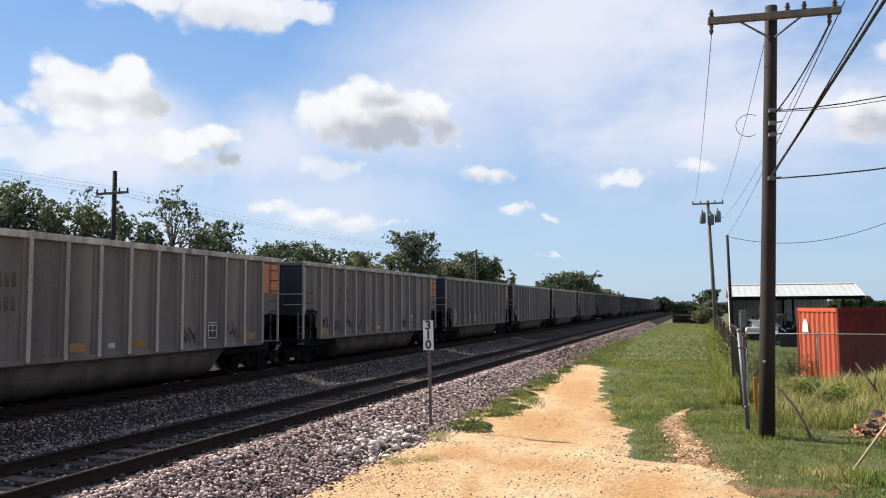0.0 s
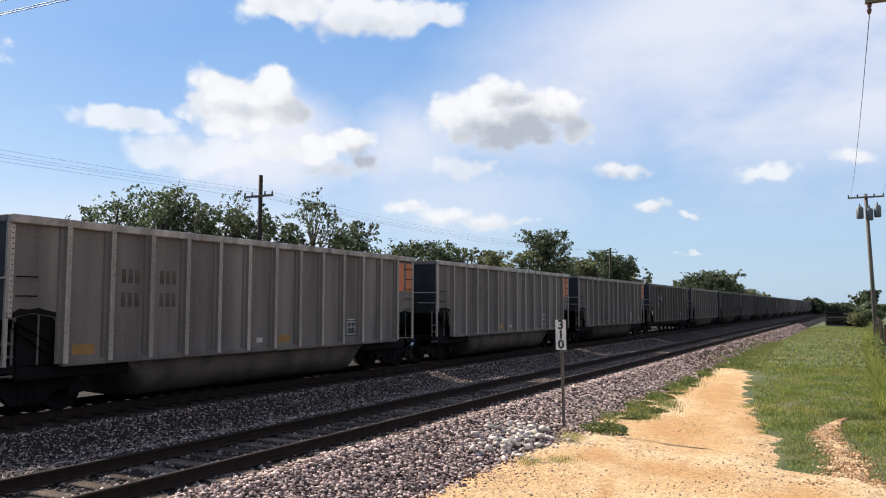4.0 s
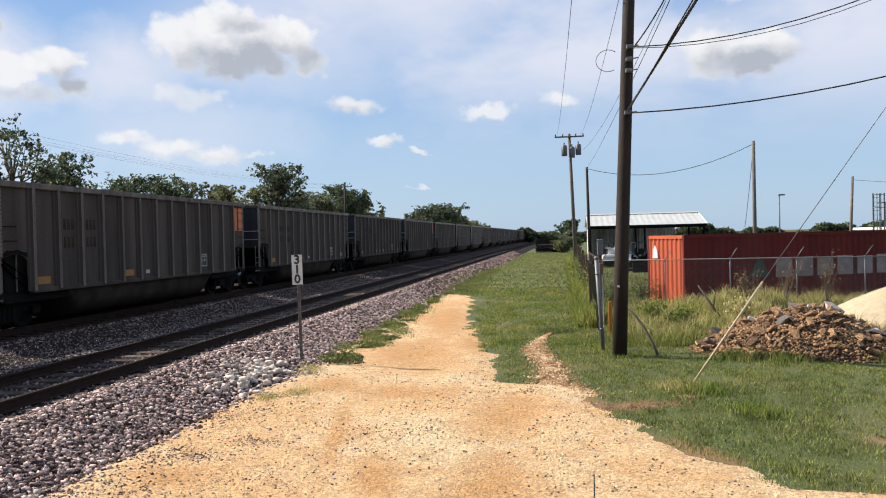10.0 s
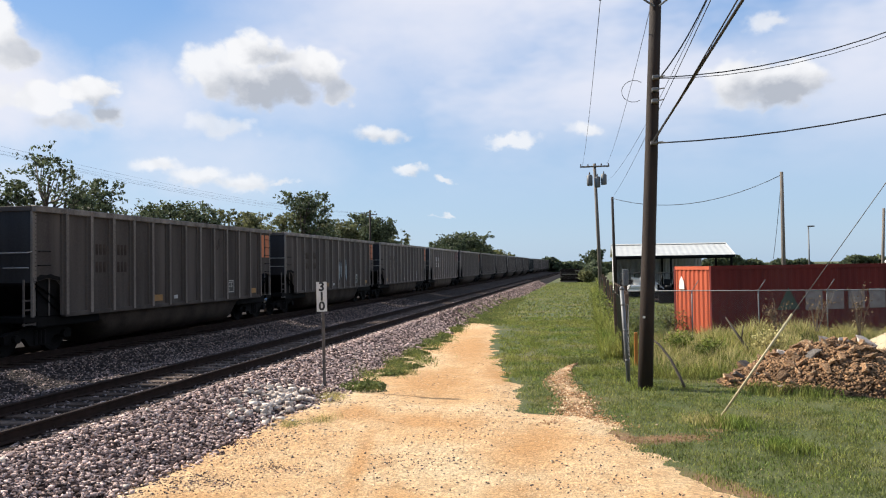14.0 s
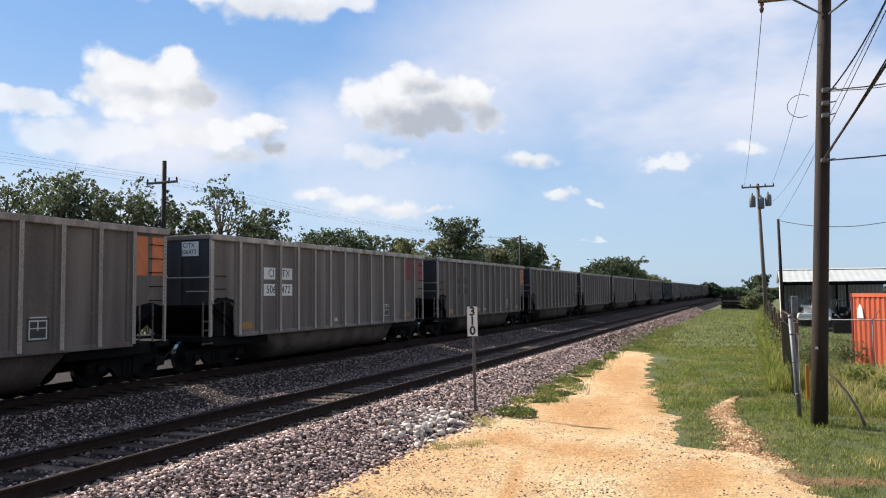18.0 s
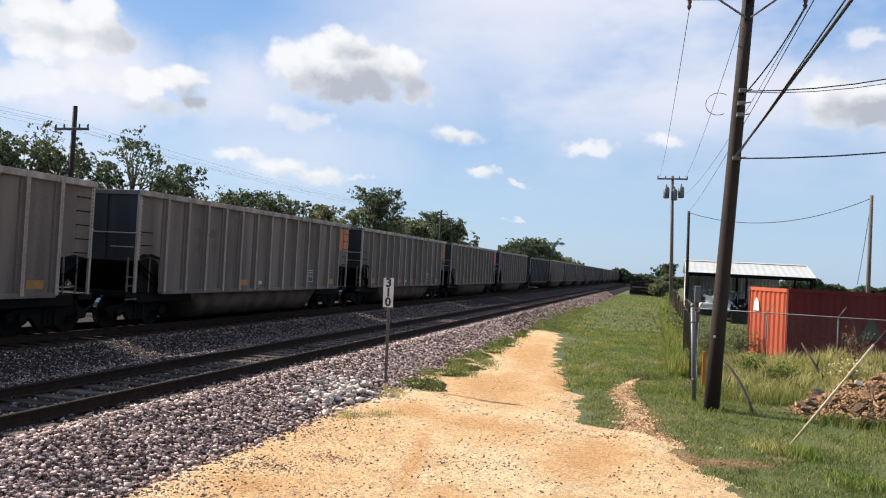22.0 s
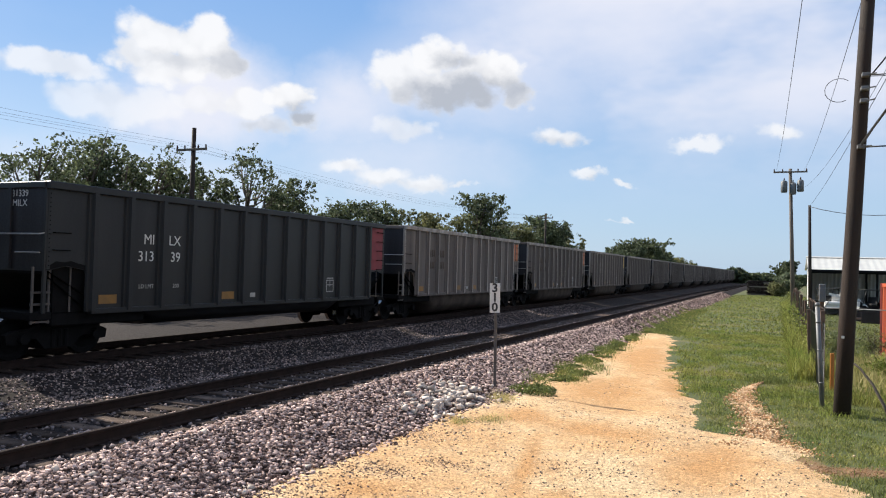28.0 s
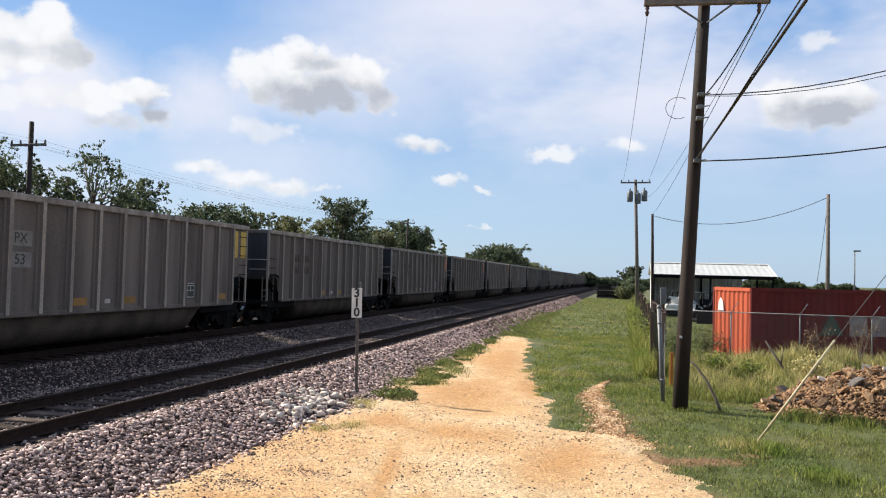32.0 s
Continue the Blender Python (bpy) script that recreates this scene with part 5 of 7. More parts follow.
# spans of the near pole: to the far pole, overhead towards the camera, and to the yard
wire("overhead_wire", (0.36, 17.2, 8.62), (-0.35, 61.85, 10.7), 0.5, 0.008, "thin bare overhead wire between poles")
wire("overhead_wire", (1.58, 17.3, 8.95), (1.55, 61.85, 10.7), 0.5, 0.008, "thin bare overhead wire between poles")
wire("overhead_wire", (2.68, 17.2, 8.55), (1.60, 61.85, 9.4), 0.6, 0.008, "thin bare overhead wire between poles")
wire("overhead_wire", (1.88, 60.0, 7.85), (1.90, 11.0, 6.75), 0.25, 0.008, "thin bare overhead wire between poles")
wire("overhead_wire", (2.68, 17.2, 8.6), (1.62, 17.3, 6.85), 0.12, 0.016, "twisted jumper cable down to the pole")
wire("overhead_wire", (2.75, 17.2, 9.0), (9.0, -8.0, 12.5), 0.3, 0.009, "thin bare overhead wire above the lane")
wire("overhead_cable", (1.45, 17.2, 5.45), (4.85, -20.0, 10.2), 0.15, 0.024, "thick bundled black service cable overhead")
wire("overhead_cable", (1.45, 17.2, 5.40), (4.60, -20.0, 10.3), 0.05, 0.012, "thin black service cable running overhead")
wire("overhead_cable", (1.45, 17.2, 5.38), (14.0, 17.0, 8.2), 0.70, 0.016, "black service cable to the yard")
wire("overhead_cable", (1.50, 17.2, 6.82), (11.5, 17.0, 10.15), 0.90, 0.013, "black service cable to the yard")
wire("overhead_cable", (1.50, 17.2, 6.80), (11.5, 17.0, 10.25), 1.03, 0.008, "thin service cable to the yard")
wire("overhead_cable", (1.85, 59.9, 7.8), (12.65, 53.6, 8.5), 1.15, 0.022, "slack black service cable between poles")
wire("overhead_cable", (12.65, 53.6, 8.5), (13.9, 62.0, 3.0), 0.3, 0.018, "black service cable dropping to the yard")
wire("overhead_wire", (24.9, 71.0, 6.9), (60.0, 70.0, 6.5), 0.9, 0.016, "thin overhead wire beyond the tank")
for dx, dz in ((-0.95, 0.2), (-0.4, 0.2), (0.5, 0.2), (0.95, -0.3)):
    wire("line_wire", (-28 + dx, 30.8, 8.6 + dz), (-28 + dx, 96.0, 9.7 + dz), 0.8, 0.0045, "thin telegraph wire behind the train")
    wire("line_wire", (-28 + dx, 30.8, 8.6 + dz), (-28 + dx, -30.0, 9.4 + dz), 0.8, 0.0045, "thin telegraph wire behind the train")
for k, (ya, yb) in enumerate(((8.9, 10.6), (9.4, 11.4), (9.5, 12.0))):
    wire("overhead_wire", (-45.0 + 4 * k, ya - 0.6, 9.9), (25.0, yb + 1.0, 9.9), 0.5, 0.010, "thin bare overhead wire crossing the tracks")
guy = empty("guy_wire", pose(2.13, 13.95, 0), "guy wire with a pale yellow plastic guard", "guy wire")


def guy_dir():
    return Vector((0.692, 0.0, 1.0)).normalized()


part("guard", Geo().tube([Vector((0, 0, -0.05)), guy_dir() * 2.25], 0.02, 8).me("guard", M_GUY, True), guy)
part("strand", Geo().tube([guy_dir() * 2.25, guy_dir() * 13.0], 0.007, 5).me("strand", M_GALV, True), guy)

# ---- milepost ----
mp = empty("milepost", pose(-5.80, 16.15, 0.06, 0, 0, 18), "white milepost plate with black digits on a steel post", "milepost")
part("post", Geo().prism([(-0.035, 0.03), (-0.03, 0.0), (-0.012, -0.006), (0.012, -0.006), (0.03, 0.0), (0.035, 0.03), (0.025, 0.03), (0.02, 0.006), (-0.02, 0.006), (-0.025, 0.03)], -0.2, 2.3, "z").me("post", M_POST), mp, pose(0, 0, 0, 0, -0.7, 0))
plate = part("plate", Geo().box(-0.115, -0.014, -0.33, 0.115, -0.008, 0.33).me("plate", M_WHITE), mp, pose(-0.045, 0, 2.05, 0, -0.7, 0))
for ch, z in (("3", 0.215), ("1", 0.0), ("0", -0.215)):
    part("digit", text_mesh("digit", ch, 0.27, M_BLACK, 0.002, 0.009), plate, pose(0, -0.017, z, 90, 0, 0))


# ---- container ----
def corrugated(w, h, pitch, depth, material, name):
    """A wall of trapezoid ribs in the x-z plane, facing -y."""
    pts = []
    n = max(2, int(round(w / pitch)))
    p = w / n
    for i in range(n):
        x = i * p
        pts += [(x, 0), (x + p * 0.28, 0), (x + p * 0.5, depth), (x + p * 0.78, depth)]
    pts.append((w, 0))
    g = Geo()
    V = [(x, y, z) for z in (0, h) for x, y in pts]
    m = len(pts)
    F = [(i, i + 1, m + i + 1, m + i) for i in range(m - 1)]
    return mesh(name, V, F, material)


def container():
    C = empty("shipping_container", pose(4.3, 28.6, 0.03, 0, 0, 25.8), "long oxide-red shipping container with pale block lettering", "container")
    Lx, W, H = 12.19, 2.44, 2.59
    part("side_wall", corrugated(Lx - 0.2, H - 0.3, 0.29, 0.018, M_CONT_SHADE, "side_wall"), C, pose(0.1, 0.02, 0.17))
    part("side_wall", corrugated(Lx - 0.2, H - 0.3, 0.29, 0.018, M_CONT_SHADE, "side_wall"), C, pose(Lx - 0.1, W - 0.02, 0.17, 0, 0, 180))
    # end wall and roof take the sunlit orange, the sides the shaded red
    part("end_wall", corrugated(W - 0.2, H - 0.3, 0.27, 0.045, M_CONT_LIT, "end_wall"), C, pose(0.02, W - 0.1, 0.17, 0, 0, -90), "corrugated end wall in its sunlit orange")
    part("door_end", Geo().box(0, 0.1, 0.15, 0.05, W - 0.1, H - 0.15).me("door_end", M_CONT_SHADE), C, pose(Lx - 0.07, 0, 0))
    part("roof", Geo().box(0.05, 0.05, H - 0.06, Lx - 0.05, W - 0.05, H - 0.02).me("roof", M_CONT_LIT), C)
    part("floor", Geo().box(0.05, 0.05, 0.1, Lx - 0.05, W - 0.05, 0.16).me("floor", M_TIE), C)
    for x in (0, Lx - 0.12):
        for y in (0, W - 0.12):
            part("corner_post", Geo().box(x, y, 0, x + 0.12, y + 0.12, H, 0.012).me("corner_post", M_CONT_SHADE), C)
    for y in (0, W - 0.08):
        part("bottom_rail", Geo().box(0.12, y, 0.03, Lx - 0.12, y + 0.08, 0.17).me("bottom_rail", M_CONT_SHADE), C)
        part("top_rail", Geo().box(0.12, y, H - 0.13, Lx - 0.12, y + 0.08, H).me("top_rail", M_CONT_SHADE), C)
    for x in (0, Lx - 0.08):
        part("end_rail", Geo().box(x, 0.12, 0.03, x + 0.08, W - 0.12, 0.17).me("end_rail", M_CONT_LIT if x == 0 else M_CONT_SHADE), C)
        part("end_rail", Geo().box(x, 0.12, H - 0.13, x + 0.08, W - 0.12, H).me("end_rail", M_CONT_LIT if x == 0 else M_CONT_SHADE), C)
    # pale block marks in place of the lettering, and a green triangle
    green = mat("faded green paint", (0.035, 0.07, 0.045), (0.05, 0.05, 0.035), rough=0.6, scale=4, fine=40, bump=0.05)
    part("emblem", Geo().prism([(2.75, 0.95), (3.75, 0.95), (3.25, 1.75)], -0.006, 0.012).me("emblem", green), C)
    for i in range(7):
        w = 0.74 if i < 6 else 0.3
        x = 4.0 + 0.96 * i
        part("block_mark", Geo().box(x, -0.006, 0.92, x + w, 0.012, 1.66 if i % 2 else 1.62).me("block_mark", M_FADEW), C, None, "faded pale block marking")
    part("placard", Geo().prism([(W - 0.75, 1.72), (W - 0.38, 1.72), (W - 0.42, 2.05), (W - 0.56, 2.22), (W - 0.7, 2.05)], -0.012, -0.004, "x").me("placard", M_WHITE), C)
    for i in range(6):
        part("small_mark", Geo().box(11.2, -0.006, 1.95 + 0.07 * i, 11.75, 0.012, 1.985 + 0.07 * i).me("small_mark", M_GREYP), C)


container()


# ---- yard: fence, shed, heaps ----
def chain_link(name, length, h, cell, r):
    """Diagonal wires in the x-z plane as thin three-sided rods."""
    g = Geo()
    n = int((length + h) / cell)
    for i in range(n + 1):
        for s in (1, -1):
            a = i * cell - h
            p, q = Vector((a, 0, 0)), Vector((a + h, 0, h))
            if p.x < 0:
                p = Vector((0, 0, -a))
            if q.x > length:
                q = Vector((length, 0, length - a))
            if q.x - p.x < 0.02:
                continue
            if s < 0:
                p, q = Vector((length - p.x, 0.004, p.z)), Vector((length - q.x, 0.004, q.z))
            d = (q - p).normalized()
            u = Vector((-d.z, 0, d.x)) * r
            k = Vector((0, r, 0))
            v = [p + u, p - u, p + k * 1.6, q + u, q - u, q + k * 1.6]
            g.add(v, [(0, 1, 4, 3), (1, 2, 5, 4), (2, 0, 3, 5)])
    return g.me(name, M_GALV)




def fences():
    F = empty("chain_link_fence", pose(1.0, 26.0, 0), "galvanised chain-link fence with angled barb arms", "fence")
    L = 22.0
    me_post = Geo().tube([(0, 0, -0.2), (0, 0, 1.86)], 0.022, 8).me("post", M_GALV, True)
    me_arm = Geo().tube([(0, 0, 1.83), (0.2, -0.1, 2.18)], 0.013, 6).me("barb_arm", M_GALV, True)
    for i in range(11):
        x = 0.25 + 2.05 * i
        p = part("post", me_post, F, pose(x, 0, 0))
        part("barb_arm", me_arm, p)
    part("top_rail", Geo().tube([(0, 0, 1.84), (L, 0, 1.80)], 0.018, 8).me("top_rail", M_GALV, True), F)
    part("netting", chain_link("netting", L, 1.78, 0.075, 0.0022), F, pose(0, 0.035, 0.02))
    S = empty("chain_link_fence", pose(0.92, 18.6, 0), "old rusty chain-link fence overgrown with weeds", "fence")
    me_r = Geo().box(-0.05, -0.05, -0.2, 0.05, 0.05, 2.0, 0.01).me("post", M_RUSTY)
    for i in range(14):
        part("post", me_r, S, pose(0.06 * math.sin(i * 2.1), 1.0 + 3.0 * i, -0.1 * (i % 3), math.sin(i * 1.3) * 2, math.sin(i * 2.7) * 2, 0))
    part("netting", chain_link("netting", 40, 1.7, 0.085, 0.0024), S, pose(0.0, 0.2, 0.05, 0, 0, 90))
    part("barbed_wire", Geo().tube([(0, 0, 2.05), (0.05, 14, 2.0), (0, 40, 2.0)], 0.006, 4).tube([(-0.1, 0, 2.16), (-0.05, 14, 2.1), (0, 40, 2.1)], 0.006, 4).me("barbed_wire", M_RUSTY), S)
    G = empty("gate_post", pose(0.88, 18.3, 0), "grey galvanised steel gate post leaning slightly", "fence post")
    part("pipe", Geo().tube([(0, 0, -0.2), (-0.13, 0, 2.16)], 0.048, 12).me("pipe", M_GALV, True), G)
    part("cap", Geo().lathe([(0.054, 2.14), (0.054, 2.18), (0.03, 2.22)], 12, Matrix.Translation((-0.13, 0, 0))).me("cap", M_GALV, True), G)
    for z in (0.5, 1.2, 1.8):
        part("band", Geo().lathe([(0.056, z - 0.02), (0.056, z + 0.02)], 12, Matrix.Translation((-0.06 * z, 0, 0))).me("band", M_GALV, True), G)
    B = empty("meter_box", pose(0.98, 21.4, 0), "pale grey electric meter box on a post", "meter box")
    part("post", Geo().box(-0.05, -0.05, -0.1, 0.05, 0.05, 2.3, 0.01).me("post", M_RUSTY), B)
    part("case", Geo().box(-0.08, -0.13, 2.15, 0.08, -0.05, 2.6, 0.015).me("case", M_GALV), B)
    part("cover", Geo().box(-0.065, -0.142, 2.2, 0.065, -0.13, 2.5, 0.005).me("cover", M_GALV), B)
    O = empty("marker_stake", pose(1.18, 20.6, 0), "orange plastic marker stake in the weeds", "marker")
    part("stake", Geo().box(-0.045, -0.02, -0.1, 0.045, 0.02, 0.95, 0.012).me("stake", M_LIME), O)
    K = empty("dead_branch", pose(2.05, 17.45, 0), "bent dead branch leaning by the pole", "branch")
    part("limb", Geo().tube([(0, 0, -0.05), (-0.12, 0.08, 0.25), (-0.3, 0.2, 0.62), (-0.52, 0.4, 0.92), (-0.8, 0.6, 1.12)], [0.03, 0.032, 0.028, 0.024, 0.018], 7).me("limb", M_BARK, True), K)
    K = empty("dead_branch", pose(4.1, 23.2, 0), "dry broken branch lying in tall grass", "branch")
    part("limb", Geo().tube([(0.5, 0, 0.02), (0.2, 0.1, 0.5), (-0.2, 0.2, 1.15)], [0.05, 0.04, 0.02], 7).tube([(0.2, 0.1, 0.5), (0.25, 0.0, 0.95)], [0.025, 0.01], 6).me("limb", M_BARK, True), K)
    R = empty("steel_rod", pose(0.24, 7.36, 0), "thin black steel rod standing in the dirt", "rod")
    part("rod", Geo().tube([(0, 0, -0.1), (0.0, 0, 0.46)], 0.007, 6).me("rod", M_BLACK, True), R)


fences()


def shed():
    S = empty("open_shed", pose(2.2, 66, 0), "open-fronted steel shed with a white ribbed roof", "shed")
    W, D, EZ, RZ = 9.4, 8.0, 3.42, 4.42
    # roof slopes, ribbed
    for s in (0, 1):
        n = 40
        g = Geo()
        V, F = [], []
        for i in range(n + 1):
            x = -0.2 + (W + 0.4) * i / n
            b = 0.02 if i % 2 else 0.0
            y0, y1 = (-0.3, D / 2) if s == 0 else (D + 0.3, D / 2)
            V += [(x, y0, EZ - 0.05 + b), (x, y1, RZ + b)]
        F = [(2 * i, 2 * i + 2, 2 * i + 3, 2 * i + 1) for i in range(n)]
        part("roof_slope", mesh("roof_slope", V, F, M_ROOF), S)
    part("ridge_cap", Geo().prism([(D / 2 - 0.25, RZ + 0.01), (D / 2, RZ + 0.1), (D / 2 + 0.25, RZ + 0.01)], -0.22, W + 0.22, "x").me("ridge_cap", M_ROOF), S)
    part("fascia", Geo().box(-0.2, -0.34, EZ - 0.22, W + 0.2, -0.28, EZ - 0.02).me("fascia", M_DARK), S)
    part("gable_wall", Geo().prism([(0, 0), (D, 0), (D, EZ), (D / 2, RZ - 0.05), (0, EZ)], 0.0, 0.08, "x").me("gable_wall", M_WHITE), S)
    part("rake_trim", Geo().prism([(-0.3, EZ - 0.2), (D / 2, RZ - 0.12), (D / 2, RZ + 0.06), (-0.3, EZ)], W + 0.16, W + 0.24, "x").me("rake_trim", M_WHITE), S)
    part("back_wall", corrugated(W - 1.4, EZ - 0.1, 0.3, 0.05, M_SHEDW, "back_wall"), S, pose(0.1, D - 0.1, 0))
    for x in (0.05, 4.55, W - 0.05):
        part("post", Geo().box(x - 0.08, -0.05, 0, x + 0.08, 0.11, EZ, 0.01).me("post", M_DARK), S)
        part("post", Geo().box(x - 0.08, D - 0.3, 0, x + 0.08, D - 0.14, EZ, 0.01).me("post", M_DARK), S)
    part("beam", Geo().box(0, -0.02, EZ - 0.3, W, 0.08, EZ - 0.06).me("beam", M_DARK), S)
    part("floor_slab", Geo().box(-0.2, -0.3, -0.05, W + 0.2, D + 0.2, 0.03).me("floor_slab", M_CONC), S)


shed()


def wheel_mesh(r, w, name="tyre"):
    g = Geo().lathe([(r * 0.5, -w / 2), (r * 0.92, -w / 2), (r, -w * 0.35), (r, w * 0.35), (r * 0.92, w / 2), (r * 0.5, w / 2)], 16, Matrix.Rotation(radians(90), 4, "Y"))
    return g.me(name, M_RUBBER, True)


def utility_cart(x, y, turn, body, label):
    C = empty("utility_vehicle", pose(x, y, 0.03, 0, 0, turn), label, "utility vehicle")
    part("body", Geo().box(-0.7, -1.3, 0.45, 0.7, 0.4, 0.75, 0.06).box(-0.65, -1.35, 0.7, 0.65, -0.75, 1.0, 0.08).me("body", body), C)
    part("bed", Geo().box(-0.7, 0.45, 0.6, 0.7, 1.45, 1.0, 0.04).me("bed", M_DARK), C)
    part("seat", Geo().box(-0.6, -0.1, 0.75, 0.6, 0.35, 0.9, 0.04).box(-0.6, 0.3, 0.88, 0.6, 0.42, 1.4, 0.04).me("seat", M_RUBBER), C)
    for sx in (-0.62, 0.62):
        part("roll_bar", Geo().tube([(sx, -0.75, 0.9), (sx, -0.5, 1.9), (sx, 0.4, 1.92), (sx, 0.5, 0.9)], 0.03, 7).me("roll_bar", M_BLACK, True), C)
    part("canopy", Geo().box(-0.68, -0.6, 1.9, 0.68, 0.5, 1.95, 0.015).me("canopy", M_BLACK), C)
    part("steering_wheel", Geo().tube([(-0.3 + 0.17 * math.cos(a), -0.4 + 0.06 * math.sin(a), 1.15 + 0.15 * math.sin(a)) for a in [i * math.pi / 6 for i in range(13)]], 0.015, 5).me("steering_wheel", M_BLACK, True), C)
    tyre = wheel_mesh(0.33, 0.26)
    rim = Geo().lathe([(0.05, -0.1), (0.17, -0.1), (0.17, 0.1), (0.05, 0.1)], 12, Matrix.Rotation(radians(90), 4, "Y")).me("rim", M_GALV, True)
    for sx in (-0.66, 0.66):
        for wy in (-0.95, 0.95):
            w = part("wheel", tyre, C, pose(sx, wy, 0.33))
            part("rim", rim, w, pose(0.02 if sx > 0 else -0.02, 0, 0))
    return C


utility_cart(3.3, 64.6, 20, M_WHITE, "small white utility vehicle with a roll cage")
utility_cart(6.1, 65.2, -65, M_DARK, "dark utility vehicle with a black roll cage")
utility_cart(7.6, 67.2, -80, M_DARK, "dark utility vehicle parked inside the shed")


def loader():
    C = empty("compact_loader", pose(4.55, 64.4, 0.03, 0, 0, 60), "white compact loader with raised lift arms", "loader")
    part("hull", Geo().box(-0.6, -0.9, 0.35, 0.6, 0.9, 1.0, 0.06).box(-0.5, -0.3, 1.0, 0.5, 0.85, 1.5, 0.06).me("hull", M_WHITE), C)
    for s in (-0.68, 0.68):
        part("lift_arm", Geo().prism([(-1.5, 0.5), (-1.3, 0.45), (-0.2, 1.25), (0.9, 1.45), (0.9, 1.62), (-0.3, 1.45)], s - 0.05, s + 0.05, "x").me("lift_arm", M_WHITE), C)
        for wy in (-0.55, 0.55):
            part("wheel", wheel_mesh(0.36, 0.28), C, pose(s, wy, 0.36))
    part("bucket", Geo().prism([(-1.9, 0.08), (-1.35, 0.08), (-1.3, 0.6), (-1.5, 0.65)], -0.75, 0.75, "x").me("bucket", M_DARK), C)
    part("cab_frame", Geo().tube([(-0.45, -0.3, 1.0), (-0.45, -0.2, 2.0), (-0.45, 0.7, 2.0), (-0.45, 0.8, 1.4)], 0.04, 6).tube([(0.45, -0.3, 1.0), (0.45, -0.2, 2.0), (0.45, 0.7, 2.0), (0.45, 0.8, 1.4)], 0.04, 6).box(-0.5, -0.25, 1.97, 0.5, 0.75, 2.04).me("cab_frame", M_BLACK), C)


loader()


def trailer():
    C = empty("flat_trailer", pose(3.9, 46.0, 0, 0, 0, 12), "low dark timber flat trailer on the grass", "trailer")
    for i in range(6):
        part("deck_plank", Geo().box(-0.2, -0.9 + 0.3 * i, 0.62, 3.2, -0.62 + 0.3 * i, 0.68).me("deck_plank", M_TIE), C)
    part("side_rail", Geo().box(-0.2, -0.96, 0.45, 3.2, -0.9, 1.0).me("side_rail", M_TIE), C)
    part("side_rail", Geo().box(-0.2, 0.9, 0.45, 3.2, 0.96, 1.0).me("side_rail", M_TIE), C)
    tyre = wheel_mesh(0.36, 0.2)
    for y in (-1.1, 1.1):
        part("wheel", tyre, C, pose(2.3, y, 0.36, 0, 0, 90))
        part("mudguard", Geo().tube([(2.3 + 0.46 * math.cos(a), y, 0.36 + 0.46 * math.sin(a)) for a in [0.1 + i * 0.49 for i in range(7)]], 0.05, 6).me("mudguard", M_DARK, True), C)
    part("tongue", Geo().box(3.2, -0.06, 0.45, 4.4, 0.06, 0.55).me("tongue", M_DARK), C)
    part("jack", Geo().tube([(4.2, 0, 0), (4.2, 0, 0.9)], 0.04, 7).me("jack", M_GALV), C)


trailer()


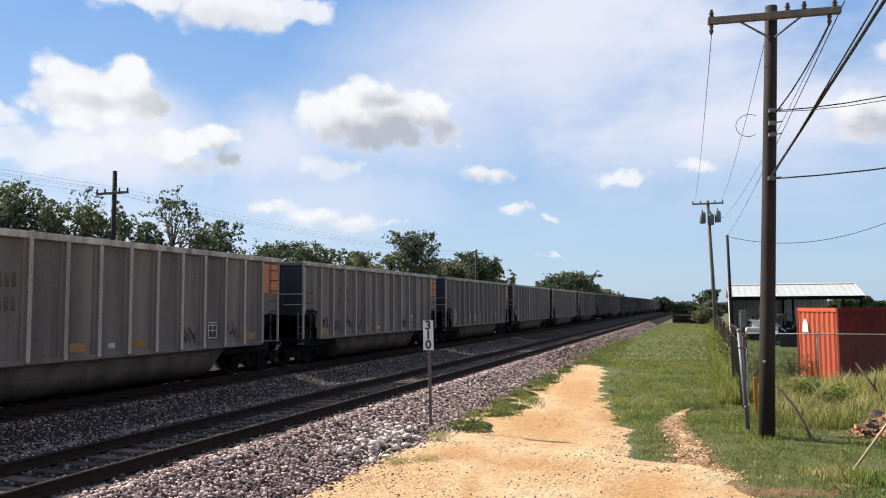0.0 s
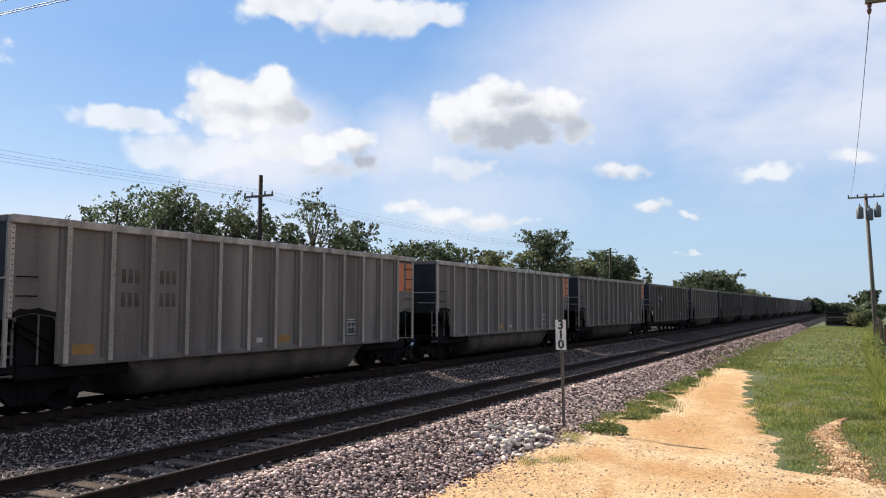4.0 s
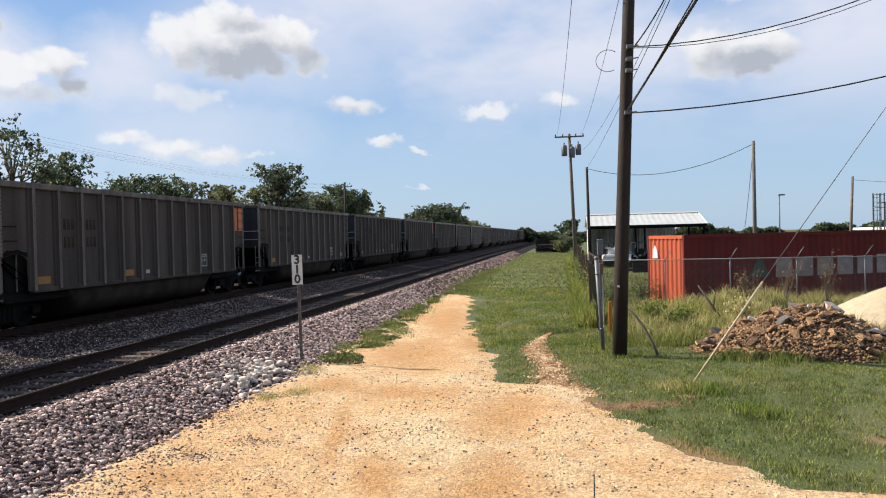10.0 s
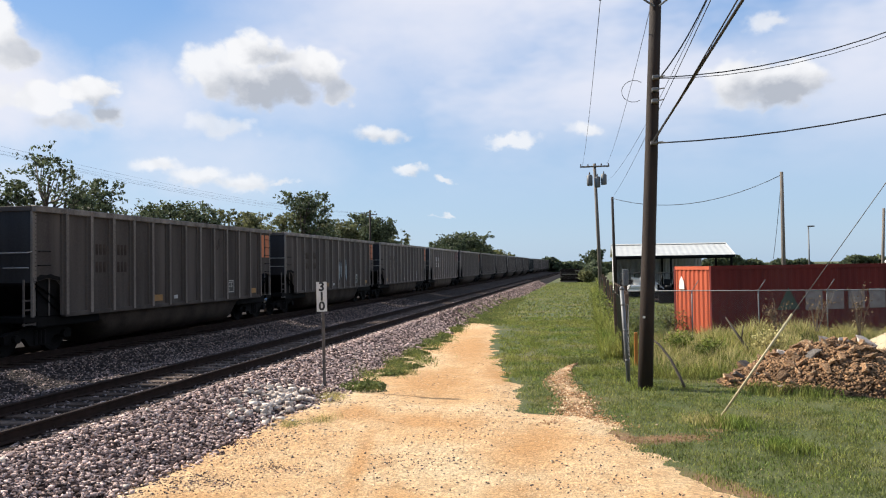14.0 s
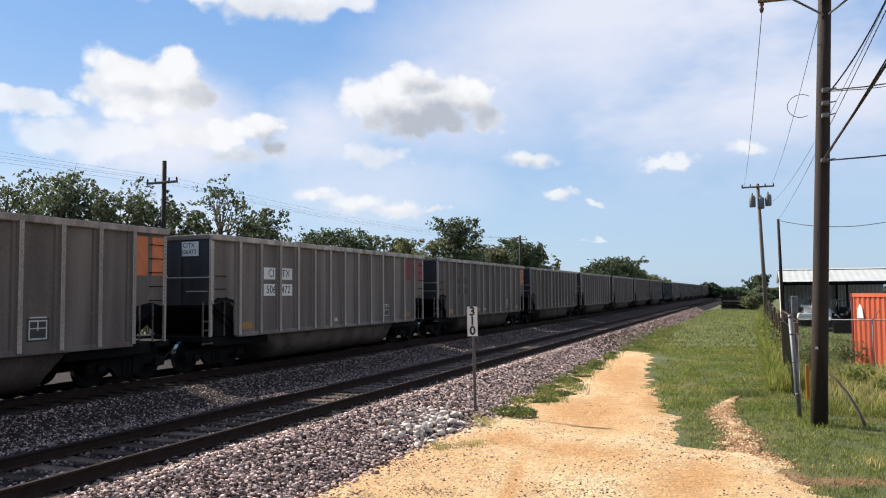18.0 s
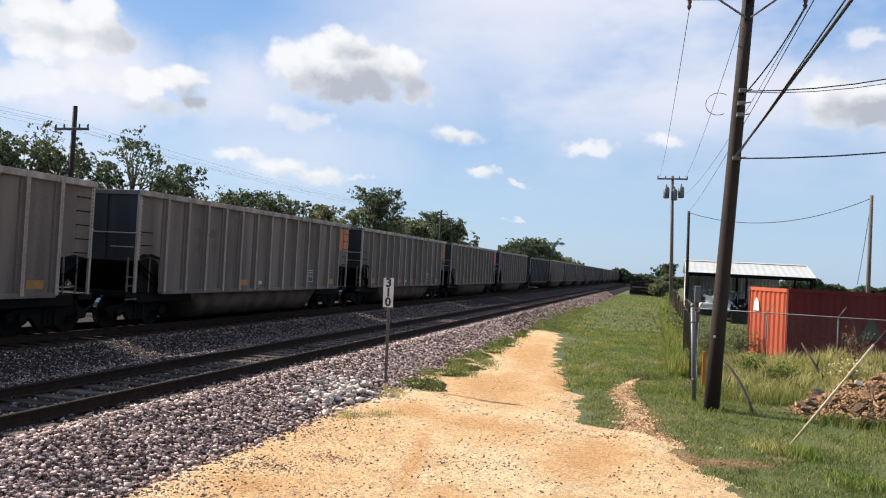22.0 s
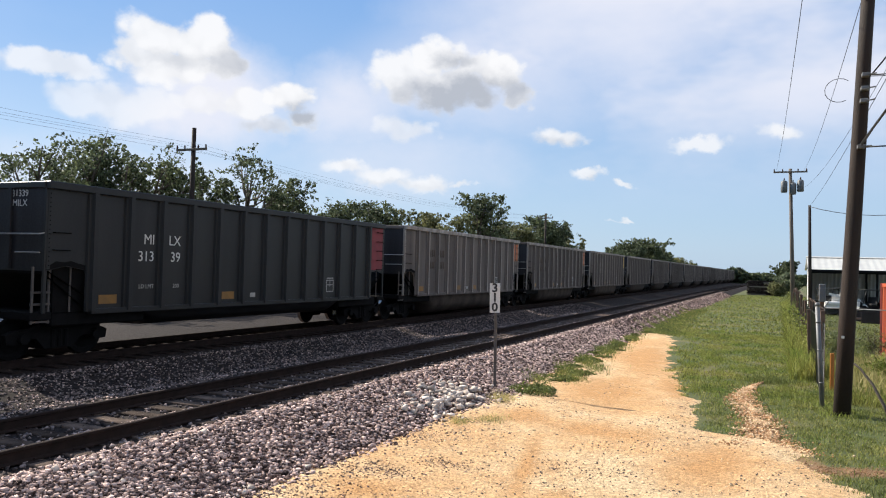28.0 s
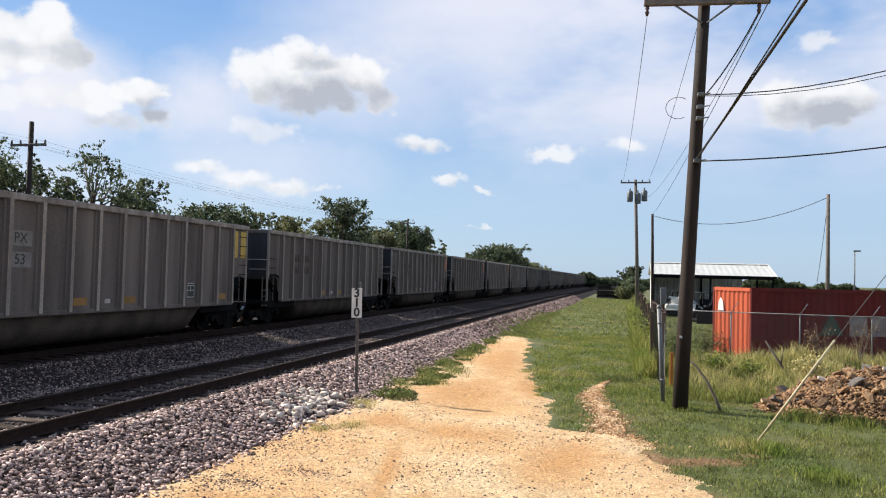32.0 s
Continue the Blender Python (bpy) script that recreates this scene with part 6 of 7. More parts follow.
def tank_house():
    H = empty("block_building", pose(22.4, 55, 0), "white painted block building with a grey door", "building")
    part("wall", Geo().box(0, 0, 0, 11, 0.2, 2.55).box(0, 0.2, 0, 0.2, 8, 2.55).box(10.8, 0.2, 0, 11, 8, 2.55).box(0.2, 7.8, 0, 10.8, 8, 2.55).me("wall", M_BLOCK), H)
    part("roof_slab", Geo().box(-0.25, -0.3, 2.55, 11.25, 8.3, 2.75, 0.02).me("roof_slab", M_WHITE), H)
    d = part("door", Geo().box(3.35, -0.03, 0.05, 4.3, 0.0, 2.1, 0.01).me("door", M_ROOF), H, None, "pale grey steel door")
    part("door_frame", Geo().box(3.25, -0.05, 0.0, 3.34, 0.0, 2.2).box(4.31, -0.05, 0.0, 4.4, 0.0, 2.2).box(3.25, -0.05, 2.11, 4.4, 0.0, 2.2).me("door_frame", M_GALV), d)
    part("door_handle", Geo().box(4.15, -0.09, 1.0, 4.22, -0.03, 1.15, 0.01).me("door_handle", M_BLACK), d)
    part("meter", Geo().box(4.9, -0.1, 1.1, 5.15, 0.0, 1.4, 0.02).me("meter", M_GALV), H)
    part("window", Geo().box(6.4, -0.03, 1.0, 7.6, 0.0, 2.0).me("window", M_GLASS), H)
    T = empty("steel_tank", pose(27.2, 59.0, 2.75), "round galvanised steel tank with a low cone roof", "tank")
    n = 20
    for i in range(n):
        a0, a1 = 2 * math.pi * i / n, 2 * math.pi * (i + 1) / n
        V = []
        for r in (4.05, 4.0):
            for a in (a0 + 0.004, (a0 + a1) / 2, a1 - 0.004):
                V += [(r * math.cos(a), r * math.sin(a), 0), (r * math.cos(a), r * math.sin(a), 1.7)]
        F = [(0, 2, 3, 1), (2, 4, 5, 3), (8, 6, 7, 9), (10, 8, 9, 11), (0, 1, 7, 6), (4, 10, 11, 5), (1, 3, 9, 7), (3, 5, 11, 9), (0, 6, 8, 2), (2, 8, 10, 4)]
        part("panel", mesh("panel", V, F, M_TANK), T)
        part("seam", Geo().box(4.04, -0.03, 0, 4.09, 0.03, 1.72).me("seam", M_DARK), T, pose(0, 0, 0, 0, 0, math.degrees(a0)))
    part("cone_roof", Geo().lathe([(4.15, 1.7), (4.15, 1.76), (0.4, 2.25), (0.0, 2.27)], 40).me("cone_roof", M_GALV, True), T)
    part("roof_vent", Geo().lathe([(0.42, 2.2), (0.42, 2.4), (0.55, 2.42), (0.5, 2.55), (0.1, 2.62)], 16).me("roof_vent", M_GALV, True), T)
    part("vent_pipe", Geo().tube([(-4.15, 0, -0.1), (-4.15, 0, 2.05), (-3.6, 0, 2.1), (-3.6, 0, 1.8)], 0.05, 8).me("vent_pipe", M_WHITE, True), T)
    Ld = empty("caged_ladder", pose(21.6, 57.2, 0), "galvanised caged ladder beside the tank", "ladder")
    for s in (-0.2, 0.2):
        part("stile", Geo().box(s - 0.03, -0.03, 0, s + 0.03, 0.03, 5.1).me("stile", M_GALV), Ld)
    for i in range(16):
        part("rung", Geo().tube([(-0.2, 0, 0.3 + 0.3 * i), (0.2, 0, 0.3 + 0.3 * i)], 0.015, 6).me("rung", M_GALV), Ld)
    for i in range(4):
        z = 2.3 + 0.9 * i
        part("hoop", Geo().tube([(0.38 * math.cos(a), -0.35 + 0.38 * math.sin(a), z) for a in [math.pi * (0.9 + 1.2 * j / 8) for j in range(9)]], 0.025, 5).me("hoop", M_GALV), Ld)
    for a in (1.0, 1.3, 1.5, 1.7, 2.0):
        part("cage_bar", Geo().box(-0.02, -0.02, 2.3, 0.02, 0.02, 5.1).me("cage_bar", M_GALV), Ld, pose(0.38 * math.cos(math.pi * a), -0.35 + 0.38 * math.sin(math.pi * a), 0))
    part("platform", Geo().box(0.2, -0.4, 4.4, 1.6, 0.4, 4.48).me("platform", M_GALV), Ld)
    V = empty("vent_stack", pose(25.4, 54.4, 0), "dark steel stack pipe by the tank", "pipe")
    part("pipe", Geo().tube([(0, 0, 0), (0, 0, 4.75)], 0.05, 8).me("pipe", M_DARK, True), V)


tank_house()


def timber_stack():
    S = empty("timber_stack", pose(-4.1, 121, 0), "stack of old dark railway ties", "timber stack")
    rs = random.Random(4)
    tie = Geo().box(-1.3, -0.115, 0, 1.3, 0.115, 0.17, 0.01).me("timber", M_POLEG)
    tie2 = Geo().box(-1.3, -0.115, 0, 1.3, 0.115, 0.17, 0.01).me("timber", M_TIE)
    for lay in range(11):
        for i in range(4):
            for col in range(2):
                part("timber", rs.choice((tie, tie2)), S, pose(1.1 + 2.1 * col + rs.uniform(-0.18, 0.18), 0.3 * i, 0.19 * lay, 0, 0, rs.uniform(-2, 2)))


timber_stack()


# ---- heaps ----
def heap_z(x, y, cx, cy, rx, ry, h, rough, seed):
    d = np.sqrt(((x - cx) / rx) ** 2 + ((y - cy) / ry) ** 2)
    z = h * np.clip(1 - d, 0, 1) ** 0.8
    return z + rough * np.sin(x * 3.1 + seed) * np.sin(y * 2.7 + seed) * np.clip(1 - d, 0, 1)


def heap(name, cx, cy, rx, ry, h, rough, seed, material, label, category):
    xs, ys = np.linspace(cx - rx, cx + rx, 46), np.linspace(cy - ry, cy + ry, 40)
    f = lambda x, y: heap_z(x, y, cx, cy, rx, ry, h, rough, seed) + RNG.uniform(-0.02, 0.02, np.shape(x)) - 0.03
    X, Y = np.meshgrid(xs, ys, indexing="ij")
    V = np.stack([X - cx, Y - cy, f(X, Y)], -1).reshape(-1, 3)
    i = np.arange(45)[:, None] * 40 + np.arange(39)[None]
    F = np.stack([i, i + 40, i + 41, i + 1], -1).reshape(-1, 4)
    H = empty(name, pose(cx, cy, 0), label, category)
    part("mound", fast_mesh("mound", V, F, [material], True), H)
    return H


rub = heap("rubble_pile", 5.33, 18.35, 2.4, 1.75, 1.05, 0.06, 1.0, M_RUBD, "heap of broken brown clay lumps and concrete", "rubble pile")
rr = np.random.default_rng(21)
lumps = []
for i in range(12):
    lumps.append([hull_rock(rr, "lump", M_RUB), hull_rock(rr, "slab", M_CONC, (1.0, 0.75, 0.4)), hull_rock(rr, "lump", M_PALE)])
for i in range(290):
    a, q = rr.uniform(0, 2 * np.pi), rr.uniform(0, 1) ** 0.6
    x, y = 2.3 * q * math.cos(a), 1.65 * q * math.sin(a)
    z = float(heap_z(5.33 + x, 18.35 + y, 5.33, 18.35, 2.4, 1.75, 1.05, 0.06, 1.0))
    kind = 0 if rr.uniform() < 0.95 else (1 if rr.uniform() < 0.5 else 2)
    s = (0.045 + 0.11 * rr.uniform(0, 1) ** 2) * (1.3 if kind == 1 else 1.0)
    ob = part("slab" if kind == 1 else "lump", lumps[i % 12][kind], rub, pose(x, y, z + s * 0.2, rr.uniform(-40, 40), rr.uniform(-40, 40), rr.uniform(0, 360)))
    ob.scale = (s * 1.3, s, s * 0.85)
for x, y, z, s, rot in ((-0.35, -1.35, 0.12, 0.42, 30), (-0.05, 0.2, 1.05, 0.40, 70), (1.3, -0.55, 0.55, 0.42, 120), (-1.2, -0.9, 0.3, 0.33, 10), (0.6, -0.2, 0.85, 0.3, 200), (1.9, -0.9, 0.25, 0.25, 60), (0.75, 0.35, 1.0, 0.28, 15)):
    ob = part("slab", lumps[int(rot) % 12][1 if z != 1.0 else 2], rub, pose(x, y, z - 0.12, 10, 12, rot), "large grey concrete lump")
    ob.scale = (s, s, s * 0.9)
pts = []
for i in range(9000):
    a, q = rr.uniform(0, 2 * np.pi), rr.uniform(0, 1.06) ** 0.55
    x, y = 5.33 + 2.4 * q * math.cos(a), 18.35 + 1.75 * q * math.sin(a)
    pts.append((x, y, float(heap_z(x, y, 5.33, 18.35, 2.4, 1.75, 1.05, 0.06, 1.0)) - 0.0))
M_CHIP = mat("clay crumbs", (0.30, 0.17, 0.08), (0.13, 0.07, 0.035), scale=6, fine=40, bump=0.5, island=0.65, vary=0)
ob = part("rubble_grit", stones("rubble_grit", np.array(pts) - np.array((5.33, 18.35, 0)), rr.uniform(0.018, 0.06, 9000), M_CHIP, rr), rub, None, "loose crumbs of clay and brick", "stuff")

sand = heap("limestone_heap", 9.2, 23.2, 2.25, 2.0, 1.18, 0.02, 2.0, M_SAND, "smooth heap of pale crushed limestone", "gravel heap")
pts = []
for i in range(3000):
    a, q = rr.uniform(0, 2 * np.pi), rr.uniform(0, 1.08) ** 0.6
    x, y = 9.2 + 2.25 * q * math.cos(a), 23.2 + 2.0 * q * math.sin(a)
    pts.append((x - 9.2, y - 23.2, float(heap_z(x, y, 9.2, 23.2, 2.25, 2.0, 1.18, 0.02, 2.0)) - 0.02))
M_SGRAV = mat("pale limestone chips", (0.56, 0.48, 0.344), (0.44, 0.36, 0.248), scale=6, fine=40, bump=0.4, island=0.3, vary=0)
part("limestone_grit", stones("limestone_grit", np.array(pts), rr.uniform(0.006, 0.02, 3000), M_SGRAV, rr), sand, None, "loose pale limestone chips", "stuff")

# ---- stones of the ballast and the road ----
rb = np.random.default_rng(33)


def shoulder_points(n, y0, y1, power):
    y = y0 + (y1 - y0) * rb.uniform(0, 1, n) ** power
    f = foot(y) + rb.normal(0, 0.16, n) + 0.25 * rb.uniform(0, 1, n) ** 4
    x = f + (-7.35 - f) * rb.uniform(0, 1, n)
    return x, y


def stones_at(name, x, y, size, material, label, category="stones", lift=0.2):
    z = bed_z(x, y)
    p = np.stack([x, y, z + size * lift], -1)
    return tagged(new(name, stones(name, p, size, material, rb)), label, category, kind="stuff")


def heaped(x, y, size, jitter):
    """Stones lie loosely on one another, at uneven heights."""
    return np.stack([x, y, bed_z(x, y) + size * 0.25 + jitter * rb.uniform(-0.4, 1.0, len(x)) * size], -1)


for nm, n, q, lab in (("ballast_stones", 44000, M_STONE, "loose dark grey-brown crushed ballast stones"), ("ballast_stones_pink", 20000, M_STONEP, "loose pale pinkish crushed ballast stones")):
    x, y = shoulder_points(n, 4.5, 34.0, 1.6)
    s = rb.uniform(0.017, 0.038, len(x)) * (1 + 0.010 * y)
    tagged(new(nm, stones(nm, heaped(x, y, s, 0.8) + np.array((0, 0, 0.012 if q is M_STONEP else 0.0)), s, q, rb, flat=0.5, fine=True)), lab, "stones", kind="stuff")
for nm, n, q in (("ballast_stones_far", 9000, M_STONE), ("ballast_stones_far_pale", 3500, M_STONEP)):
    x, y = shoulder_points(n, 30.0, 110.0, 1.5)
    stones_at(nm, x, y, rb.uniform(0.04, 0.085, len(x)), q, "ballast stones farther along the line")
n = 22000
x, y = rb.uniform(-13.6, -9.75, n), 4 + 50 * rb.uniform(0, 1, n) ** 1.6
s = rb.uniform(0.018, 0.038, n) * (1 + 0.008 * y)
tagged(new("ballast_stones_between", stones("ballast_stones_between", heaped(x, y, s, 0.5), s, M_STONE_SHADE, rb, flat=0.5)), "ballast stones between the tracks in a shade tone", "stones", kind="stuff")
n = 8000
x, y = rb.uniform(-13.4, -9.8, n), 4 + 45 * rb.uniform(0, 1, n) ** 1.6
s = rb.uniform(0.016, 0.030, n)
tagged(new("ballast_stones_between_pale", stones("ballast_stones_between_pale", heaped(x, y, s, 0.6), s, M_STONEP, rb, flat=0.5)), "paler ballast stones between the tracks", "stones", kind="stuff")
n = 9000
x, y = rb.uniform(T1 - 1.5, -7.0, n), 3 + 55 * rb.uniform(0, 1, n) ** 1.5
stones_at("ballast_stones_in_track", x, y, rb.uniform(0.025, 0.05, n), M_STONE_SHADE, "ballast stones lying between the ties", lift=0.3)
# pale stones laid along the sunlit strip, its light put into their colour
n = 9000
x, y = -7.88 - 0.62 * rb.uniform(0, 1, n) ** 1.3, 4 + 75 * rb.uniform(0, 1, n) ** 1.5
s = rb.uniform(0.018, 0.040, n)
ob = np.stack([x, y, bed_z(x, y) + 0.01 + s * 0.3], -1)
tagged(new("ballast_stones_by_rail", stones("ballast_stones_by_rail", ob, s, M_STONEP, rb, flat=0.5)), "pale ballast stones marking the sunlit strip by the rail", "stones", kind="stuff")
n = 3600
x, y = -7.45 + np.abs(rb.normal(0, 0.25, n)), 4 + 70 * rb.uniform(0, 1, n) ** 1.5
x = np.minimum(x, -6.9)
s = rb.uniform(0.022, 0.045, n) * (1 + 0.01 * y)
tagged(new("ballast_stones_on_ties", stones("ballast_stones_on_ties", np.stack([x, y, np.minimum(bed_z(x, y) - 0.01, 0.42) + s * 0.2], -1), s, M_STONE, rb, flat=0.5)), "ballast stones heaped over the tie ends", "stones", kind="stuff")
n = 170
x, y = -5.98 + rb.normal(0, 0.30, n), 13.9 + rb.normal(0, 0.7, n)
s = rb.uniform(0.035, 0.10, n)
tagged(new("pale_rocks", stones("pale_rocks", heaped(x, y, s, 0.4) + np.array((0, 0, 0.03)), s, M_PALE, rb, flat=0.55, fine=True)), "patch of larger white limestone rocks", "stones", kind="stuff")
n = 110
x, y = rb.uniform(-7.3, -5.6, n), rb.uniform(5, 24, n)
stones_at("pale_rocks_scattered", x, y, rb.uniform(0.03, 0.07, n), M_PALE, "scattered white rocks on the ballast", lift=0.6)


def on_road(n, y0, y1, power=1.6):
    y = y0 + (y1 - y0) * rb.uniform(0, 1, n) ** power
    l, r = road_edges(y)
    return l + (r + 0.35 * rb.uniform(0, 1, n) ** 2 - l) * rb.uniform(0, 1, n), y


def on_clay(x, y):
    """True on the smooth patches, which carry few stones."""
    hit = np.zeros(len(x), dtype=bool)
    for sx, sy, rx, ry, turn in CLAY:
        c, d = math.cos(radians(turn)), math.sin(radians(turn))
        u, v = (x - sx) * c + (y - sy) * d, (y - sy) * c - (x - sx) * d
        hit |= (u / rx) ** 2 + (v / ry) ** 2 < 0.85
    return hit


M_PEB = mat("road pebbles", (0.688, 0.52, 0.328), (0.528, 0.368, 0.208), scale=6, fine=40, bump=0.3, island=0.3, vary=0)
M_PEBD = mat("dark road pebbles", (0.13, 0.095, 0.075), (0.08, 0.06, 0.05), scale=6, fine=40, bump=0.3, island=0.4, vary=0)
for nm, n, y0, y1, s0, s1, q, lab in (("road_pebbles", 45000, 4.5, 24, 0.006, 0.016, M_PEB, "pale pebbles pressed into the dirt track"),
                                     ("road_stones", 3400, 5, 30, 0.012, 0.034, M_PEB, "loose pale stones on the dirt track"),
                                     ("dark_pebbles", 9500, 4.5, 28, 0.007, 0.027, M_PEBD, "dark pebbles on the dirt track")):
    x, y = on_road(n, y0, y1)
    ok = (x > -5.3) & (np.sin(x * 1.7 + 0.6 * y) * np.sin(y * 1.1 - 0.8 * x + 1) + 0.6 * np.sin(x * 4.1) * np.sin(y * 3.3) + rb.normal(0, 0.55, n) > -0.15 + np.clip((y - 12) * 0.12, 0, 1.2)) & ((rb.uniform(0, 1, n) < 0.2) | ~on_clay(x, y))
    x, y = x[ok], y[ok]
    n = len(x)
    s = rb.uniform(s0, s1, n)
    tagged(new(nm, stones(nm, np.stack([x, y, road_z(x, y) + s * 0.05], -1), s, q, rb)), lab, "pebbles", kind="stuff")
n = 450
x, y = -5.5 + rb.normal(0, 0.35, n), 8 + rb.uniform(-3.5, 7, n)
tagged(new("spilled_ballast", stones("spilled_ballast", np.stack([x, y, road_z(x, y)], -1), rb.uniform(0.010, 0.03, n), M_STONE, rb)), "ballast stones spilled onto the dirt", "stones", kind="stuff")
# dark ballast grit trodden into the dirt in loose patches
gx, gy = [], []
for cx, cy, rx, ry, n in ((-4.85, 9.05, 0.45, 0.22, 420), (-4.2, 9.75, 0.3, 0.16, 160), (-5.2, 7.8, 0.5, 0.5, 420), (-3.6, 8.3, 0.5, 0.2, 120), (-5.2, 11.2, 0.35, 0.35, 200), (-2.4, 10.6, 0.5, 0.25, 90), (-4.0, 7.2, 0.6, 0.3, 200)):
    gx.append(cx + rb.normal(0, rx, n))
    gy.append(cy + rb.normal(0, ry, n))
x, y = np.concatenate(gx), np.concatenate(gy)
tagged(new("trodden_grit", stones("trodden_grit", np.stack([x, y, road_z(x, y)], -1), rb.uniform(0.008, 0.022, len(x)), M_STONE, rb)), "dark ballast grit trodden into the dirt", "pebbles", kind="stuff")
# washed-out gravel running from the road up into the grass
WASH_Y = (13.4, 14.3, 15.3, 16.3, 17.7, 18.8, 19.95, 21.0, 21.7)
WASH_X = (-0.10, -0.22, -0.30, -0.38, -0.66, -0.74, -0.66, -0.50, -0.30)
WASH_W = (0.55, 0.38, 0.33, 0.30, 0.27, 0.22, 0.12, 0.05, 0.02)


def wash(y):
    return np.interp(y, WASH_Y, WASH_X), np.interp(y, WASH_Y, WASH_W)


n = 3600
y = 13.2 + 8.3 * rb.uniform(0, 1, n) ** 1.2
c, w = wash(y)
x = c + w * rb.normal(0, 0.62, n)
for nm, q, a, b, lab in (("washed_gravel", M_PEB, 0, 800, "tan gravel washed out into the grass"), ("washed_clods", M_RUB, 800, 3600, "brown clay crumbs washed out into the grass")):
    tagged(new(nm, stones(nm, np.stack([x[a:b], y[a:b], 0 * x[a:b] + 0.014], -1), rb.uniform(0.010, 0.034, b - a), q, rb)), lab, "gravel", kind="stuff")


n = 900
k = rb.uniform(0, 1, n)
x, y = 0.2 + 1.7 * k + rb.normal(0, 0.08, n), 12.15 + 0.55 * k + rb.normal(0, 0.16, n)
tagged(new("bare_soil_clods", stones("bare_soil_clods", np.stack([x, y, ground_z(x, y) - 0.008], -1), rb.uniform(0.006, 0.022, n), M_RUB, rb)), "reddish clay crumbs on bare soil", "gravel", kind="stuff")
WORN = [(4.25, 10.6, 0.5, 0.25), (5.25, 12.4, 0.4, 0.25), (5.4, 11.4, 0.4, 0.22), (2.05, 13.3, 0.3, 0.12)]

# ---- grass and weeds ----
gr = np.random.default_rng(77)


def bare(x, y):
    """True where no grass grows."""
    l, r = road_edges(y)
    l = np.interp(y, [p[0] for p in GRASS_L], [p[1] for p in GRASS_L]) + 0.1 * np.sin(y * 2.9)
    r = r - 0.25
    soft = gr.normal(0, 0.2, len(x)) + 0.12 * np.sin(x * 9.1 + y * 3.3) * np.sin(y * 6.7)
    road = (x > l - 0.05 + soft) & (x < r + soft) & (y < 36)
    bal = x < foot(y) + 0.15 + np.abs(soft)
    c, w = wash(y)
    washed = (np.abs(x - c) < w * 0.9 + soft) & (y > 13.2) & (y < 21.7)
    for i in range(8):
        k = i / 7
        washed |= (np.abs(x - 0.3 - 1.4 * k) < 0.14) & (np.abs(y - 12.2 - 0.5 * k) < 0.32 * math.sin(math.pi * (0.14 + 0.85 * k)) + soft * 0.8)
    for cx, cy, rx, ry in WORN:
        washed |= ((x - cx) / rx) ** 2 + ((y - cy) / ry) ** 2 < 0.7 + soft * 3
    rubm = ((x - 5.33) / 2.3) ** 2 + ((y - 18.35) / 1.65) ** 2 < 0.9
    sandm = ((x - 9.2) / 2.15) ** 2 + ((y - 23.2) / 1.9) ** 2 < 0.95
    # thin strip between road and ballast carries grass in tufts only
    strip = (x < -2.9) & (y < 36)
    tuft = np.sin(y * 0.85 + 1.2 + x * 1.5) + 0.6 * np.sin(y * 2.3 - x * 2) + soft * 6 > 0.1
    early = strip & (y < 15.2)
    return road | bal | washed | rubm | sandm | (strip & ~tuft) | early


def sow(name, n, x0, x1, y0, y1, power, h0, h1, w0, w1, material, label, lean=0.6, keep=None):
    x, y = gr.uniform(x0, x1, n), y0 + (y1 - y0) * gr.uniform(0, 1, n) ** power
    ok = ~bare(x, y)
    if keep is not None:
        ok &= keep(x, y)
    x, y = x[ok], y[ok]
    n = len(x)
    clump = 0.65 + 0.35 * np.sin(x * 3.3 + y) * np.sin(y * 2.9 - x * 1.3)
    p = np.stack([x, y, ground_z(x, y) - 0.015], -1)
    h = gr.uniform(h0, h1, n) * clump
    return tagged(new(name, blades(name, p, h, gr.uniform(w0, w1, n) * (1 + y * 0.02), material, gr, lean)), label, "grass", kind="stuff")


sow("lawn_grass_near", 140000, -1.6, 11, 7.2, 20.0, 1.2, 0.025, 0.095, 0.0028, 0.006, M_LAWN, "short green mown grass beside the track", 1.0)
sow("lawn_grass_mid", 65000, -4.6, 6, 19.0, 38.0, 1.2, 0.03, 0.10, 0.005, 0.009, M_LAWN, "green grass along the lane", 0.8)
sow("lawn_grass_far", 50000, -6.6, 16, 36.0, 118.0, 1.4, 0.06, 0.14, 0.01, 0.02, M_LAWN, "green grass lane running into the distance", 0.8)
sow("dry_grass", 36000, -1.6, 11, 7.0, 24.0, 1.0, 0.02, 0.06, 0.002, 0.004, M_DRY, "dry straw-coloured grass in the lawn", 1.2)


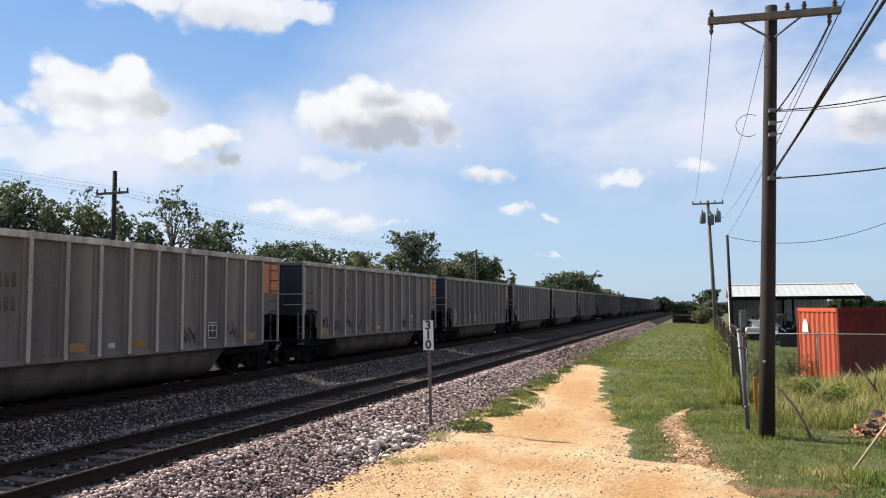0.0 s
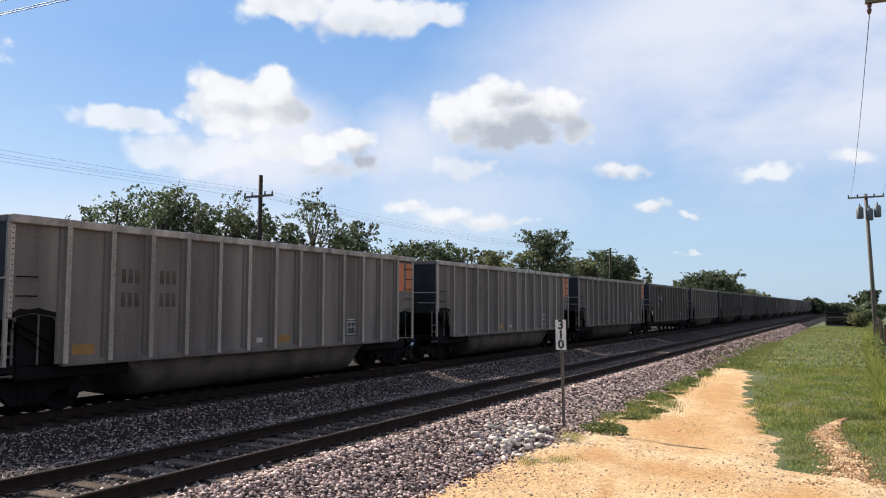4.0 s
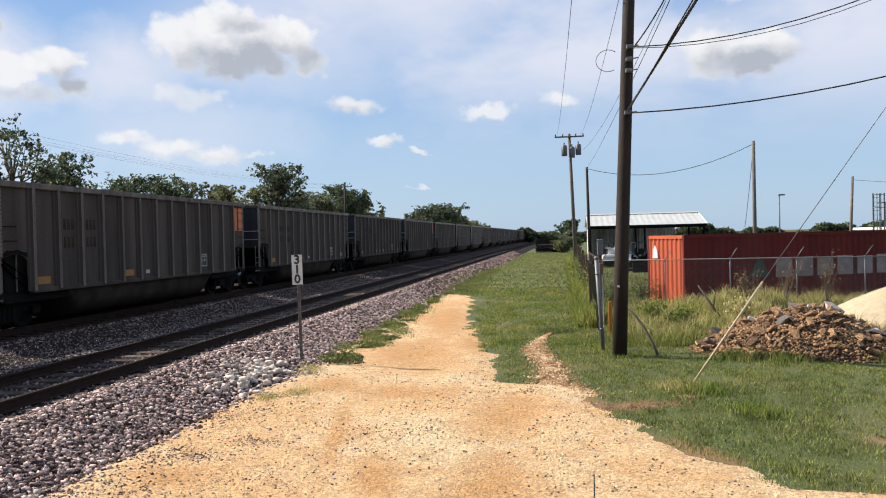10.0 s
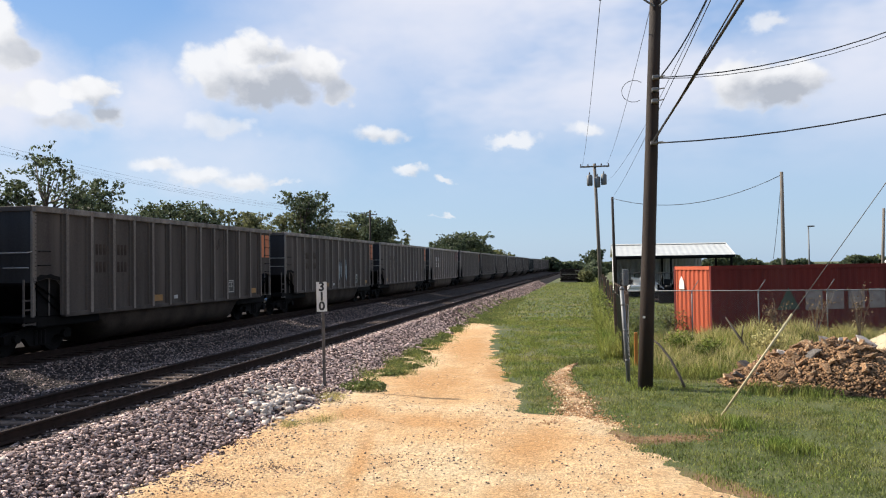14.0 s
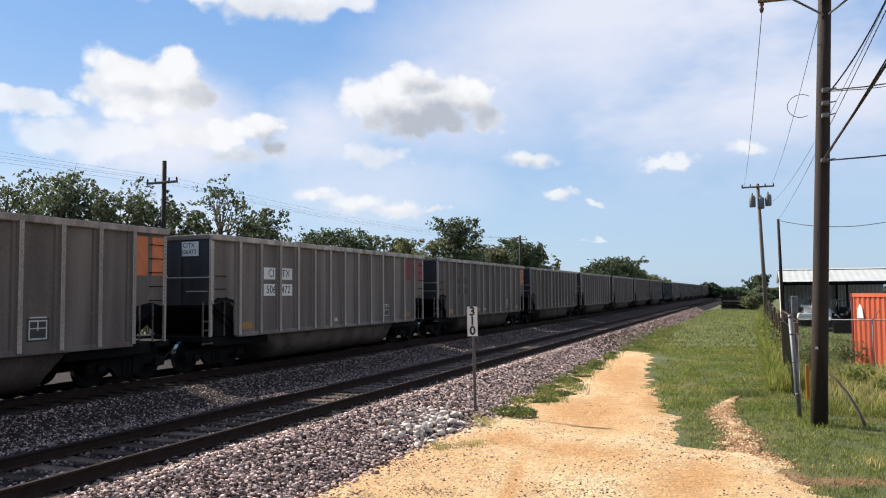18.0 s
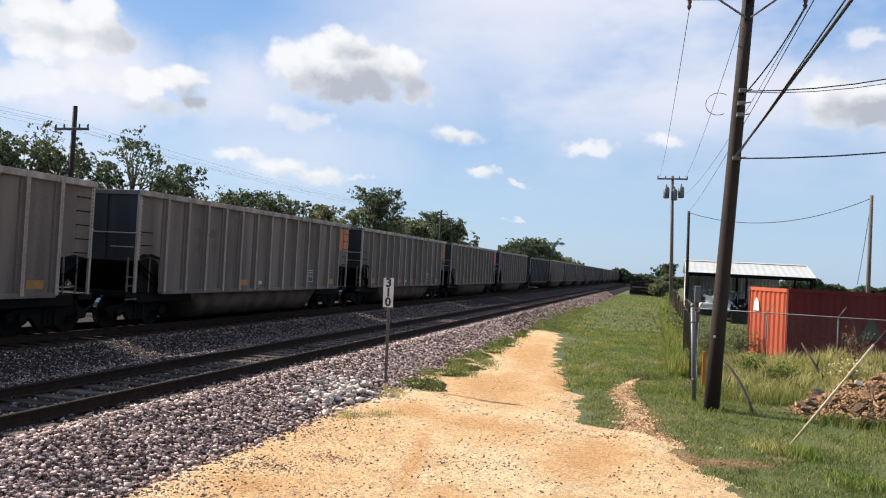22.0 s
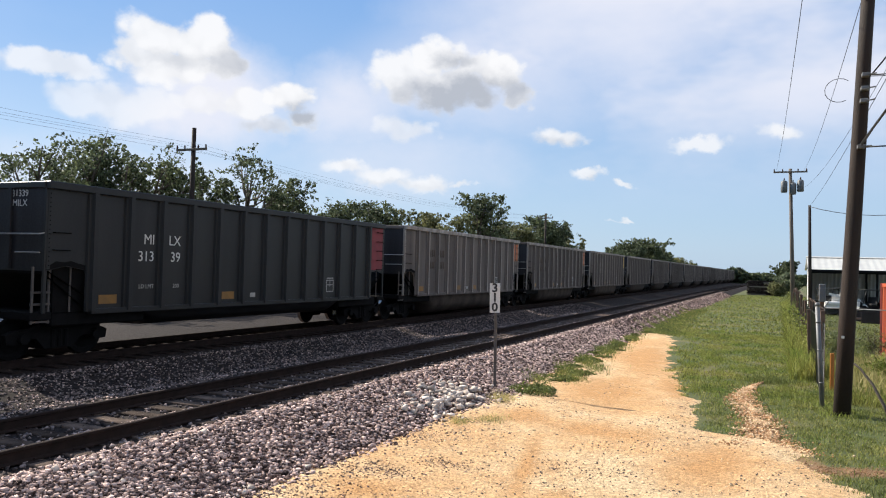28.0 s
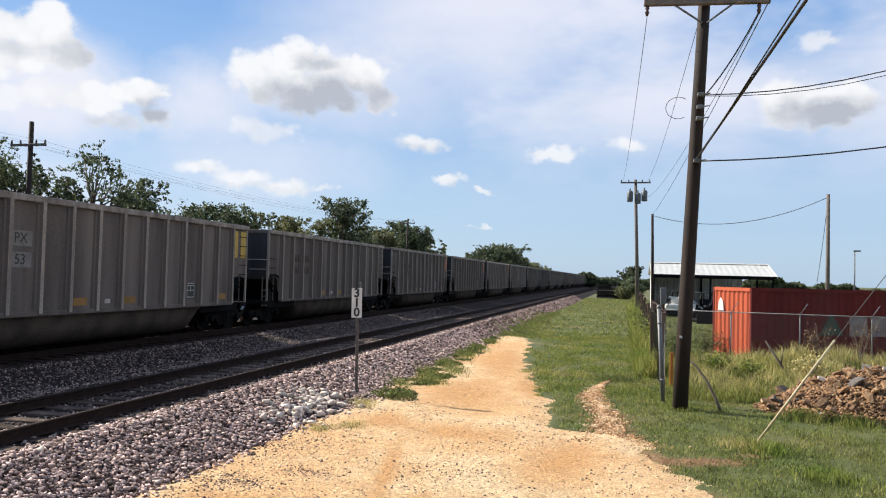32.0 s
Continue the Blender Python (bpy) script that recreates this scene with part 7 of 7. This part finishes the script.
def lawn_tufts(name, n, x0, x1, y0, y1, material, label, h):
    """Coarse clumps that stand a little above the mown grass."""
    cx, cy = gr.uniform(x0, x1, n), y0 + (y1 - y0) * gr.uniform(0, 1, n) ** 1.2
    ok = ~bare(cx, cy)
    cx, cy = cx[ok], cy[ok]
    m = 46
    r = gr.uniform(0.04, 0.16, len(cx))
    x = (cx[:, None] + gr.normal(0, 1, (len(cx), m)) * r[:, None]).ravel()
    y = (cy[:, None] + gr.normal(0, 1, (len(cx), m)) * r[:, None]).ravel()
    hh = (gr.uniform(0.5, 1, (len(cx), m)) * (0.4 + 4.0 * r[:, None])).ravel() * h
    p = np.stack([x, y, ground_z(x, y) - 0.015], -1)
    tagged(new(name, blades(name, p, hh, gr.uniform(0.003, 0.006, len(x)) * (1 + 0.02 * y), material, gr, 1.1)), label, "grass", kind="stuff")


lawn_tufts("lawn_tufts", 900, -1.4, 9.5, 8.0, 21.0, M_WEED, "coarse dark green clumps in the lawn", 0.085)
lawn_tufts("lane_tufts", 420, -4.2, 1.0, 18.0, 40.0, M_GRASS, "pale green clumps along the lane", 0.15)


def verge(name, n, spots, h0, h1, w0, w1, material, label, lean=0.9):
    """Grass in loose patches along the foot of the ballast: x, y, half sizes."""
    tot = sum(rx * ry for _, _, rx, ry in spots)
    ps = []
    for cx, cy, rx, ry in spots:
        k = int(n * rx * ry / tot)
        ps.append(np.stack([cx + rx * gr.normal(0, 0.48, k), cy + ry * gr.normal(0, 0.48, k)], -1))
    p = np.concatenate(ps)
    x, y = p[:, 0], p[:, 1]
    z = np.maximum(bed_z(x, y), 0.02)
    h = gr.uniform(h0, h1, len(x)) * (0.7 + 0.4 * np.sin(x * 5 + y * 2.3))
    tagged(new(name, blades(name, np.stack([x, y, z - 0.01], -1), h, gr.uniform(w0, w1, len(x)) * (1 + 0.02 * y), material, gr, lean)), label, "grass", kind="stuff")


STRIP = [(-5.2, 19.0, 0.8, 1.2), (-5.15, 21.0, 0.8, 1.5), (-5.4, 23.2, 0.65, 1.6), (-5.5, 26.4, 0.62, 1.7), (-5.6, 29.2, 0.55, 1.6), (-5.6, 32.2, 0.45, 1.8), (-5.2, 37.0, 1.0, 1.8), (-5.5, 41.0, 1.1, 3.0), (-5.7, 47.0, 0.9, 4.0), (-5.8, 56.0, 0.8, 6.0)]
verge("verge_grass", 40000, STRIP, 0.03, 0.15, 0.004, 0.007, M_WEED, "low green grass along the ballast foot")
verge("verge_grass_pale", 20000, STRIP, 0.03, 0.14, 0.003, 0.006, M_GRASS, "yellow-green grass among the weeds")
verge("verge_dry_grass", 5000, STRIP, 0.03, 0.13, 0.003, 0.005, M_DRY, "dry grass among the weeds", 1.3)
verge("verge_straw", 2200, [(-5.3, 15.35, 0.4, 0.6), (-4.9, 13.0, 0.4, 0.45), (-5.1, 12.6, 0.3, 0.3)], 0.03, 0.14, 0.003, 0.005, M_DRY, "dry straw at the milepost's foot", 1.5)
verge("verge_low_grass", 700, [(-4.95, 12.8, 0.35, 0.4)], 0.03, 0.12, 0.003, 0.005, M_WEED, "thin dull grass at the road's edge", 1.3)
sow("fence_weeds", 15000, 0.3, 1.25, 22.5, 75.0, 1.3, 0.2, 1.1, 0.005, 0.010, M_GRASS, "tall yellow-green grass along the old fence", 0.8)
sow("yard_weeds", 13000, 1.1, 4.6, 18.8, 30.0, 1.0, 0.12, 0.5, 0.004, 0.008, M_GRASS, "tall green weeds inside the yard", 0.8, keep=lambda x, y: y > 18.4 + 0.5 * np.sin(x * 3))
sow("yard_straw", 24000, 1.6, 12.5, 20.0, 29.5, 1.0, 0.2, 0.7, 0.004, 0.009, M_DRY, "tall pale dry grass before the container", 0.9, keep=lambda x, y: y < 28.2 + (x - 4.3) * 0.48)
sow("yard_grass", 26000, 3.0, 20, 20.5, 34.0, 1.0, 0.15, 0.5, 0.006, 0.012, M_GRASS, "rough green grass in the yard", 0.9, keep=lambda x, y: y < 28.4 + (x - 4.3) * 0.48)


def dark_tuft(x, y, n, r, h, material, label, name="weed_clump"):
    p = np.stack([x + gr.normal(0, r, n), y + gr.normal(0, r, n), np.full(n, 0.0)], -1)
    p[:, 2] = ground_z(p[:, 0], p[:, 1]) + (bed_z(p[:, 0], p[:, 1]) if x < -5 else 0)
    tagged(new(name, blades(name, p, gr.uniform(0.4, 1, n) * h, gr.uniform(0.005, 0.012, n), material, gr, 0.9)), label, "weeds", kind="stuff")


dark_tuft(-0.17, 21.8, 900, 0.3, 0.16, M_WEED, "dark green grass clump in the lane")
dark_tuft(2.0, 13.75, 260, 0.20, 0.2, M_DRY, "yellow-green grass clump at the guy anchor", "straw_clump")
dark_tuft(2.3, 13.6, 600, 0.22, 0.22, M_GRASS, "green grass clump at the guy anchor")
dark_tuft(2.85, 11.95, 500, 0.2, 0.16, M_GRASS, "coarse grass clump in the lawn")
dark_tuft(1.15, 17.35, 300, 0.22, 0.12, M_GRASS, "grass clump at the pole's foot")


def weed_mat(x, y, r, h, n, seed):
    """A low leafy weed: small leaves in a flat dome."""
    rng = np.random.default_rng(seed)
    a, q = rng.uniform(0, 2 * np.pi, n), rng.uniform(0, 1, n) ** 0.5
    px, py = r * 1.5 * q * np.cos(a), r * q * np.sin(a)
    pz = h * np.clip(1 - q ** 2, 0, 1) * rng.uniform(0.3, 1, n)
    p = np.stack([px, py, pz], -1) + rng.normal(0, 0.02, (n, 3))
    z0 = float(np.maximum(bed_z(np.array(x), np.array(y)), 0.02))
    v, f = leaves(p, rng.uniform(0.012, 0.032, n) * (1 + 0.02 * y), rng)
    ob = new("verge_weed", fast_mesh("verge_weed", v, f, [M_WEED]))
    ob.location = (x, y, z0)
    tagged(ob, "low leafy green weed at the ballast foot", "weed", "weeds along the ballast")


rw = random.Random(61)
for x, y, r, h in ((-5.2, 16.45, 0.30, 0.20), (-4.85, 16.25, 0.30, 0.22), (-4.95, 16.85, 0.25, 0.18)):
    weed_mat(x, y, r, h, 620, int(y * 100))
for i in range(22):
    cx, cy, rx, ry = STRIP[i % 7]
    weed_mat(cx + rx * rw.uniform(-0.6, 0.6), cy + ry * rw.uniform(-0.8, 0.8), rw.uniform(0.12, 0.26), rw.uniform(0.06, 0.13), 300, 500 + i)
for x, y in ((3.6, 17.0), (4.4, 16.7), (6.6, 17.0), (7.3, 17.4), (7.8, 18.0)):
    dark_tuft(x, y, 420, 0.24, 0.26, M_GRASS, "green weeds at the rubble's edge")


def bush(x, y, h, w, material, seed, label, n=900, leaf=0.05, stems=9):
    rng = np.random.default_rng(seed)
    B = empty("weed_bush", pose(x, y, float(ground_z(np.array(x), np.array(y)))), label, "bush", "weeds in the yard")
    g = Geo()
    tips = []
    for i in range(stems):
        a, q = rng.uniform(0, 2 * math.pi), rng.uniform(0.15, 0.5) * w
        e = np.array([math.cos(a) * q, math.sin(a) * q, h * rng.uniform(0.6, 1)])
        g.tube([(0, 0, -0.05), e * 0.5 + np.array([0, 0, 0.1 * h]), e], [0.012, 0.009, 0.004], 4)
        tips.append(e)
    part("stalk_cluster", g.me("stalk_cluster", M_BARK), B)
    k = rng.integers(0, stems, n)
    s = rng.uniform(0.35, 1.0, n)
    p = np.array(tips)[k] * s[:, None] + rng.normal(0, 0.09 * w + 0.02, (n, 3))
    p = p[p[:, 2] > 0.02]
    v, f = leaves(p, rng.uniform(0.6, 1.3, len(p)) * leaf, rng)
    part("leaves", fast_mesh("leaves", v, f, [material]), B)


M_BROWNW = leafmat("dry brown weed heads", (0.20, 0.13, 0.07), (0.13, 0.09, 0.05), 0.3)
for i, (x, y, h, w, q, lab) in enumerate(((5.6, 24.7, 1.2, 0.9, M_BROWNW, "tall dry brown weed stalks"), (6.9, 25.4, 1.5, 1.2, M_BROWNW, "tall dry brown weed bush"), (8.1, 25.3, 1.8, 0.9, M_BROWNW, "tall dry brown weed stalks"),
                                       (2.6, 23.5, 0.7, 0.9, M_GRASS, "low yellow-green weed bush in the yard"), (3.3, 22.2, 0.7, 0.8, M_GRASS, "low yellow-green weed bush in the yard"), (10.9, 24.9, 1.4, 1.2, M_BROWNW, "tall dry brown weed bush"),
                                       (12.3, 25.2, 1.6, 1.3, M_WEED, "tall ragged green weed bush"), (4.9, 22.6, 0.8, 0.9, M_DRY, "pale dry weed bush"), (1.7, 27.5, 1.0, 1.0, M_WEED, "leafy green weed bush"), (3.0, 30.0, 1.0, 1.2, M_WEED, "leafy green weed bush"))):
    bush(x, y, h, w, q, 300 + i, lab, n=260 if q is M_BROWNW else 700, leaf=0.035 if q is M_BROWNW else 0.045)
bush(1.3, 119, 2.3, 3.4, M_LEAF, 340, "dense dark bush beside the timber stack", n=2200, leaf=0.22, stems=12)
bush(-0.2, 117, 1.7, 2.4, M_LEAF2, 341, "olive green bush beside the timber stack", n=1500, leaf=0.2, stems=10)
for i, y in enumerate((30, 36, 43, 52, 63, 76)):
    bush(0.85 + 0.15 * math.sin(i * 2), y, 1.5, 0.9 + 0.012 * y, M_WEED if i % 2 else M_GRASS, 350 + i, "tangled vines and weeds on the fence", n=700, leaf=0.05)

# ---- markings on single cars ----
byk = dict(CARS)
M_PANEL = mat("dull pale paint panel", (0.20, 0.19, 0.18), (0.13, 0.12, 0.115), rough=0.6, scale=5, fine=40, bump=0.02, vary=0)
M_FADED = mat("faded dark lettering", (0.045, 0.04, 0.038), (0.09, 0.075, 0.066), rough=0.7, scale=6, fine=40, bump=0.02, vary=0)


def letters(k, body, y, z, size, material):
    part("lettering", text_mesh("lettering", body, size, material, 0.002), byk[k], Matrix.Translation((1.533, y, z)) @ SIDE_FACE)


for k, a, b in ((0, "30", "193"), (1, "30", "686"), (3, "30", "219"), (4, "30", "173"), (6, "30", "233"), (16, "31", "116"), (17, "30", "934"), (18, "31", "036")):
    q = M_BLACK if k in (0, 1, 17) else M_FADED
    letters(k, "TG", bay(1, 0.66), 2.78, 0.34, q)
    letters(k, "NX", bay(2, 0.34), 2.78, 0.34, q)
    letters(k, a, bay(1, 0.66), 2.34, 0.34, q)
    letters(k, b, bay(2, 0.42), 2.34, 0.34, q)
letters(20, "MI", bay(1, 0.6), 2.62, 0.34, M_WHITE)
letters(20, "LX", bay(2, 0.42), 2.62, 0.34, M_WHITE)
letters(20, "313", bay(1, 0.52), 2.22, 0.34, M_WHITE)
letters(20, "39", bay(2, 0.46), 2.22, 0.34, M_WHITE)
letters(20, "LD LMT", bay(1, 0.55), 1.52, 0.14, M_GREYP)
letters(20, "200", bay(2, 0.5), 1.52, 0.14, M_GREYP)
for k, rows in ((13, (("CI", "TX"), ("506", "472"))), (5, (("ND", "YX"), ("964", ""))), (23, (("", "PX"), ("", "53")))):
    for r, (a, b) in enumerate(rows):
        for i, s in ((1, a), (2, b)):
            if not s:
                continue
            part("label_panel", Geo().box(0, -0.34, -0.18, 0.004, 0.34, 0.18).me("label_panel", M_WHITE if k == 13 else M_PANEL), byk[k], pose(1.526, bay(i, 0.58 if i == 1 else 0.42), 2.78 - 0.5 * r))
            if s:
                letters(k, s, bay(i, 0.62 if i == 1 else 0.40), 2.78 - 0.5 * r, 0.34, M_BLACK)
part("label_panel", Geo().box(-0.34, -0.006, -0.2, 0.34, 0, 0.2).me("label_panel", M_WHITE), byk[13], pose(0.75, -0.008, 3.42))
part("lettering", text_mesh("lettering", "CITX\n506472", 0.18, M_BLACK, 0.002), byk[13], pose(0.75, -0.016, 3.42, 90, 0, 0))
part("lettering", text_mesh("lettering", "31339\nMILX", 0.2, M_WHITE, 0.002), byk[20], pose(0.72, -0.012, 3.36, 90, 0, 0))
M_GRAF = mat("pale spray paint", (0.25, 0.225, 0.19), (0.15, 0.135, 0.12), rough=0.6, scale=8, fine=40, bump=0.02, vary=0.1)
M_GRAFB = mat("pale blue spray paint", (0.26, 0.30, 0.33), (0.15, 0.17, 0.19), rough=0.6, scale=8, fine=40, bump=0.02, vary=0.1)


def graffiti(k, spots, fill):
    """Rounded sprayed shapes with dark outlines."""
    for y, z, w, h in spots:
        o = [(w * math.cos(a) * (1 + 0.12 * math.sin(3 * a + y)), h * math.sin(a) * (1 + 0.1 * math.cos(2 * a + z))) for a in [i * math.pi / 9 for i in range(18)]]
        part("graffiti_shape", Geo().prism(o, 0, 0.003, "x").me("graffiti_shape", fill), byk[k], pose(1.5265, y, z))
        part("graffiti_outline", Geo().tube([(0.004, p[0], p[1]) for p in o + o[:1]], 0.018, 4).me("graffiti_outline", M_BLACK), byk[k], pose(1.5265, y, z))


graffiti(1, [(bay(2, 0.9), 1.34, 0.34, 0.24), (bay(3, 0.45), 1.42, 0.36, 0.30), (bay(4, 0.0), 1.34, 0.34, 0.26), (bay(4, 0.6), 1.42, 0.32, 0.30), (bay(5, 0.2), 1.36, 0.34, 0.28), (bay(5, 0.75), 1.44, 0.3, 0.32)], M_GRAF)
graffiti(11, [(bay(6, 0.15), 2.1, 0.13, 0.45), (bay(6, 0.42), 1.95, 0.12, 0.6), (bay(6, 0.72), 2.0, 0.14, 0.5), (bay(7, 0.25), 1.85, 0.15, 0.55), (bay(7, 0.6), 2.0, 0.16, 0.62), (bay(7, 0.92), 1.9, 0.12, 0.4)], M_GRAFB)


def scrawl(k, y, z, size, seed, material):
    """One sprayed line, looping and jagged."""
    rs = random.Random(seed)
    pts = [(0.0, size * (-1 + 2 * i / 9 + rs.uniform(-0.25, 0.25)), size * rs.uniform(-0.9, 0.9)) for i in range(10)]
    part("sprayed_line", Geo().tube(pts, 0.014, 4).me("sprayed_line", material), byk[k], pose(1.535, y, z))


for k, i, z, s in ((0, 0, 1.62, 0.34), (0, 1, 1.45, 0.36), (0, 2, 1.5, 0.36), (0, 3, 1.5, 0.3), (0, 8, 1.45, 0.34), (-1, 8, 1.45, 0.34), (-1, 10, 1.45, 0.3), (4, 3, 1.5, 0.3)):
    scrawl(k, bay(i, 0.42), z, s, 70 + i, M_FADED)
    scrawl(k, bay(i, 0.5), z - 0.1, s * 0.7, 90 + i, M_FADED)
for k, i in ((0, 9), (-1, 8), (10, 8)):
    scrawl(k, bay(i, 0.4), 3.1, 0.3, 7, M_GRAFB if k != 10 else M_FADED)
for q in range(3):
    scrawl(1, bay(0, 0.5), 1.85 - 0.17 * q, 0.3, 40 + q, M_GREYP)
for k, i in ((22, 6), (22, 7)):
    scrawl(k, bay(i, 0.5), 2.0, 0.26, 17 + i, M_GRAF)

# ---- ties, last because there are many ----
TIE_ME = Geo().box(-1.3, -0.115, -0.16, 1.3, 0.115, 0.0, 0.012).me("tie", M_TIEW)
rt = random.Random(8)
for i in range(230):
    part("tie", TIE_ME, near_track, pose(rt.uniform(-0.04, 0.04), -4 + 0.53 * i, 0.443, rt.uniform(-0.6, 0.6), 0, rt.uniform(-1, 1)))
g = Geo()
for i in range(180):
    g.box(-1.3, 118 + 0.53 * i, 0.28, 1.3, 118.23 + 0.53 * i, 0.443)
part("far_ties", g.me("far_ties", M_TIE), near_track, None, "", "stuff")
g = Geo()
for i in range(300):
    g.box(-1.3, -6 + 0.53 * i, 0.28, 1.3, -5.77 + 0.53 * i, 0.443)
part("ties", g.me("ties", M_TIE), far_track, None, "", "stuff")
PLATE_ME = Geo().box(-0.18, -0.09, 0.0, 0.18, 0.09, 0.012).box(-0.1, -0.06, 0.012, -0.07, -0.03, 0.04).box(0.07, 0.03, 0.012, 0.1, 0.06, 0.04).me("tie_plate", M_RAIL)
for i in range(90):
    for s in (-1, 1):
        part("tie_plate", PLATE_ME, near_track, pose(s * 0.7535, -4 + 0.53 * i + 0.53 * 14, 0.432))


# ---- everything that moves ----
def motions():
    rows = [float(t) for t in range(0, 33)]
    for k, car in CARS:
        walk(car, [(t, pose(T2, Y_FIRST + CAR_L * k - travel(t), RAIL)) for t in rows])
    # wheelsets roll with the train; those at the same place in their trucks share one set of keys
    shared = {}
    for w, y in WHEELSETS:
        key = round(y, 2)
        if key not in shared:
            walk(w, [(f / 30.0, pose(0, y, 0.46) @ Matrix.Rotation(travel(f / 30.0) / 0.46, 4, "X")) for f in range(0, 961)])
            shared[key] = (w.animation_data.action, w.animation_data.action_slot)
        else:
            w.rotation_mode = "QUATERNION"
            ad = w.animation_data_create()
            ad.action = shared[key][0]
            ad.action_slot = shared[key][1]


motions()
